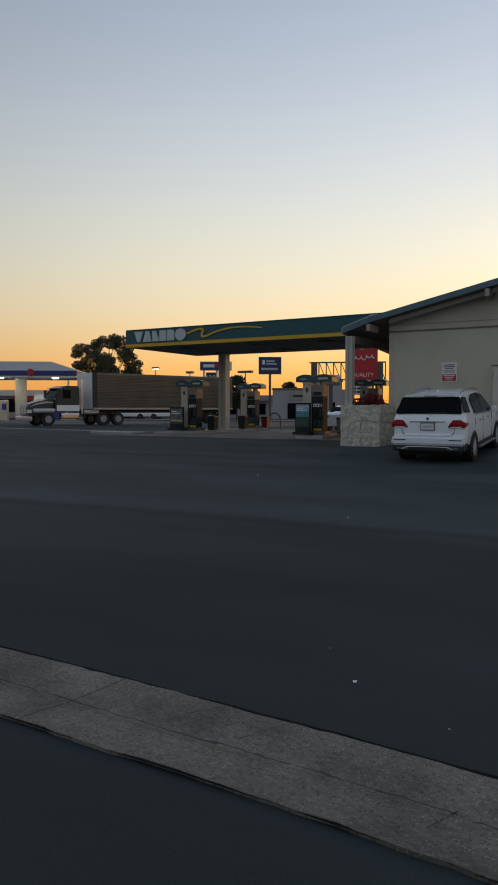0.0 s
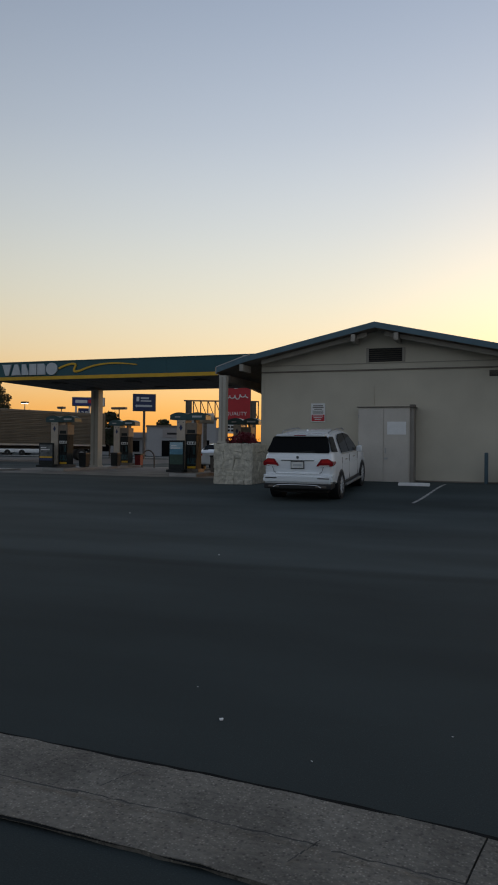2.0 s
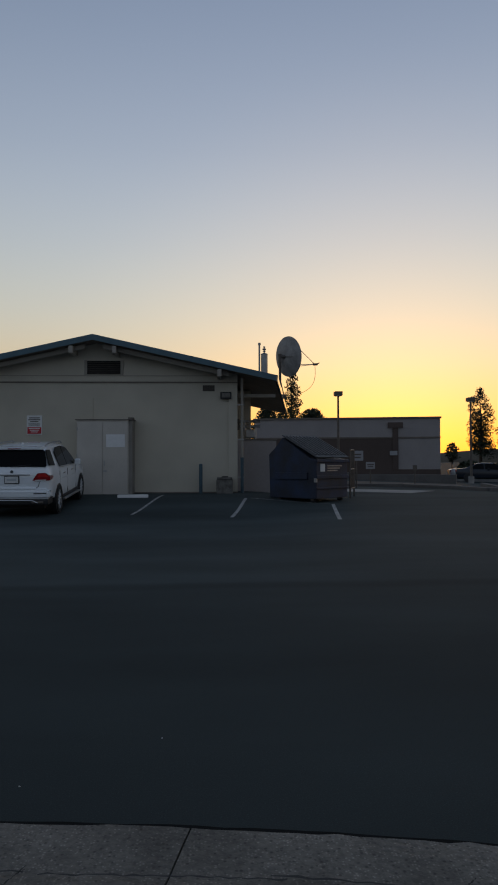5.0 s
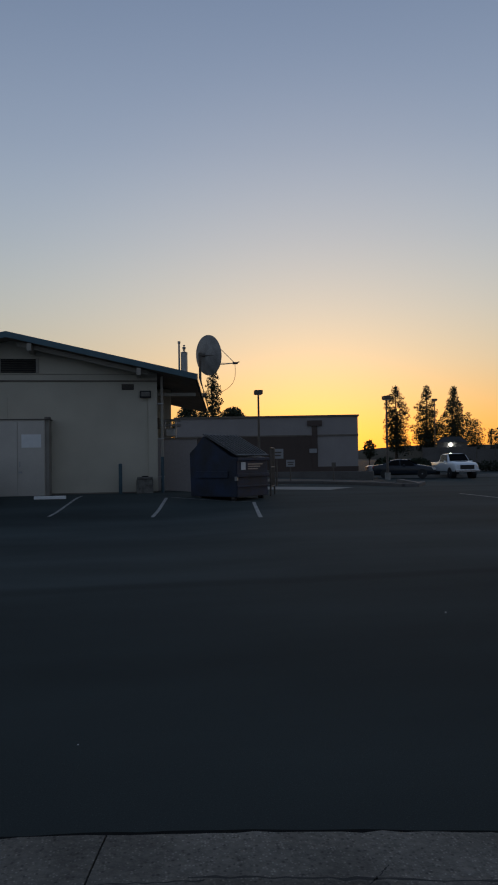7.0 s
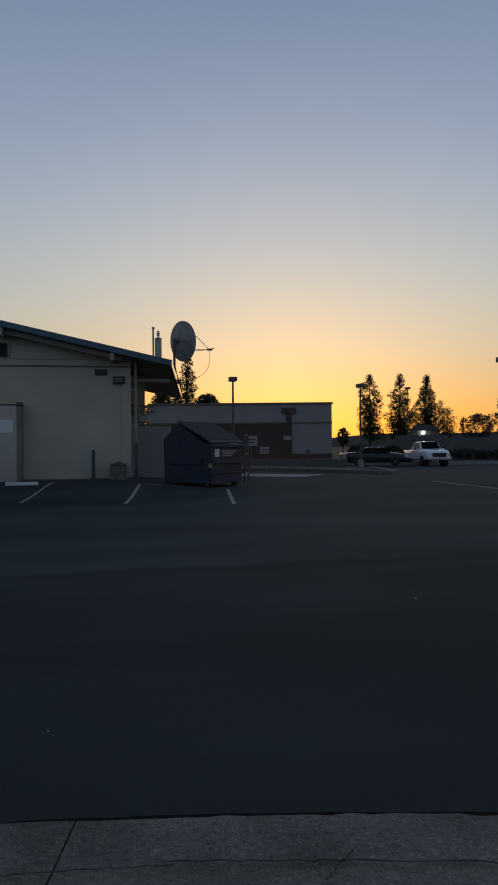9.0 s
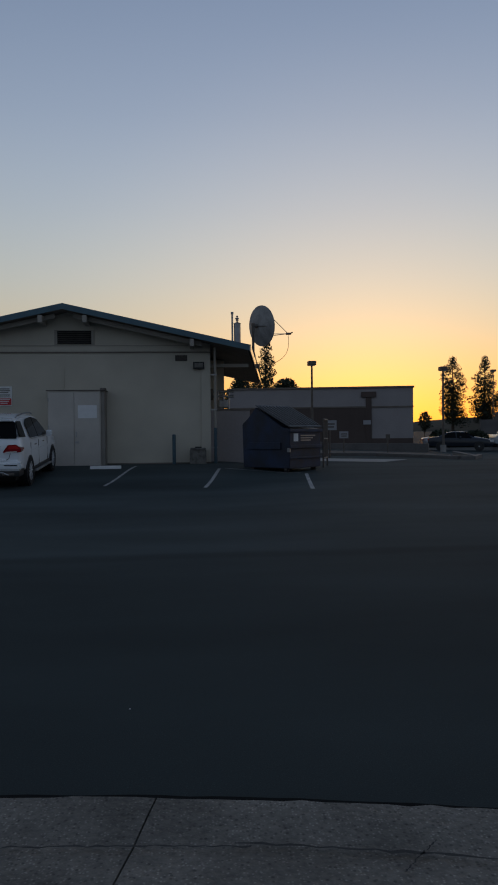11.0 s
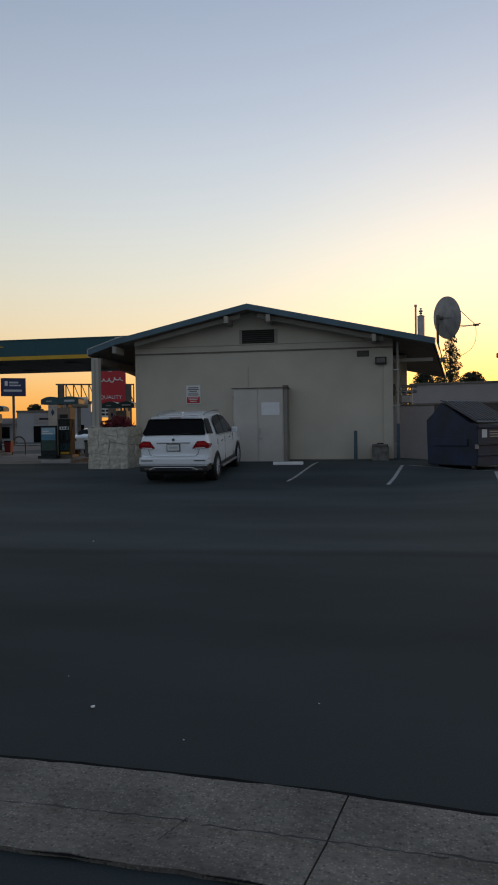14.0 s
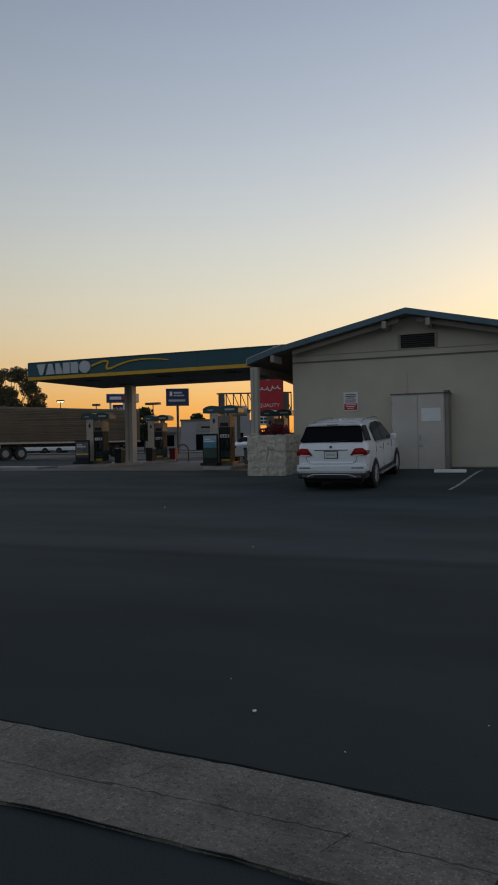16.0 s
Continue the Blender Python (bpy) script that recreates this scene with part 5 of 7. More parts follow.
    # bumper with a swelling middle, dark valance and bright skid strip
    bm = bmesh.new()
    prism(bm, [(-0.955, 0.49), (0.955, 0.49), (0.965, 0.66), (0.93, 0.745), (0.62, 0.735), (-0.62, 0.735), (-0.93, 0.745), (-0.965, 0.66)], 0.36, Matrix.Translation((0, -0.10, 0)))
    bmesh.ops.bevel(bm, geom=list(bm.edges), offset=0.055, segments=4, affect="EDGES")
    part("bumper", bm, CAR_WHITE, t, smooth=True)
    bx("lower_valance", BLACK_TRIM, t, -0.93, 0.93, -0.085, 0.40, 0.345, 0.495, 0.035, "black lower valance")
    bm = bmesh.new()
    prev = Vector((-0.66, -0.10, 0.395))
    for x, z in ((-0.54, 0.455), (-0.3, 0.462), (0.3, 0.462), (0.54, 0.455), (0.66, 0.395)):
        p = Vector((x, -0.10, z))
        rod(bm, prev, p, 0.012, seg=8)
        prev = p
    part("skid_trim", bm, CHROME, t, "silver skid trim", smooth=True)
    bx("under_body", DARK, t, -0.75, 0.75, 0.25, 4.5, 0.22, 0.38)
    bm = bmesh.new()
    prev = Vector((-0.70, -0.008, 0.93))
    for x, z in ((-0.66, 0.80), (-0.58, 0.752), (0.58, 0.752), (0.66, 0.80), (0.70, 0.93)):
        p = Vector((x, -0.008, z))
        rod(bm, prev, p, 0.006, seg=6)
        prev = p
    part("hatch_seam", bm, BLACK_TRIM, t)
    bx("hatch_shelf", CAR_WHITE, t, -0.60, 0.60, -0.06, 0.05, 0.735, 0.775, 0.018)
    bx("chrome_strip", CHROME, t, -0.46, 0.46, -0.022, 0.02, 1.085, 1.112, 0.006, "chrome hatch strip")
    pl = bx("number_plate", WHITE, t, -0.165, 0.165, -0.040, -0.026, 0.895, 1.055, 0.003, "white number plate in dark frame")
    bx("plate_frame", BLACK_TRIM, t, -0.185, 0.185, -0.025, 0.03, 0.875, 1.075, 0.006)
    bx("text_bar", SIGN_GREY, pl, -0.12, 0.12, -0.043, -0.0405, 0.95, 1.00)
    bm = bmesh.new()
    rod(bm, (0, -0.006, 1.175), (0, 0.06, 1.175), 0.038, seg=20)
    part("badge", bm, CHROME, t, "round chrome badge")


suv()


def dumpster():
    m = pose(2.90, 21.5, ground_z(2.9, 21.6) - 0.02, 0, 0, 46) @ Matrix.Scale(1.04, 4)
    t = thing("dumpster", "dark blue steel front-load dumpster with sloping plastic lids", "dumpster", m)
    w, d = 1.60, 1.70
    side = [(0.0, 0.14), (0.0, 1.28), (0.25, 1.33), (d - 0.45, 1.96), (d - 0.12, 1.62), (d + 0.10, 1.45), (d + 0.06, 0.14)]
    bm = bmesh.new()
    prism(bm, side, w, Matrix.Rotation(radians(90), 4, "Z") @ Matrix.Translation((0, -w, 0)))
    bmesh.ops.bevel(bm, geom=list(bm.edges), offset=0.02, segments=2, affect="EDGES")
    part("body", bm, BIN_BLUE, t)
    bx("rib", BIN_BLUE, t, -0.02, w + 0.02, -0.05, -0.002, 0.72, 0.82, 0.01)
    bx("rib", BIN_BLUE, t, -0.02, w + 0.02, -0.05, -0.002, 0.42, 0.47, 0.01)
    bx("rim", BIN_BLUE, t, -0.03, w + 0.03, -0.06, -0.002, 1.20, 1.29, 0.015)
    for x in (-0.06, w - 0.06):
        bx("fork_pocket", BIN_BLUE, t, x, x + 0.12, 0.3, d - 0.2, 0.70, 0.90, 0.01)
    for x0, x1 in ((-0.02, w / 2 - 0.01), (w / 2 + 0.01, w + 0.02)):
        bm = bmesh.new()
        L = math.hypot(d - 0.5, 0.62)
        a = math.atan2(0.62, d - 0.5)
        mm = Matrix.Translation((0, -0.03, 1.335)) @ Matrix.Rotation(a, 4, "X")
        box(bm, x0, x1, 0, L + 0.1, 0.0, 0.035, 0.01, m=mm)
        lid = part("lid", bm, BIN_LID, t, "ribbed grey plastic lid")
        for k in range(5):
            bm = bmesh.new()
            xx = x0 + (x1 - x0) * (k + 0.5) / 5
            box(bm, xx - 0.03, xx + 0.03, 0.1, L, 0.036, 0.065, 0.008, m=mm)
            part("lid_rib", bm, BIN_LID, lid)
    bx("label", PAPER, t, 0.20, 0.42, -0.012, -0.002, 0.93, 1.16, 0.0, "white paper label")
    for i in range(3):
        bx("text_bar", STEEL, t, 0.55, 1.30 - 0.12 * i, -0.009, -0.002, 1.08 - i * 0.07, 1.115 - i * 0.07)
    bx("latch", STEEL, t, -0.03, 0.02, -0.03, 0.06, 0.62, 0.74)
    for x in (0.12, w - 0.12):
        for y in (0.2, d - 0.25):
            bm = bmesh.new()
            rod(bm, (x - 0.04, y, 0.08), (x + 0.04, y, 0.08), 0.08, seg=14)
            part("caster", bm, RUBBER, t)
            bx("caster_bracket", DULL_STEEL, t, x - 0.06, x + 0.06, y - 0.05, y + 0.05, 0.085, 0.16)


dumpster()


# ---- trees and shrubs ----
def tree(name, label, place, height, spread, seed, form="round", trunk_h=0.25, n=2600, leaf=0.28, foliage=LEAF, lean=0.0):
    rng = random.Random(seed)
    t = thing(name, label, "tree", pose(*place))
    bm = bmesh.new()
    r = height * 0.022
    top = Vector((lean, 0, height * (0.95 if form == "cone" else 0.7)))
    prev, steps = Vector((0, 0, -0.1)), 6
    for i in range(1, steps + 1):
        u = i / steps
        p = Vector((top.x * u + rng.uniform(-1, 1) * height * 0.012, rng.uniform(-1, 1) * height * 0.012, top.z * u))
        rod(bm, prev, p, r * (1 - 0.85 * (i - 1) / steps), r * (1 - 0.85 * u), seg=8)
        prev = p
    clumps = []
    k = 52 if form == "cone" else 38
    for i in range(k):
        u = (i + 0.5) / k
        a = i * 2.399 + rng.uniform(-0.4, 0.4)
        if form == "cone":
            z = height * (trunk_h + (1 - trunk_h) * u)
            reach = spread * min(1.0, 0.55 + 2.2 * u) * (1 - u) ** 0.62 * rng.uniform(0.25, 1.05) * (0.8 + 0.3 * math.sin(7.0 * u + seed))
            size = height * 0.062 * (1.2 - 0.8 * u) * rng.uniform(0.6, 1.45)
            root = Vector((lean * u, 0, z - reach * 0.1))
        else:
            z = height * (trunk_h + (1 - trunk_h) * (0.15 + 0.85 * u))
            prof = math.sqrt(max(0.05, 1 - (2 * u - 0.95) ** 2))
            reach = spread * prof * rng.uniform(0.35, 0.95)
            size = height * 0.085 * rng.uniform(0.6, 1.4)
            root = Vector((lean * u, 0, height * trunk_h * rng.uniform(0.7, 1.6)))
        c = Vector((lean * u + reach * math.cos(a), reach * math.sin(a), z))
        rod(bm, root, c, r * 0.32 * (1 - 0.5 * u), r * 0.08, seg=6)
        clumps.append((c, size))
    part("trunk", bm, BARK, t)
    bm = bmesh.new()
    total = sum(s * s for c, s in clumps)
    for c, s in clumps:
        leaf_cloud(bm, c, (s * 1.25, s * 1.25, s * (1.0 if form == "cone" else 0.85)), int(n * s * s / total), leaf, rng)
    part("crown", bm, foliage, t)
    return t


def hedge(name, label, a, b, height, depth, seed, n=1800, foliage=LEAF_DARK, leaf=0.16):
    rng = random.Random(seed)
    mid = (Vector(a) + Vector(b)) / 2
    d = Vector(b) - Vector(a)
    t = thing(name, label, "hedge", Matrix.Translation(mid) @ Matrix.Rotation(math.atan2(d.y, d.x), 4, "Z"))
    bm = bmesh.new()
    k = max(3, int(d.length / (height * 0.6)))
    stems = bmesh.new()
    for i in range(k):
        x = d.length * ((i + 0.5) / k - 0.5)
        h = height * rng.uniform(0.75, 1.05)
        leaf_cloud(bm, (x, rng.uniform(-0.2, 0.2), h * 0.5), (height * 0.5, depth / 2, h * 0.52), n // k, leaf, rng)
        rod(stems, (x, 0, -0.05), (x, 0, h * 0.7), 0.05, 0.02, seg=6)
    part("stems", stems, BARK, t)
    part("foliage", bm, foliage, t)


def gz(v):
    return Vector((v.x, v.y, ground_z(v.x, v.y)))


# across the street, beyond the canopy
tree("broad_tree", "tall spreading dark green tree beside the far station", gz(at(41.0, 104)), 11.3, 5.3, 11, n=26000, leaf=0.13, trunk_h=0.27)
hedge("tall_shrubs", "dark green bushy shrubs under the tree", gz(at(43.0, 98)), gz(at(38.6, 98)), 4.6, 3.5, 12, n=7000, leaf=0.18)
tree("round_tree", "dark rounded street tree behind the pumps", gz(at(30.9, 78)), 4.6, 1.9, 13, n=1700, leaf=0.2, foliage=LEAF_DARK)
tree("round_tree", "dark treetop behind the low shops", gz(at(26.7, 150)), 6.6, 2.3, 14, n=2400, leaf=0.22, foliage=LEAF_DARK)
for az, h, s in ((37.0, 8.6, 21), (36.2, 7.2, 22), (38.2, 7.9, 23)):
    tree("distant_tree", "small distant treetop above low roofs", gz(at(az, 170)), h, 2.4, s, n=700, leaf=0.5, foliage=LEAF_DARK)
# behind the shop and to the right
tree("conifer", "dense dark conifer behind the shop roof", gz(at(-5.6, 74)), 10.6, 2.9, 31, "cone", 0.08, 8000, 0.13, LEAF_DARK)
tree("round_tree", "bushy dark tree behind the low building", gz(at(-7.2, 76)), 6.6, 2.4, 32, n=6000, leaf=0.14, foliage=LEAF_DARK)
tree("round_tree", "bushy dark tree behind the low building", gz(at(-3.6, 76)), 6.8, 2.2, 33, n=5000, leaf=0.14, foliage=LEAF_DARK)
tree("conifer", "tall feathery conifer against the sunset", gz(at(-20.0, 110)), 12.4, 2.9, 34, "cone", 0.23, 7500, 0.15, LEAF_DARK)
tree("conifer", "tall feathery conifer against the sunset", gz(at(-22.35, 110)), 12.2, 3.0, 35, "cone", 0.23, 7500, 0.15, LEAF_DARK)
tree("conifer", "tall dense conifer leaning slightly against the sunset", gz(at(-24.2, 110)), 11.9, 3.2, 36, "cone", 0.30, 8500, 0.15, LEAF_DARK, lean=0.4)
tree("round_tree", "open-crowned small tree against the sunset", gz(at(-25.8, 112)), 6.9, 1.7, 37, n=3200, leaf=0.13, foliage=LEAF_DARK)
tree("round_tree", "wide low tree against the sunset", gz(at(-28.2, 112)), 6.0, 2.9, 38, n=4200, leaf=0.14, foliage=LEAF_DARK)
tree("distant_tree", "small distant tree near the horizon", gz(at(-17.9, 140)), 5.0, 1.1, 39, n=500, leaf=0.3, foliage=LEAF_DARK)
tree("broad_tree", "large dark tree at the edge of the far lot", gz(at(-31.5, 70)), 7.6, 3.0, 40, n=9000, leaf=0.13, foliage=LEAF_DARK, trunk_h=0.1)


def palm():
    p = gz(at(-27.0, 116))
    t = thing("palm_tree", "small fan palm against the sunset", "tree", pose(*p))
    part("trunk", rod(bmesh.new(), (0, 0, -0.1), (0.1, 0, 5.0), 0.16, 0.12, seg=8), BARK, t, smooth=True)
    rng = random.Random(4)
    bm = bmesh.new()
    for i in range(46):
        d = Vector((rng.gauss(0, 1), rng.gauss(0, 1), rng.gauss(0.25, 0.7))).normalized()
        e = d.cross(Vector((0, 0, 1))).normalized() * 0.09
        o = Vector((0.1, 0, 5.0))
        a, b = o + d * 0.8, o + d * 1.45 + Vector((0, 0, -0.35))
        bm.faces.new([bm.verts.new(q) for q in (o, a - e, b, a + e)])
    part("crown", bm, LEAF_DARK, t)


palm()


# ---- far right: low building, lamps, kerbs, parked vehicles ----
def low_building():
    d = 60.0
    a, b = at(-2.6, d / math.cos(radians(8.0))), at(-17.1, d / math.cos(radians(6.4)))
    mid = (a + b) / 2
    turn = math.degrees(math.atan2(b.y - a.y, b.x - a.x))
    L = (b - a).length
    z = -0.2
    t = thing("low_restaurant_building", "flat-roofed pale and brown stucco box building", "building", pose(mid.x, mid.y, z, 0, 0, turn))
    h = 5.05
    dp = 9.0
    bx("upper_wall", FAR_WALL, t, -L / 2, L / 2, 0, dp, 3.56, h)
    bx("lower_wall", FAR_WALL, t, L * 0.26, L / 2, 0.0, dp, 0.9, 3.44)
    bx("base_wall", FAR_BROWN, t, -L / 2, L / 2, -0.05, dp, 0, 0.9)
    bx("brown_panel", FAR_BROWN, t, -L / 2, L * 0.26, -0.03, dp, 0.9, 3.44)
    bx("dark_band", SOFFIT, t, -L / 2 - 0.03, L / 2 + 0.03, -0.07, dp + 0.05, 3.441, 3.559)
    bx("parapet_cap", SOFFIT, t, -L / 2 - 0.1, L / 2 + 0.1, -0.1, dp + 0.1, h, h + 0.14)
    bx("downpipe", FAR_BROWN, t, L * 0.25, L * 0.28, -0.1, -0.031, 0.9, 4.5)
    bx("leader_head", FAR_BROWN, t, L * 0.225, L * 0.305, -0.16, -0.031, 4.3, 4.75)
    bx("wall_sign", FAR_GREY, t, L * 0.235, L * 0.275, -0.14, -0.101, 2.05, 2.40, 0.0, "small white sign")


low_building()


def lamp_post(place, h, label, head=0.75, lit=False):
    t = thing("lamp_post", label, "street lamp", pose(*place), group="parking lot lamps")
    part("foot", rod(bmesh.new(), (0, 0, -0.05), (0, 0, 0.5), 0.2, seg=14), SLAB, t, smooth=True)
    part("pole", rod(bmesh.new(), (0, 0, 0.5), (0, 0, h - 0.2), 0.09, 0.06, seg=12), DULL_STEEL, t, smooth=True)
    hd = bx("lamp_head", DULL_STEEL, t, -head / 2, head / 2, -0.3, 0.3, h - 0.2, h + 0.06, 0.02)
    bx("lens", LAMP_GLOW if lit else WHITE, hd, -head / 2 + 0.06, head / 2 - 0.06, -0.24, 0.24, h - 0.23, h - 0.201)


def post_at(az, dist, top_el, label, head=0.75, lit=False):
    p = gz(at(az, dist))
    lamp_post(p, 1.35 + top_el * dist - p.z, label, head, lit)


post_at(-9.3, 46, 0.0955, "slim dark parking lot lamp post", 0.5)
post_at(-19.37, 52, 0.0835, "slim dark parking lot lamp post with box head", 0.48)
post_at(-30.1, 40, 0.113, "slim dark parking lot lamp post with box head", 0.48)
post_at(-22.95, 100, 0.078, "slim dark lamp post among the trees", 0.6)
post_at(34.6, 95, 0.052, "street lamp with short bracket", 0.9)
post_at(37.3, 110, 0.0575, "lit street lamp across the road", 1.0, True)
post_at(30.2, 92, 0.053, "double-headed street lamp behind the pumps", 2.0)


def kerb_run(pts, label, w=0.16, h=0.15, material=SLAB):
    bm = bmesh.new()
    for (x0, y0), (x1, y1) in zip(pts, pts[1:]):
        d = Vector((x1 - x0, y1 - y0, 0))
        z = (ground_z(x0, y0) + ground_z(x1, y1)) / 2
        m = Matrix.Translation((x0, y0, z)) @ Matrix.Rotation(math.atan2(d.y, d.x), 4, "Z")
        box(bm, 0, d.length, -w / 2, w / 2, -0.1, h, 0.015, m=m)
    tagged(part("kerb", bm, material, None, label), category="kerb", kind="structure")


def strip(name, label, category, pts, w, material, lift=0.01):
    bm = bmesh.new()
    for (x0, y0), (x1, y1) in zip(pts, pts[1:]):
        d = Vector((x1 - x0, y1 - y0, 0))
        side = Vector((-d.y, d.x, 0)).normalized() * w / 2
        prev = None
        for i in range(9):
            p = Vector((x0, y0, 0)) + d * i / 8
            pair = [bm.verts.new((q.x, q.y, ground_z(q.x, q.y) + lift)) for q in (p - side, p + side)]
            if prev:
                bm.faces.new((prev[0], pair[0], pair[1], prev[1]))
            prev = pair
    tagged(part(name, bm, material, None, label), category=category, kind="structure")


strip("driveway_gutter", "pale concrete driveway gutter across the far lot", "pavement", [(4.4, 30.6), (8.0, 28.0)], 2.7, SLAB)
kerb_run([(3.0, 35.8), (6.2, 35.2), (8.8, 34.2), (10.2, 31.4), (10.9, 28.8), (11.4, 28.7), (12.6, 31.0), (14.0, 38.0)], "low weathered concrete kerb of a bare island", 0.22, 0.15, FENCE_GREY)
strip("planted_island", "bare soil bed inside a kerbed island", "soil", [(4.0, 41.0), (13.0, 38.5)], 9.0, SOIL, 0.05)
strip("street_line", "faint pale line at the far street mouth", "road marking", [(10.5, 22.6), (11.2, 19.0)], 0.12, PAINT_LINE)
kerb_run([(17.5, 56.5), (34, 55)], "far concrete kerb at the street", 0.25, 0.18)
kerb_run([(4.0, 53.0), (9.3, 50.2), (15.4, 46.6)], "low grey block wall along the far island", 0.25, 0.50, FENCE_GREY)


def small_sign(place, h, w, hh, material, label):
    t = thing("small_sign", label, "sign", pose(*place))
    part("post", rod(bmesh.new(), (0, 0, -0.05), (0, 0, h), 0.035, seg=10), DULL_STEEL, t, smooth=True)
    bx("plate", material, t, -w / 2, w / 2, -0.05, -0.036, h - hh, h, 0.006)
    bx("text_bar", DULL_STEEL, t, -w * 0.35, w * 0.35, -0.056, -0.051, h - hh * 0.45, h - hh * 0.3)
    bx("text_bar", DULL_STEEL, t, -w * 0.3, w * 0.3, -0.056, -0.051, h - hh * 0.75, h - hh * 0.6)


small_sign(gz(at(-11.8, 40)), 1.22, 0.50, 0.38, FAR_GREY, "small white sign on a low post")
small_sign(gz(at(-10.75, 33)), 1.70, 0.62, 0.45, FAR_GREY, "white sign board on a steel post behind the dumpster")
small_sign(gz(at(-15.2, 42)), 1.1, 0.25, 0.3, DULL_STEEL, "small dark post sign at the kerb")


def enclosure_gate():
    t = thing("enclosure_gate", "thin steel gate frame beside the dumpster", "gate", pose(4.3, 23.6, ground_z(4.3, 23.6), 0, 0, 74))
    bm = bmesh.new()
    for a, b in (((0, 0, 0.0), (0, 0, 1.6)), ((1.3, 0, 0.0), (1.3, 0, 1.6)), ((0, 0, 1.6), (1.3, 0, 1.6)), ((0, 0, 0.3), (1.3, 0, 0.3)), ((0, 0, 0.95), (1.3, 0, 0.95))):
        rod(bm, a, b, 0.03, seg=8)
    part("gate_frame", bm, DULL_STEEL, t, smooth=True)
    for i in range(1, 8):
        part("bar", rod(bmesh.new(), (1.3 * i / 8, 0, 0.3), (1.3 * i / 8, 0, 1.6), 0.010, seg=6), DULL_STEEL, t)


enclosure_gate()


def simple_car(name, label, place, turn, paint, kind="sedan", group=""):
    t = thing(name, label, "car", pose(place.x, place.y, place.z, 0, 0, turn), group=group)
    if kind == "sedan":
        L, h, wb = 4.75, 1.44, (0.95, 3.72)
        st = [(0.0, 0.80, 0.35, 0.86, 0.92, 0.6), (0.12, 0.88, 0.30, 0.92, 1.0, 0.62), (0.75, 0.91, 0.28, 0.95, 1.06, 0.60), (1.35, 0.91, 0.28, 0.94, 1.36, 0.58), (1.9, 0.91, 0.28, 0.93, h, 0.58),
              (2.6, 0.91, 0.28, 0.92, h - 0.02, 0.58), (3.4, 0.91, 0.28, 0.90, 1.04, 0.62), (4.3, 0.88, 0.28, 0.82, 0.88, 0.62), (4.75, 0.74, 0.34, 0.62, 0.68, 0.55)]
        glass = (((1.05, 0.98), (2.05, 0.97), (2.0, 1.37), (1.48, 1.34)), ((2.12, 0.97), (3.22, 0.95), (2.75, 1.33), (2.08, 1.37)))
        rear = [(-0.66, 0.82, 1.08), (0.66, 0.82, 1.08), (0.54, 1.32, 1.37), (-0.54, 1.32, 1.37)]
        r = 0.32
    else:
        L, h, wb = 5.9, 1.95, (1.2, 4.8)
        st = [(0.0, 0.98, 0.55, 1.20, 1.26, 0.9), (0.1, 1.0, 0.5, 1.22, 1.28, 0.9), (2.3, 1.0, 0.5, 1.22, 1.28, 0.9), (2.42, 1.0, 0.5, 1.24, h - 0.06, 0.74), (2.8, 1.0, 0.5, 1.24, h, 0.74), (3.7, 1.0, 0.5, 1.24, h - 0.02, 0.74),
              (4.3, 1.0, 0.5, 1.22, 1.34, 0.84), (5.4, 0.98, 0.5, 1.18, 1.24, 0.85), (5.8, 0.94, 0.5, 1.0, 1.1, 0.8), (5.9, 0.9, 0.55, 0.9, 1.0, 0.8)]
        glass = (((2.55, 1.30), (3.15, 1.30), (3.15, 1.85), (2.60, 1.85)), ((3.22, 1.30), (4.12, 1.30), (3.72, 1.82), (3.22, 1.85)))
        rear = [(-0.7, 2.33, 1.34), (0.7, 2.33, 1.34), (0.64, 2.40, 1.84), (-0.64, 2.40, 1.84)]
        r = 0.40
    loft_body(st, "body", paint, t)
    zb, zt = st[3][3], max(s[4] for s in st)
    wr = 0.58 if kind == "sedan" else 0.74
    wo = st[3][1]
    for s in (-1, 1):
        for q in glass:
            pts = []
            for y, z in q:
                f = max(0.0, min(1.0, (z - zb) / (zt - 0.06 - zb)))
                pts.append((s * (wo * 0.965 + (wr - wo * 0.965) * f + 0.02), y, z))
            panel("side_window", CAR_GLASS, t, pts if s > 0 else pts[::-1], 0.012)
        for yy in wb:
            bm = bmesh.new()
            rod(bm, (s * 0.6, yy, r), (s * (wo + 0.004), yy, r), r * 1.16, seg=24)
            part("wheel_arch", bm, BLACK_TRIM, t, "dark wheel arch")
            wheel(t, s * (wo - 0.10), yy, r, 0.21, spokes=6)
        bx("tail_lamp", TAIL, t, min(s * 0.5, s * 0.84), max(s * 0.5, s * 0.84), -0.02, 0.1, 0.78, 0.90, 0.01)
        bx("head_lamp", WHITE, t, min(s * 0.45, s * 0.80), max(s * 0.45, s * 0.80), L - 0.30, L - 0.02, 0.62 if kind == "sedan" else 0.92, 0.76 if kind == "sedan" else 1.06, 0.02)
        bx("mirror", paint, t, min(s * (wo - 0.02), s * (wo + 0.16)), max(s * (wo - 0.02), s * (wo + 0.16)), st[-4][0] - 0.3, st[-4][0] - 0.16, zb, zb + 0.14, 0.02)
    panel("rear_window", CAR_GLASS, t, rear, 0.02)
    f = st[-3][0] - 0.02
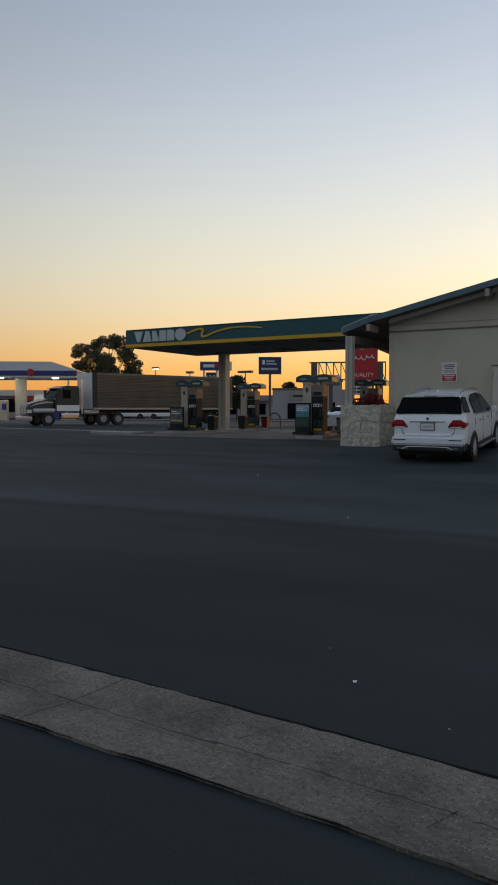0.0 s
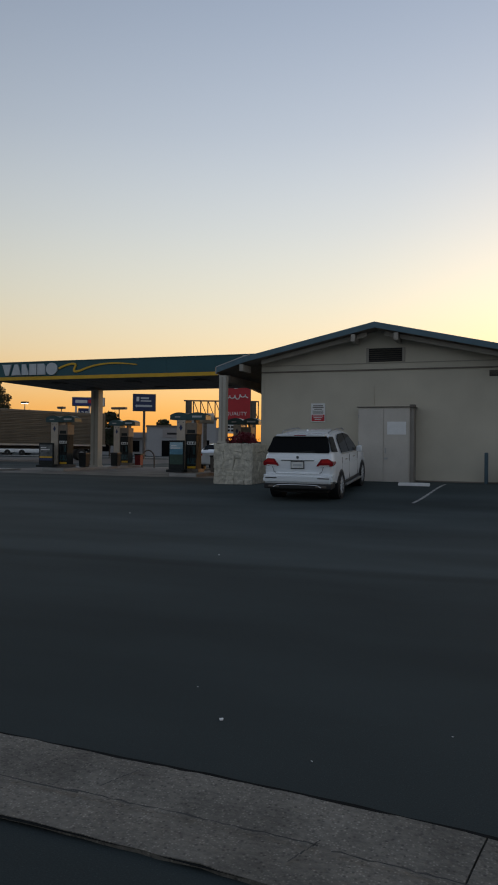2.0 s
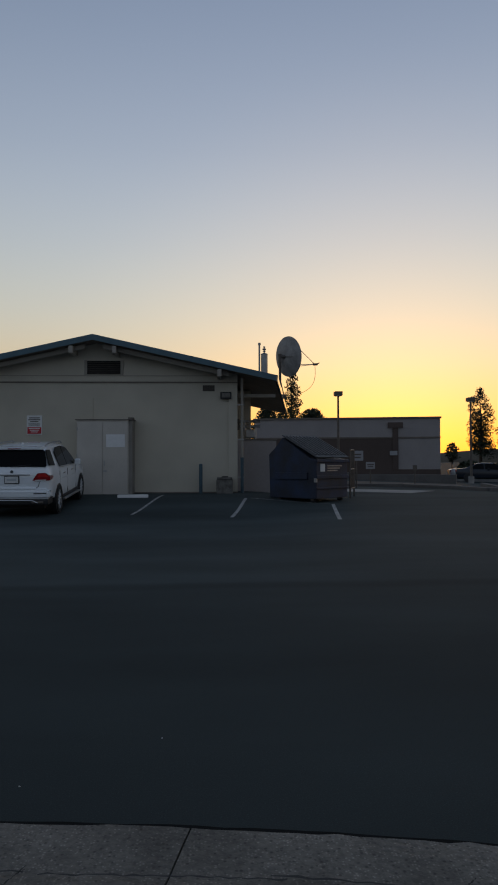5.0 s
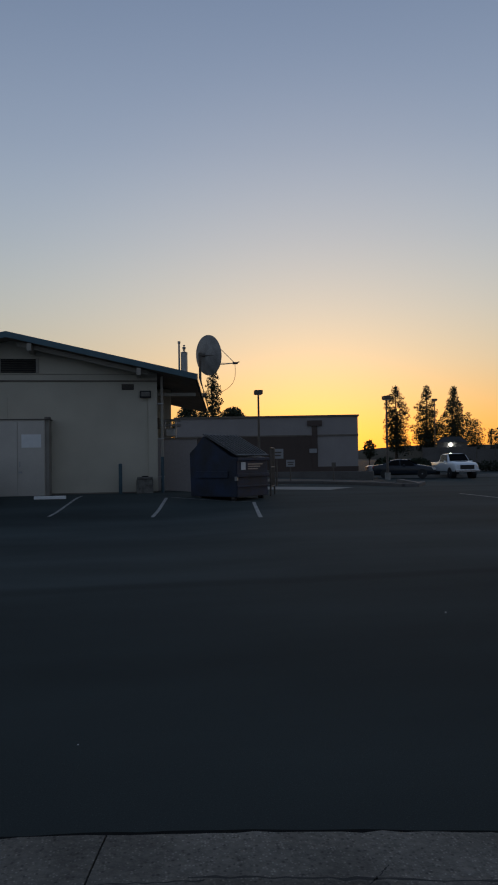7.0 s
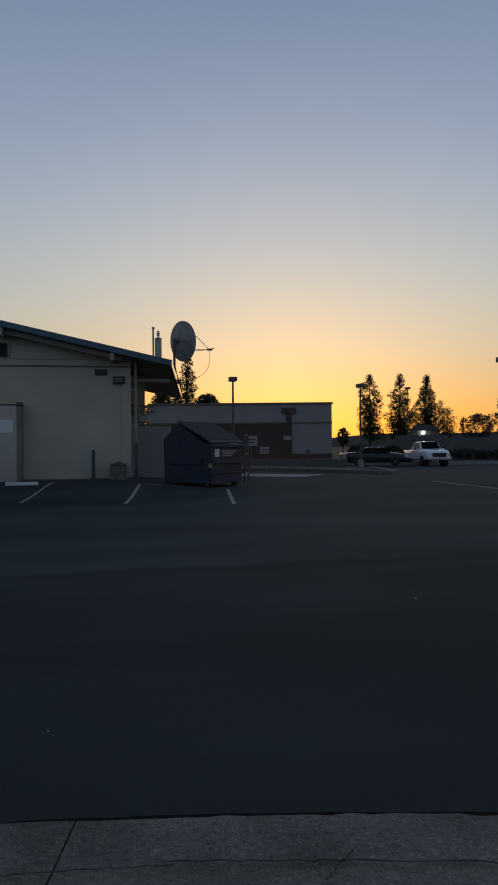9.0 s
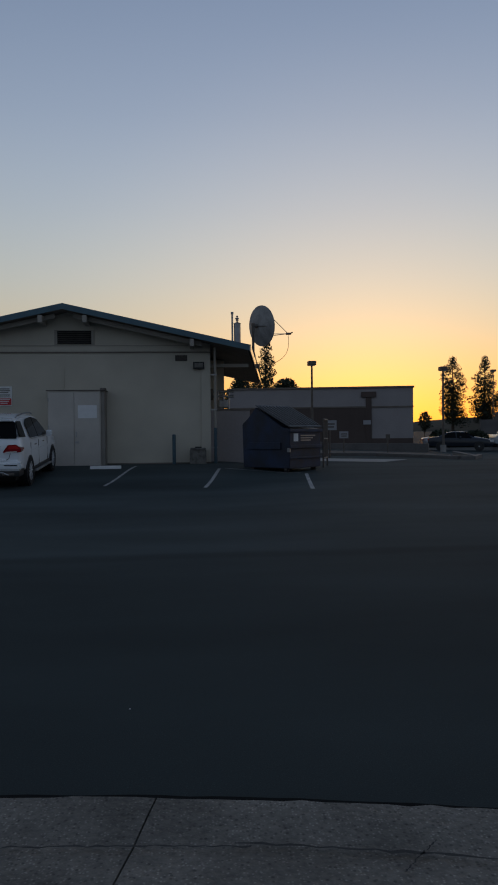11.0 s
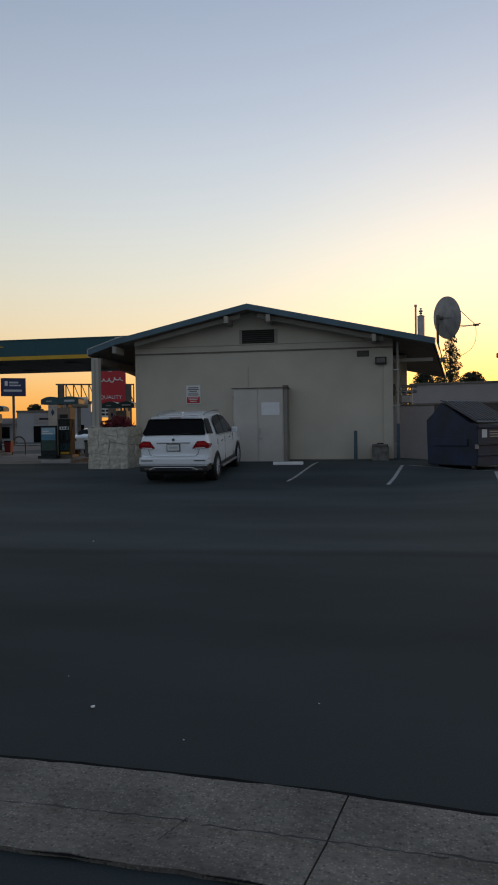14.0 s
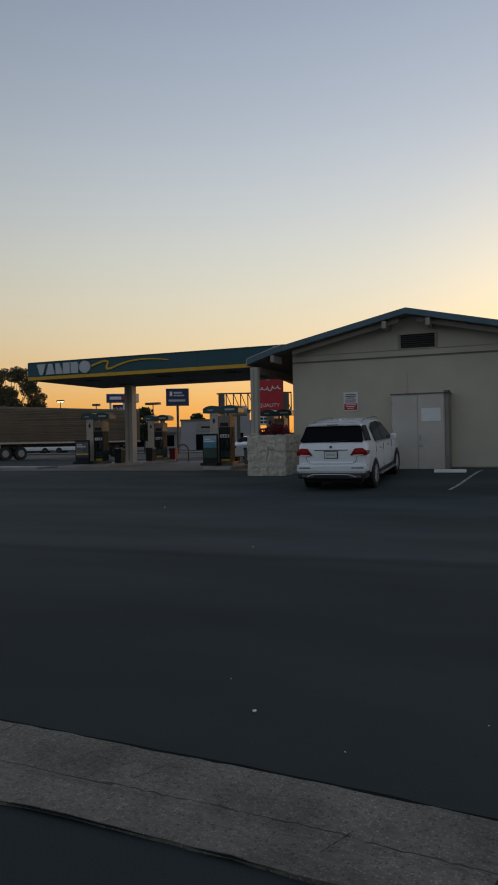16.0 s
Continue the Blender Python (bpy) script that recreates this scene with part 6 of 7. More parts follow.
    if kind == "sedan":
        panel("windscreen", CAR_GLASS, t, [(0.62, 3.36, 1.07), (-0.62, 3.36, 1.07), (-0.54, 2.66, 1.41), (0.54, 2.66, 1.41)], 0.02)
    else:
        panel("windscreen", CAR_GLASS, t, [(0.76, 4.30, 1.37), (-0.76, 4.30, 1.37), (-0.66, 3.76, 1.90), (0.66, 3.76, 1.90)], 0.02)
        bx("grille", BLACK_TRIM, t, -0.55, 0.55, 5.88, 5.93, 0.72, 1.05, 0.01)
        bx("front_bumper", CHROME, t, -0.98, 0.98, 5.86, 6.02, 0.50, 0.68, 0.03)
    return t


# cars across the street
simple_car("sedan_car", "white sedan parked across the road", gz(at(40.6, 96)), -62, CAR_WHITE, group="cars across the road")
simple_car("sedan_car", "silver sedan parked across the road", gz(at(39.2, 98)), -60, CAR_SILVER, group="cars across the road")
simple_car("sedan_car", "white sedan parked across the road", gz(at(37.9, 95)), -66, CAR_WHITE, group="cars across the road")
# on the far right
simple_car("pickup_truck", "white pickup truck waiting at the far street", gz(at(-23.3, 63)), 177, CAR_WHITE, "pickup")
simple_car("sedan_car", "silver car beside the low building", at(-17.7, 66, -0.35), -100, CAR_SILVER)
simple_car("sedan_car", "pale car at the pump beyond the planter", Vector((-15.2, 36.0, 0.12)), 10, CAR_WHITE)
simple_car("sedan_car", "dark sedan parked before the clipped hedge", gz(at(-20.6, 57) - Vector((0.93, -0.36, 0)) * 2.35), -111, CAR_DARK)
hedge("dark_hedge", "dark clipped hedge by the street", at(-18.6, 61, -0.35), at(-22.4, 61, -0.35), 2.1, 1.6, 51, n=5000)
hedge("dark_hedge", "dark low hedge along the far fence", at(-25.2, 84, -0.35), at(-33, 84, -0.35), 1.3, 1.4, 52, n=2200)


def long_fence():
    a, b = at(-22.0, 88, -0.4), at(-34.0, 88, -0.4)
    d = b - a
    t = thing("panel_fence", "grey panel fence along the far street", "fence", Matrix.Translation(a) @ Matrix.Rotation(math.atan2(d.y, d.x), 4, "Z"))
    n = 9
    for i in range(n):
        x0, x1 = d.length * i / n, d.length * (i + 1) / n
        bx("fence_panel", FENCE_GREY, t, x0 + 0.06, x1 - 0.06, 0, 0.08, 0.1, 2.9 if i < 3 else 2.6)
        bx("post", DULL_STEEL, t, x0 - 0.05, x0 + 0.05, -0.02, 0.1, 0, 3.0)


long_fence()


def gable_hut():
    p = at(-24.2, 100, -0.4)
    t = thing("gabled_house", "small dark gabled house behind the fence", "building", pose(p.x, p.y, p.z, 0, 0, -24))
    bx("wall", FENCE_GREY, t, -2.0, 2.0, 0, 4, 0, 3.7)
    bm = bmesh.new()
    prism(bm, [(-2.3, 3.7), (2.3, 3.7), (1.0, 4.45), (-1.0, 4.45)], 4.6, Matrix.Translation((0, -0.3, 0)))
    part("roof", bm, ROOFING, t)
    bx("window", CAR_GLASS, t, -0.6, 0.6, -0.03, -0.002, 1.6, 2.6)
    lamp = bx("wall_lamp", CANOPY_GLOW, t, -0.35, -0.05, -0.2, -0.04, 3.22, 3.55, 0.03, "bright lit wall lamp")


gable_hut()


def hills():
    bm = bmesh.new()
    prev = None
    for i in range(61):
        az = 75 - i * 2.5
        h = 9 + 9 * noise.noise((i * 0.33, 0.5, 0)) + (7 if az < -15 else 0)
        p = at(az, 1100)
        pair = (bm.verts.new((p.x, p.y, -2)), bm.verts.new((p.x * 1.03, p.y * 1.03, max(3, h))), bm.verts.new((p.x * 1.25, p.y * 1.25, -2)))
        if prev:
            bm.faces.new((prev[0], pair[0], pair[1], prev[1]))
            bm.faces.new((prev[1], pair[1], pair[2], prev[2]))
        prev = pair
    tagged(part("distant_hills", bm, HILL, None, "low dark hills on the horizon", smooth=True), category="hills", kind="structure")


hills()

# ---- far left: second station, street, shops, signs, lorry ----
sheet("street", -95, -24, 44, 62, PATCHED, "grey asphalt street beyond the pumps", "road", lift=0.008, step=6, turn=0)
line(-95, 47.0, -26, 47.0, 0.35, "pale painted street edge line")
line(-95, 53.0, -26, 53.0, 0.25, "faint painted lane line")
kerb_run([(-26.3, 29.6), (-23.2, 29.4)], "low pale concrete traffic island at the lot edge", 1.5, 0.10)
line(-60, 36.5, -25.5, 31.8, 0.5, "pale worn concrete edge strip")
sheet("far_pavement", -110, -30, 64, 66.5, SLAB, "pale far pavement along the street", "pavement", lift=0.12, step=6)


def far_station():
    d = 84.0
    p = at(46.6, d)
    t = thing("far_fuel_station", "second fuel station canopy with blue stripe and cream columns", "canopy", pose(p.x, p.y, 0.1, 0, 0, 46 - 12))
    z = 4.75
    bx("soffit_deck", WHITE, t, -7.5, 5.0, -1.5, 6.5, z, z + 0.2)
    bx("blue_band", BLUE, t, -7.55, 5.05, -1.56, 6.56, z + 0.2, z + 0.75, 0.0, "blue canopy stripe")
    bx("white_band", WHITE, t, -7.58, 5.08, -1.60, 6.6, z + 0.751, z + 0.86)
    bm = bmesh.new()
    v = [bm.verts.new(q) for q in ((-7.5, -1.5, z + 0.861), (5.0, -1.5, z + 0.861), (5.0, 6.5, z + 0.861), (-7.5, 6.5, z + 0.861), (-4.5, 2.5, z + 2.0), (1.5, 2.5, z + 2.0))]
    for f in ((0, 1, 5, 4), (1, 2, 5), (2, 3, 4, 5), (3, 0, 4), (3, 2, 1, 0)):
        bm.faces.new([v[i] for i in f])
    part("hipped_roof", bm, FAR_GREY, t, "low hipped grey roof")
    bm = bmesh.new()
    rod(bm, (0.1, -1.68, z + 0.55), (0.1, -1.57, z + 0.55), 0.40, seg=28)
    part("round_emblem", bm, RED, t, "round red emblem")
    for x in (-5.6, -1.6):
        bx("column", COLUMN, t, x - 0.55, x + 0.55, 0.6, 1.6, 0, z, 0.02)
    for x in (-3.4, 2.6):
        lamp = bx("canopy_light", CANOPY_GLOW, t, x - 0.3, x + 0.3, -0.9, -0.4, z - 0.1, z - 0.002, 0.0, "lit canopy lamp")
    t2 = thing("far_fuel_pump", "cream far station fuel pump with red edge", "fuel pump", t.matrix_basis @ pose(1.0, 0.9, 0))
    bx("body", PUMP_CREAM, t2, -0.75, 0.75, -0.4, 0.4, 0, 2.2, 0.03)
    bm = bmesh.new()
    prism(bm, [(-1.1, 2.2), (1.1, 2.2), (1.0, 2.75), (0.6, 2.95), (-0.6, 2.95), (-1.0, 2.75)], 0.9, Matrix.Translation((0, -0.45, 0)))
    part("topper", bm, WHITE, t2)
    bx("red_edge", RED, t2, 0.95, 1.12, -0.47, 0.47, 2.1, 2.8, 0.01)
    bx("screen", PUMP_DARK, t2, -0.3, 0.3, -0.42, -0.401, 1.5, 2.0)
    bx("hose_bay", PUMP_DARK, t2, 0.05, 0.5, -0.42, -0.401, 0.5, 1.3)
    t3 = thing("far_fuel_pump", "cream far station fuel pump", "fuel pump", t.matrix_basis @ pose(-3.6, 0.2, 0))
    bx("body", PUMP_CREAM, t3, -0.75, 0.75, -0.4, 0.4, 0, 2.3, 0.05)
    bx("screen", BLUE, t3, 0.2, 0.7, -0.42, -0.401, 1.2, 1.9)
    t4 = thing("ice_chest", "blue and white chest beside the far pump", "chest", t.matrix_basis @ pose(2.9, 0.2, 0))
    bx("body", BLUE, t4, -0.65, 0.65, -0.4, 0.4, 0, 0.95, 0.02)
    bx("frame", WHITE, t4, 0.60, 0.78, -0.42, 0.42, 0, 1.05, 0.02)
    t5 = thing("far_station_shop", "low far station shop with pale fascia", "building", t.matrix_basis @ pose(-5.5, 12.0, 0))
    bx("wall", FAR_WALL, t5, -8, 6, 0, 6, 0, 3.6)
    bx("roof_band", WHITE, t5, -8.3, 6.3, -0.5, 6.3, 3.0, 3.7)
    bx("window_band", CAR_GLASS, t5, -6, 4, -0.03, -0.002, 0.9, 2.6)
    bx("red_sign", RED, t5, 0.5, 3.5, -0.56, -0.501, 2.3, 2.95)


far_station()


def pole_sign(name, label, az0, az1, el0, el1, dist, material, pole_r=0.12, poles=1, depth=0.5):
    a, b = at(az0, dist), at(az1, dist)
    mid = (a + b) / 2
    w = (b - a).length
    g = ground_z(mid.x, mid.y)
    z0, z1 = 1.35 + el0 * dist - g, 1.35 + el1 * dist - g
    t = thing(name, label, "sign", pose(mid.x, mid.y, g, 0, 0, (az0 + az1) / 2))
    bx("cabinet", DULL_STEEL, t, -w / 2, w / 2, -depth / 2, depth / 2, z0, z1, 0.02)
    bx("face", material, t, -w / 2 + 0.06, w / 2 - 0.06, -depth / 2 - 0.02, -depth / 2 - 0.001, z0 + 0.06, z1 - 0.06)
    if poles == 1:
        part("pole", rod(bmesh.new(), (0, 0, -0.1), (0, 0, z0), pole_r, seg=14), DULL_STEEL, t, smooth=True)
    return t, w, z0, z1, -depth / 2 - 0.02


def signs():
    t, w, z0, z1, f = pole_sign("blue_pole_sign", "blue roadside pole sign with white arrow", 29.15, 27.35, 0.0488, 0.0725, 70, DEEP_BLUE)
    h = z1 - z0
    bx("text_bar", WHITE, t, -w * 0.34, -w * 0.22, f - 0.02, f - 0.001, z0 + h * 0.56, z0 + h * 0.82)
    bx("text_bar", SIGN_GREY, t, -w * 0.16, w * 0.20, f - 0.02, f - 0.001, z0 + h * 0.70, z0 + h * 0.80)
    bx("text_bar", SIGN_GREY, t, -w * 0.16, w * 0.30, f - 0.02, f - 0.001, z0 + h * 0.55, z0 + h * 0.63)
    bm = bmesh.new()
    prism(bm, [(-w * 0.40, z0 + h * 0.30), (-w * 0.33, z0 + h * 0.20), (-w * 0.33, z0 + h * 0.24), (w * 0.34, z0 + h * 0.24), (w * 0.34, z0 + h * 0.36), (-w * 0.33, z0 + h * 0.36), (-w * 0.33, z0 + h * 0.40)], -0.02, Matrix.Translation((0, f - 0.001, 0)))
    part("arrow", bm, SIGN_GREY, t, "pale arrow bar")
    # price sign of the far station
    t, w, z0, z1, f = pole_sign("fuel_price_sign", "tall purple price sign on two white posts", 33.8, 31.3, 0.0540, 0.0660, 76, WHITE, poles=0)
    bx("face", BLUE, t, -w / 2 + 0.06, w * 0.16, f - 0.03, f - 0.001, z0 + 0.08, z1 - 0.08)
    bx("logo_bar", WHITE, t, -w * 0.40, -w * 0.04, f - 0.05, f - 0.031, z0 + 0.30, z0 + 0.62)
    bx("logo_bar", RED, t, -w * 0.01, w * 0.10, f - 0.05, f - 0.031, z0 + 0.30, z0 + 0.66)
    bx("logo_bar", BLUE, t, w * 0.24, w * 0.42, f - 0.05, f - 0.031, z0 + 0.36, z0 + 0.60)
    zb = 1.35 + 0.0095 * 76
    x0, x1 = -w / 2 + 0.62, -w / 2 + 1.66
    bx("price_panel", DEEP_BLUE, t, x0, x1, -0.2, 0.2, zb, z0 - 0.22, 0.02)
    for px in (x0 - 0.22, x1 + 0.10):
        bx("post", WHITE, t, px - 0.10, px + 0.10, -0.12, 0.12, -0.2, z0)
    hh = (z0 - 0.22 - zb)
    for i, s in enumerate(("335", "359", "379")):
        zz = zb + hh * (0.80 - 0.29 * i)
        letters("price_digits", s, 0.78, WHITE, t, pose((x0 + x1) / 2 - 0.08, -0.215, zz, 90, 0, 0))
        letters("price_digits", "9", 0.34, WHITE, t, pose(x1 - 0.12, -0.215, zz + 0.13, 90, 0, 0))
        bx("divider", WHITE, t, x0 + 0.06, x1 - 0.06, -0.215, -0.201, zz - 0.46, zz - 0.43)
    # red restaurant sign with reader board
    t, w, z0, z1, f = pole_sign("red_restaurant_sign", "tall red restaurant sign with white reader board", 22.15, 19.8, 0.0370, 0.0960, 58, RED, 0.2)
    h = z1 - z0
    bm = bmesh.new()
    bmesh.ops.create_cone(bm, cap_ends=True, segments=28, radius1=0.42, radius2=0.42, depth=0.03, matrix=Matrix.Translation((-w * 0.02, f - 0.016, z0 + h * 0.88)) @ Matrix.Rotation(radians(90), 4, "X"))
    part("round_emblem", bm, WHITE, t, "round white emblem")
    bm = bmesh.new()
    prev = None
    for i in range(60):
        u = i / 59
        p = Vector((-w * 0.44 + w * 0.84 * u + 0.09 * math.cos(u * 30), f - 0.02, z0 + h * 0.58 + 0.15 * math.sin(u * 30) * (1.7 if u < 0.12 or 0.5 < u < 0.62 else 0.8) - 0.06 * math.sin(u * 6)))
        if prev is not None:
            rod(bm, prev, p, 0.045, seg=6)
        prev = p
    part("logo_scrawl", bm, WHITE, t, "white flowing brand mark")
    letters("slogan", "QUALITY", 0.42, PAPER, t, pose(0.0, f - 0.012, z0 + h * 0.17, 90, 0, 0))
    bx("reader_board", WHITE, t, -w / 2, w * 0.30, -0.25, 0.2, z0 - 1.0, z0 - 0.04, 0.02, "white reader board")
    for i in range(3):
        for k in range(5):
            x = -w * 0.45 + k * w * 0.14
            bx("text_bar", DARK, t, x, x + w * 0.11, -0.27, -0.251, z0 - 0.28 - i * 0.28, z0 - 0.12 - i * 0.28)
    bx("side_post", DULL_STEEL, t, w * 0.30, w * 0.38, -0.3, 0.0, 0.0, z0 - 0.02)


signs()


def steel_frame_sign():
    a, b = at(24.95, 64), at(19.2, 64)
    d = b - a
    t = thing("billboard_frame", "open steel truss of an unused billboard", "billboard", Matrix.Translation((a.x, a.y, 0)) @ Matrix.Rotation(math.atan2(d.y, d.x), 4, "Z"))
    z0, z1 = 1.35 + 0.040 * 64, 1.35 + 0.0655 * 64
    L = d.length
    bx("chord", DULL_STEEL, t, -0.2, L, -0.06, 0.06, z1 - 0.12, z1)
    bx("chord", DULL_STEEL, t, 0, L, -0.06, 0.06, z0, z0 + 0.12)
    n = 10
    for i in range(n + 1):
        x = L * i / n
        part("strut", rod(bmesh.new(), (x, 0, z0), (x, 0, z1), 0.05, seg=8), DULL_STEEL, t)
        if i < n:
            part("diagonal", rod(bmesh.new(), (x, 0, z1), (x + L / n, 0, z0), 0.035, seg=6), DULL_STEEL, t)
    bx("head_post", DULL_STEEL, t, 0.05, 0.5, -0.2, 0.2, 0.0, z1 - 0.121)
    bx("head_post", DULL_STEEL, t, L - 0.6, L - 0.2, -0.2, 0.2, 0.0, z1 - 0.121)


steel_frame_sign()


def lit_topper_end():
    p = at(23.75, 62)
    # added cream drum: its pale colour stands for light on a topper end
    t = thing("steel_tank", "pale round drum in place of a lit pump topper end", "tank", pose(p.x, p.y, 0.1, 0, 0, 24))
    bm = bmesh.new()
    rod(bm, (-0.2, 0, 3.75), (1.1, 0, 3.75), 0.45, seg=20)
    part("drum", bm, PUMP_CREAM, t, smooth=True)
    bx("stand", DULL_STEEL, t, 0.2, 0.5, -0.15, 0.15, 0, 3.4)


lit_topper_end()


def shops():
    p = at(25.3, 96)
    t = thing("low_shop_row", "grey flat-roofed shop with dark entrance", "building", pose(p.x, p.y, 0.1, 0, 0, 25))
    bx("wall", FAR_GREY, t, -4.6, 5.0, 0, 8, 0, 3.9)
    bx("tower", FAR_GREY, t, 1.2, 4.6, -0.4, 5, 0, 4.9)
    bx("roof_band", SOFFIT, t, -4.7, 1.19, -0.15, 8.1, 3.9, 4.1)
    bx("roof_band", SOFFIT, t, 1.1, 4.7, -0.5, 5.1, 4.9, 5.1)
    bx("entrance", CAR_GLASS, t, -2.6, 0.9, -0.03, -0.002, 0, 2.1, 0.0, "dark glass entrance")
    bx("sign_panel", FAR_WALL, t, -2.5, 0.1, -0.10, -0.004, 2.5, 3.6)
    bx("logo_bar", DARK, t, -1.9, -0.5, -0.13, -0.101, 2.90, 3.15)
    for x in (2.0, 3.3):
        bx("window", CAR_GLASS, t, x - 0.4, x + 0.4, -0.43, -0.402, 0.8, 2.2)
    p = at(30.5, 105)
    t = thing("low_shop_row", "long grey low shop row", "building", pose(p.x, p.y, 0.1, 0, 0, 30))
    bx("wall", FAR_GREY, t, -9, 5.2, 0, 8, 0, 3.1)
    bx("roof_band", FAR_WALL, t, -9.2, 5.4, -0.6, 8.1, 2.5, 3.3)
    for i in range(6):
        x = -7.8 + i * 2.1
        bx("window", CAR_GLASS, t, x - 0.8, x + 0.8, -0.03, -0.002, 0.5, 2.1)
    p = at(37.2, 128)
    t = thing("low_shop_row", "long pale flat-roofed shops across the road", "building", pose(p.x, p.y, 0.1, 0, 0, 37))
    bx("wall", FAR_WALL, t, -9, 14, 0, 10, 0, 4.3)
    bx("roof_band", FAR_GREY, t, -9.3, 14.3, -0.6, 10.2, 4.3, 4.8)
    bx("awning", FAR_GREY, t, -8, 13, -1.6, -0.01, 2.6, 3.2)
    for i in range(8):
        x = -7.5 + i * 2.7
        bx("window", CAR_GLASS, t, x - 1.0, x + 1.0, -0.04, -0.002, 0.5, 2.3)


shops()


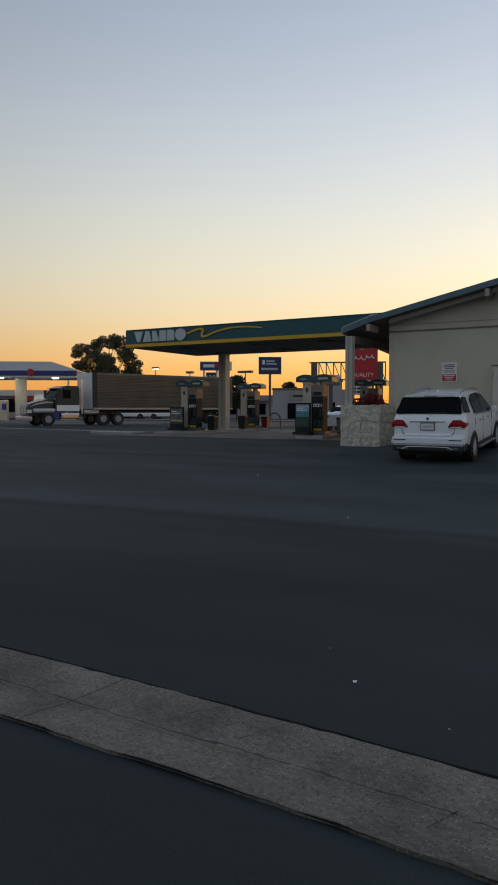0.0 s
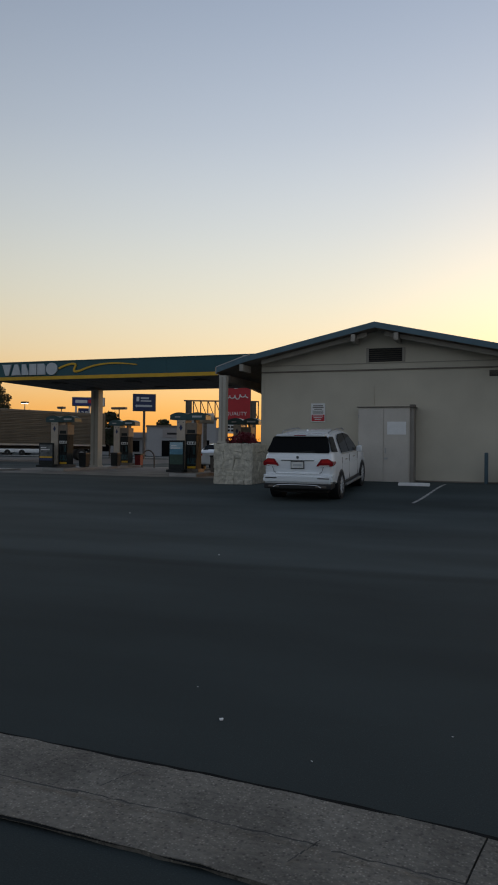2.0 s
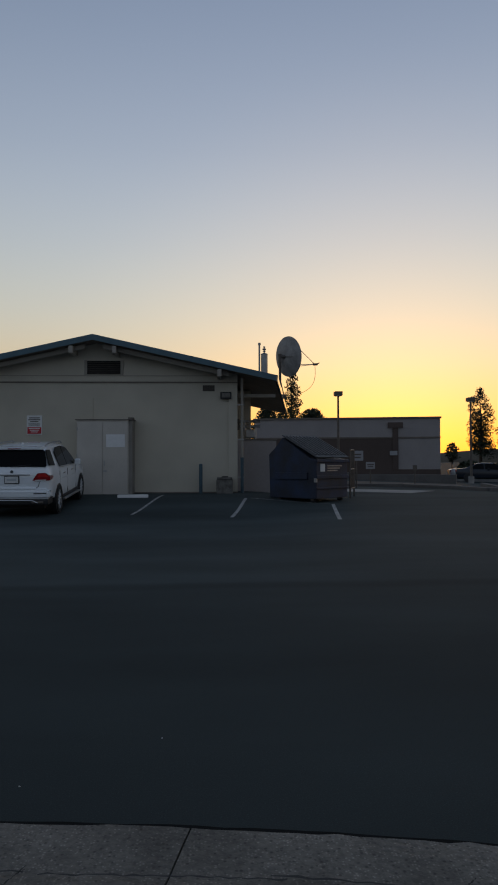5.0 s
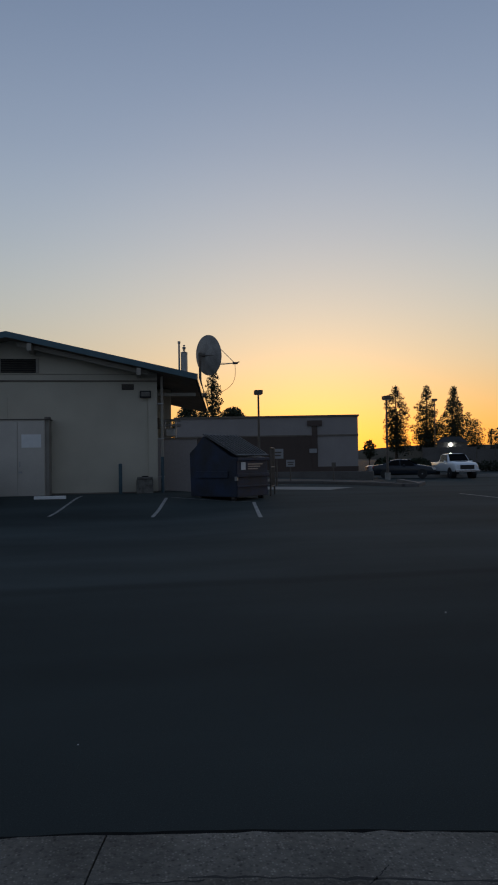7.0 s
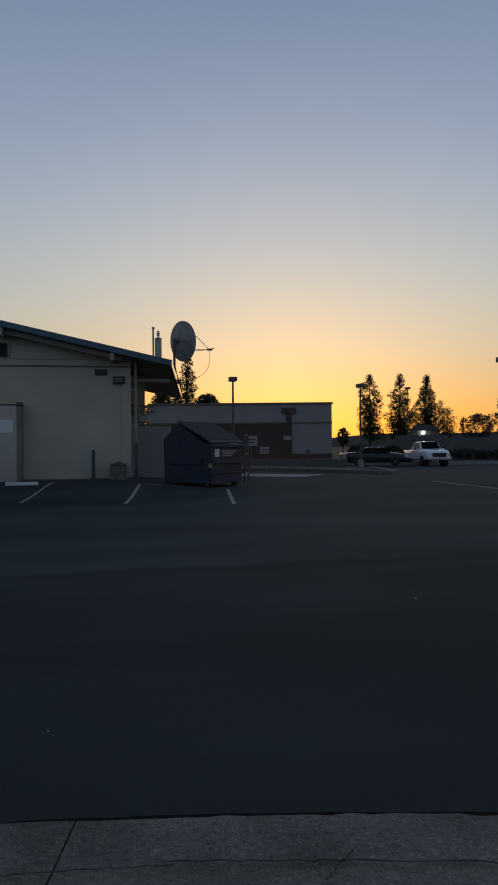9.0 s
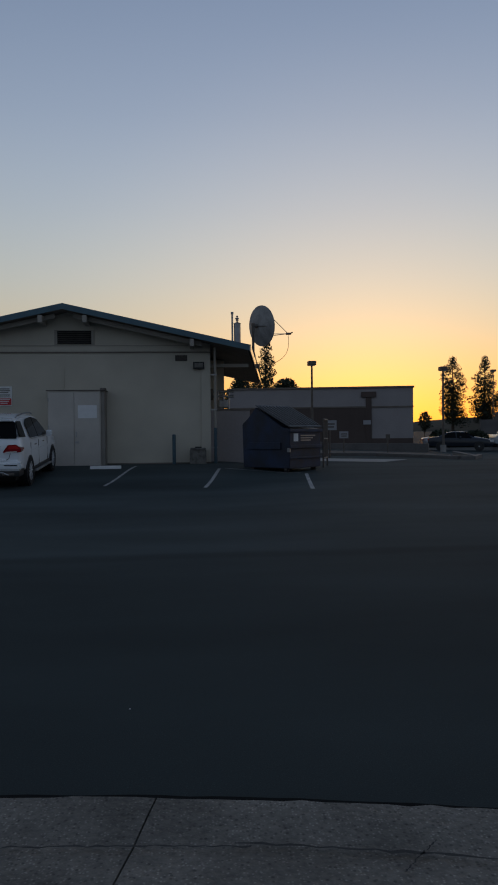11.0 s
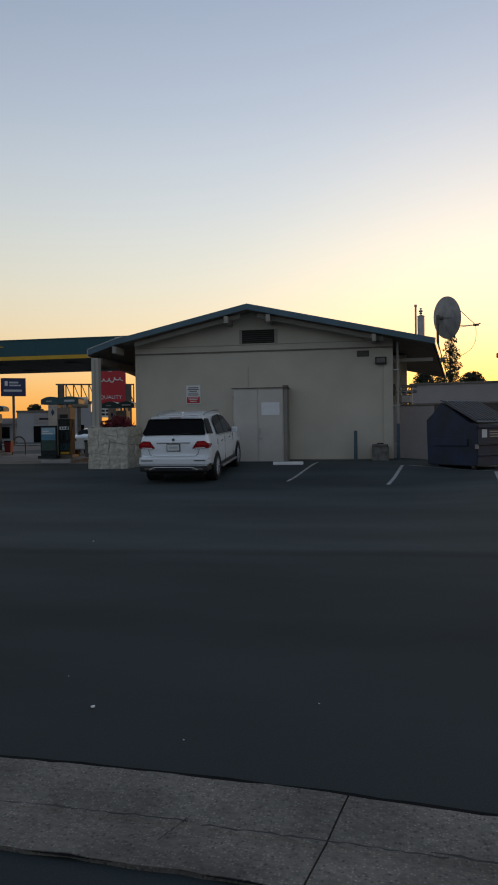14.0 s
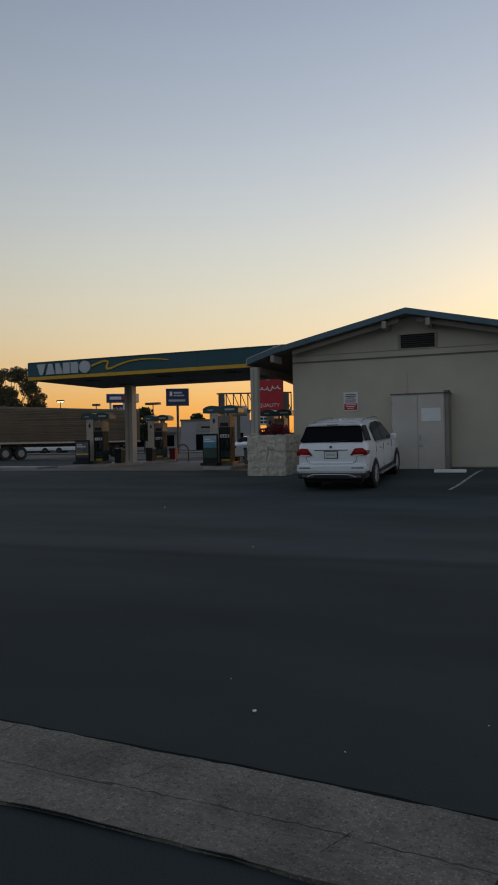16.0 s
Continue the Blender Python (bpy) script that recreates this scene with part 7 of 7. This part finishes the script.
def lorry():
    """Articulated lorry; local +x is ahead, the near side faces -y."""
    front = at(48.2, 56.5)
    rear = at(32.6, 66)
    d = front - rear
    turn = math.degrees(math.atan2(d.y, d.x))
    L = d.length
    m = pose(rear.x, rear.y, ground_z(rear.x, rear.y), 0, 0, turn)
    t = thing("lorry", "articulated lorry with dark green cab and grey curtain trailer", "truck", m)
    tl = L - 5.4
    bx("trailer_box", TARP, t, 0, tl, 0.0, 2.5, 1.25, 4.05, 0.04, "grey ribbed trailer curtain")
    for i in range(22):
        z = 1.40 + i * 0.118
        bm = bmesh.new()
        sag = 0.03 * math.sin(i * 1.7)
        rod(bm, (0.05, 2.50, z + sag), (tl * 0.5, 2.51, z - sag), 0.045, seg=6)
        rod(bm, (tl * 0.5, 2.51, z - sag), (tl - 0.36, 2.50, z + sag * 0.5), 0.045, seg=6)
        part("curtain_rib", bm, TARP, t, smooth=True)
    bx("front_panel", WHITE, t, tl + 0.001, tl + 0.06, 0.05, 2.45, 1.25, 4.05, 0.02, "white trailer front")
    bx("corner_post", BLACK_TRIM, t, tl - 0.35, tl, 2.501, 2.54, 1.25, 4.05)
    bx("chassis", BLACK_TRIM, t, 0.2, tl, 0.7, 1.8, 0.95, 1.249)
    bx("side_rail", STEEL, t, 0.0, tl, 2.501, 2.56, 1.22, 1.36)
    for x in (1.2, 2.5, tl - 2.2, tl - 0.9, tl + 3.6):
        for y in (0.25, 2.3):
            bm = bmesh.new()
            rod(bm, (x, y - 0.2, 0.5), (x, y + 0.2, 0.5), 0.5, seg=24)
            w = part("wheel", bm, RUBBER, t, smooth=True)
            bm = bmesh.new()
            rod(bm, (x, y - 0.21, 0.5), (x, y + 0.21, 0.5), 0.27, seg=20)
            part("rim", bm, LORRY_RIM, w)
    x = tl + 1.0
    bm = bmesh.new()
    prism(bm, [(x, 1.0), (x + 1.95, 1.0), (x + 1.95, 2.05), (x + 1.45, 2.85), (x + 1.2, 3.0), (x, 3.0)], 2.2, Matrix.Translation((0, 0.15, 0)))
    bmesh.ops.bevel(bm, geom=list(bm.edges), offset=0.10, segments=3, affect="EDGES")
    part("cab", bm, LORRY_PAINT, t, "dark green lorry cab")
    bx("lower_stripe", CAR_WHITE, t, x + 0.05, x + 1.9, 2.352, 2.372, 1.1, 1.55, 0.008, "white cab stripe")
    bm = bmesh.new()
    prism(bm, [(x + 1.50, 2.78), (x + 1.93, 2.10), (x + 1.97, 2.12), (x + 1.54, 2.80)], 1.7, Matrix.Translation((0, 0.4, 0)))
    part("windscreen", bm, CAR_GLASS, t)
    bx("side_window", CAR_GLASS, t, x + 0.75, x + 1.40, 2.342, 2.365, 2.05, 2.70, 0.01)
    bm = bmesh.new()
    prism(bm, [(x + 1.7, 1.72), (x + 2.6, 1.82), (x + 3.4, 1.66), (x + 3.9, 1.36), (x + 3.4, 1.56), (x + 2.6, 1.70)], 0.02, Matrix.Translation((0, 2.065, 0)))
    part("bonnet_sweep", bm, CAR_SILVER, t, "silver sweep along the bonnet")
    for k in range(9):
        bx("grille_bar", CHROME, t, x + 4.05, x + 4.08, 0.80 + k * 0.105, 0.84 + k * 0.105, 0.88, 1.62)
    bx("step", STEEL, t, x + 0.3, x + 1.7, 2.3, 2.5, 0.42, 0.5, 0.02)
    bx("air_tank", STEEL, t, tl - 0.6, tl + 0.7, 2.0, 2.4, 0.85, 1.2, 0.1)
    bx("sun_visor", CHROME, t, x + 1.45, x + 1.75, 0.35, 2.15, 2.82, 2.88, 0.02)
    bm = bmesh.new()
    prism(bm, [(x + 1.9, 0.75), (x + 3.95, 0.75), (x + 4.05, 1.25), (x + 3.85, 1.62), (x + 3.3, 1.78), (x + 1.9, 2.08)], 1.6, Matrix.Translation((0, 0.45, 0)))
    bmesh.ops.bevel(bm, geom=list(bm.edges), offset=0.10, segments=3, affect="EDGES")
    part("bonnet", bm, LORRY_PAINT, t, "dark green sloping bonnet")
    g = bx("grille", CHROME, t, x + 3.98, x + 4.05, 0.75, 1.75, 0.85, 1.65, 0.02)
    bx("front_bumper", CHROME, t, x + 3.8, x + 4.15, 0.1, 2.4, 0.35, 0.70, 0.05)
    bx("fender", CAR_SILVER, t, x + 2.0, x + 3.7, 2.06, 2.46, 0.98, 1.30, 0.14)
    bx("fender", CAR_SILVER, t, x + 2.0, x + 3.7, 0.04, 0.44, 0.98, 1.30, 0.14)
    for y in (0.5, 2.0):
        bx("head_lamp", WHITE, t, x + 3.75, x + 4.02, y - 0.18, y + 0.18, 0.95, 1.2, 0.02)
    for y in (0.1, 2.4):
        part("exhaust_stack", rod(bmesh.new(), (x - 0.15, y, 0.9), (x - 0.15, y, 3.5), 0.08, seg=10), CHROME, t, smooth=True)
        bx("mirror", BLACK_TRIM, t, x + 1.7, x + 1.85, y - 0.12, y + 0.12, 2.1, 2.7, 0.02)
    bx("fuel_tank", CHROME, t, x + 0.1, x + 1.6, 2.0, 2.45, 0.5, 0.95, 0.1)


lorry()
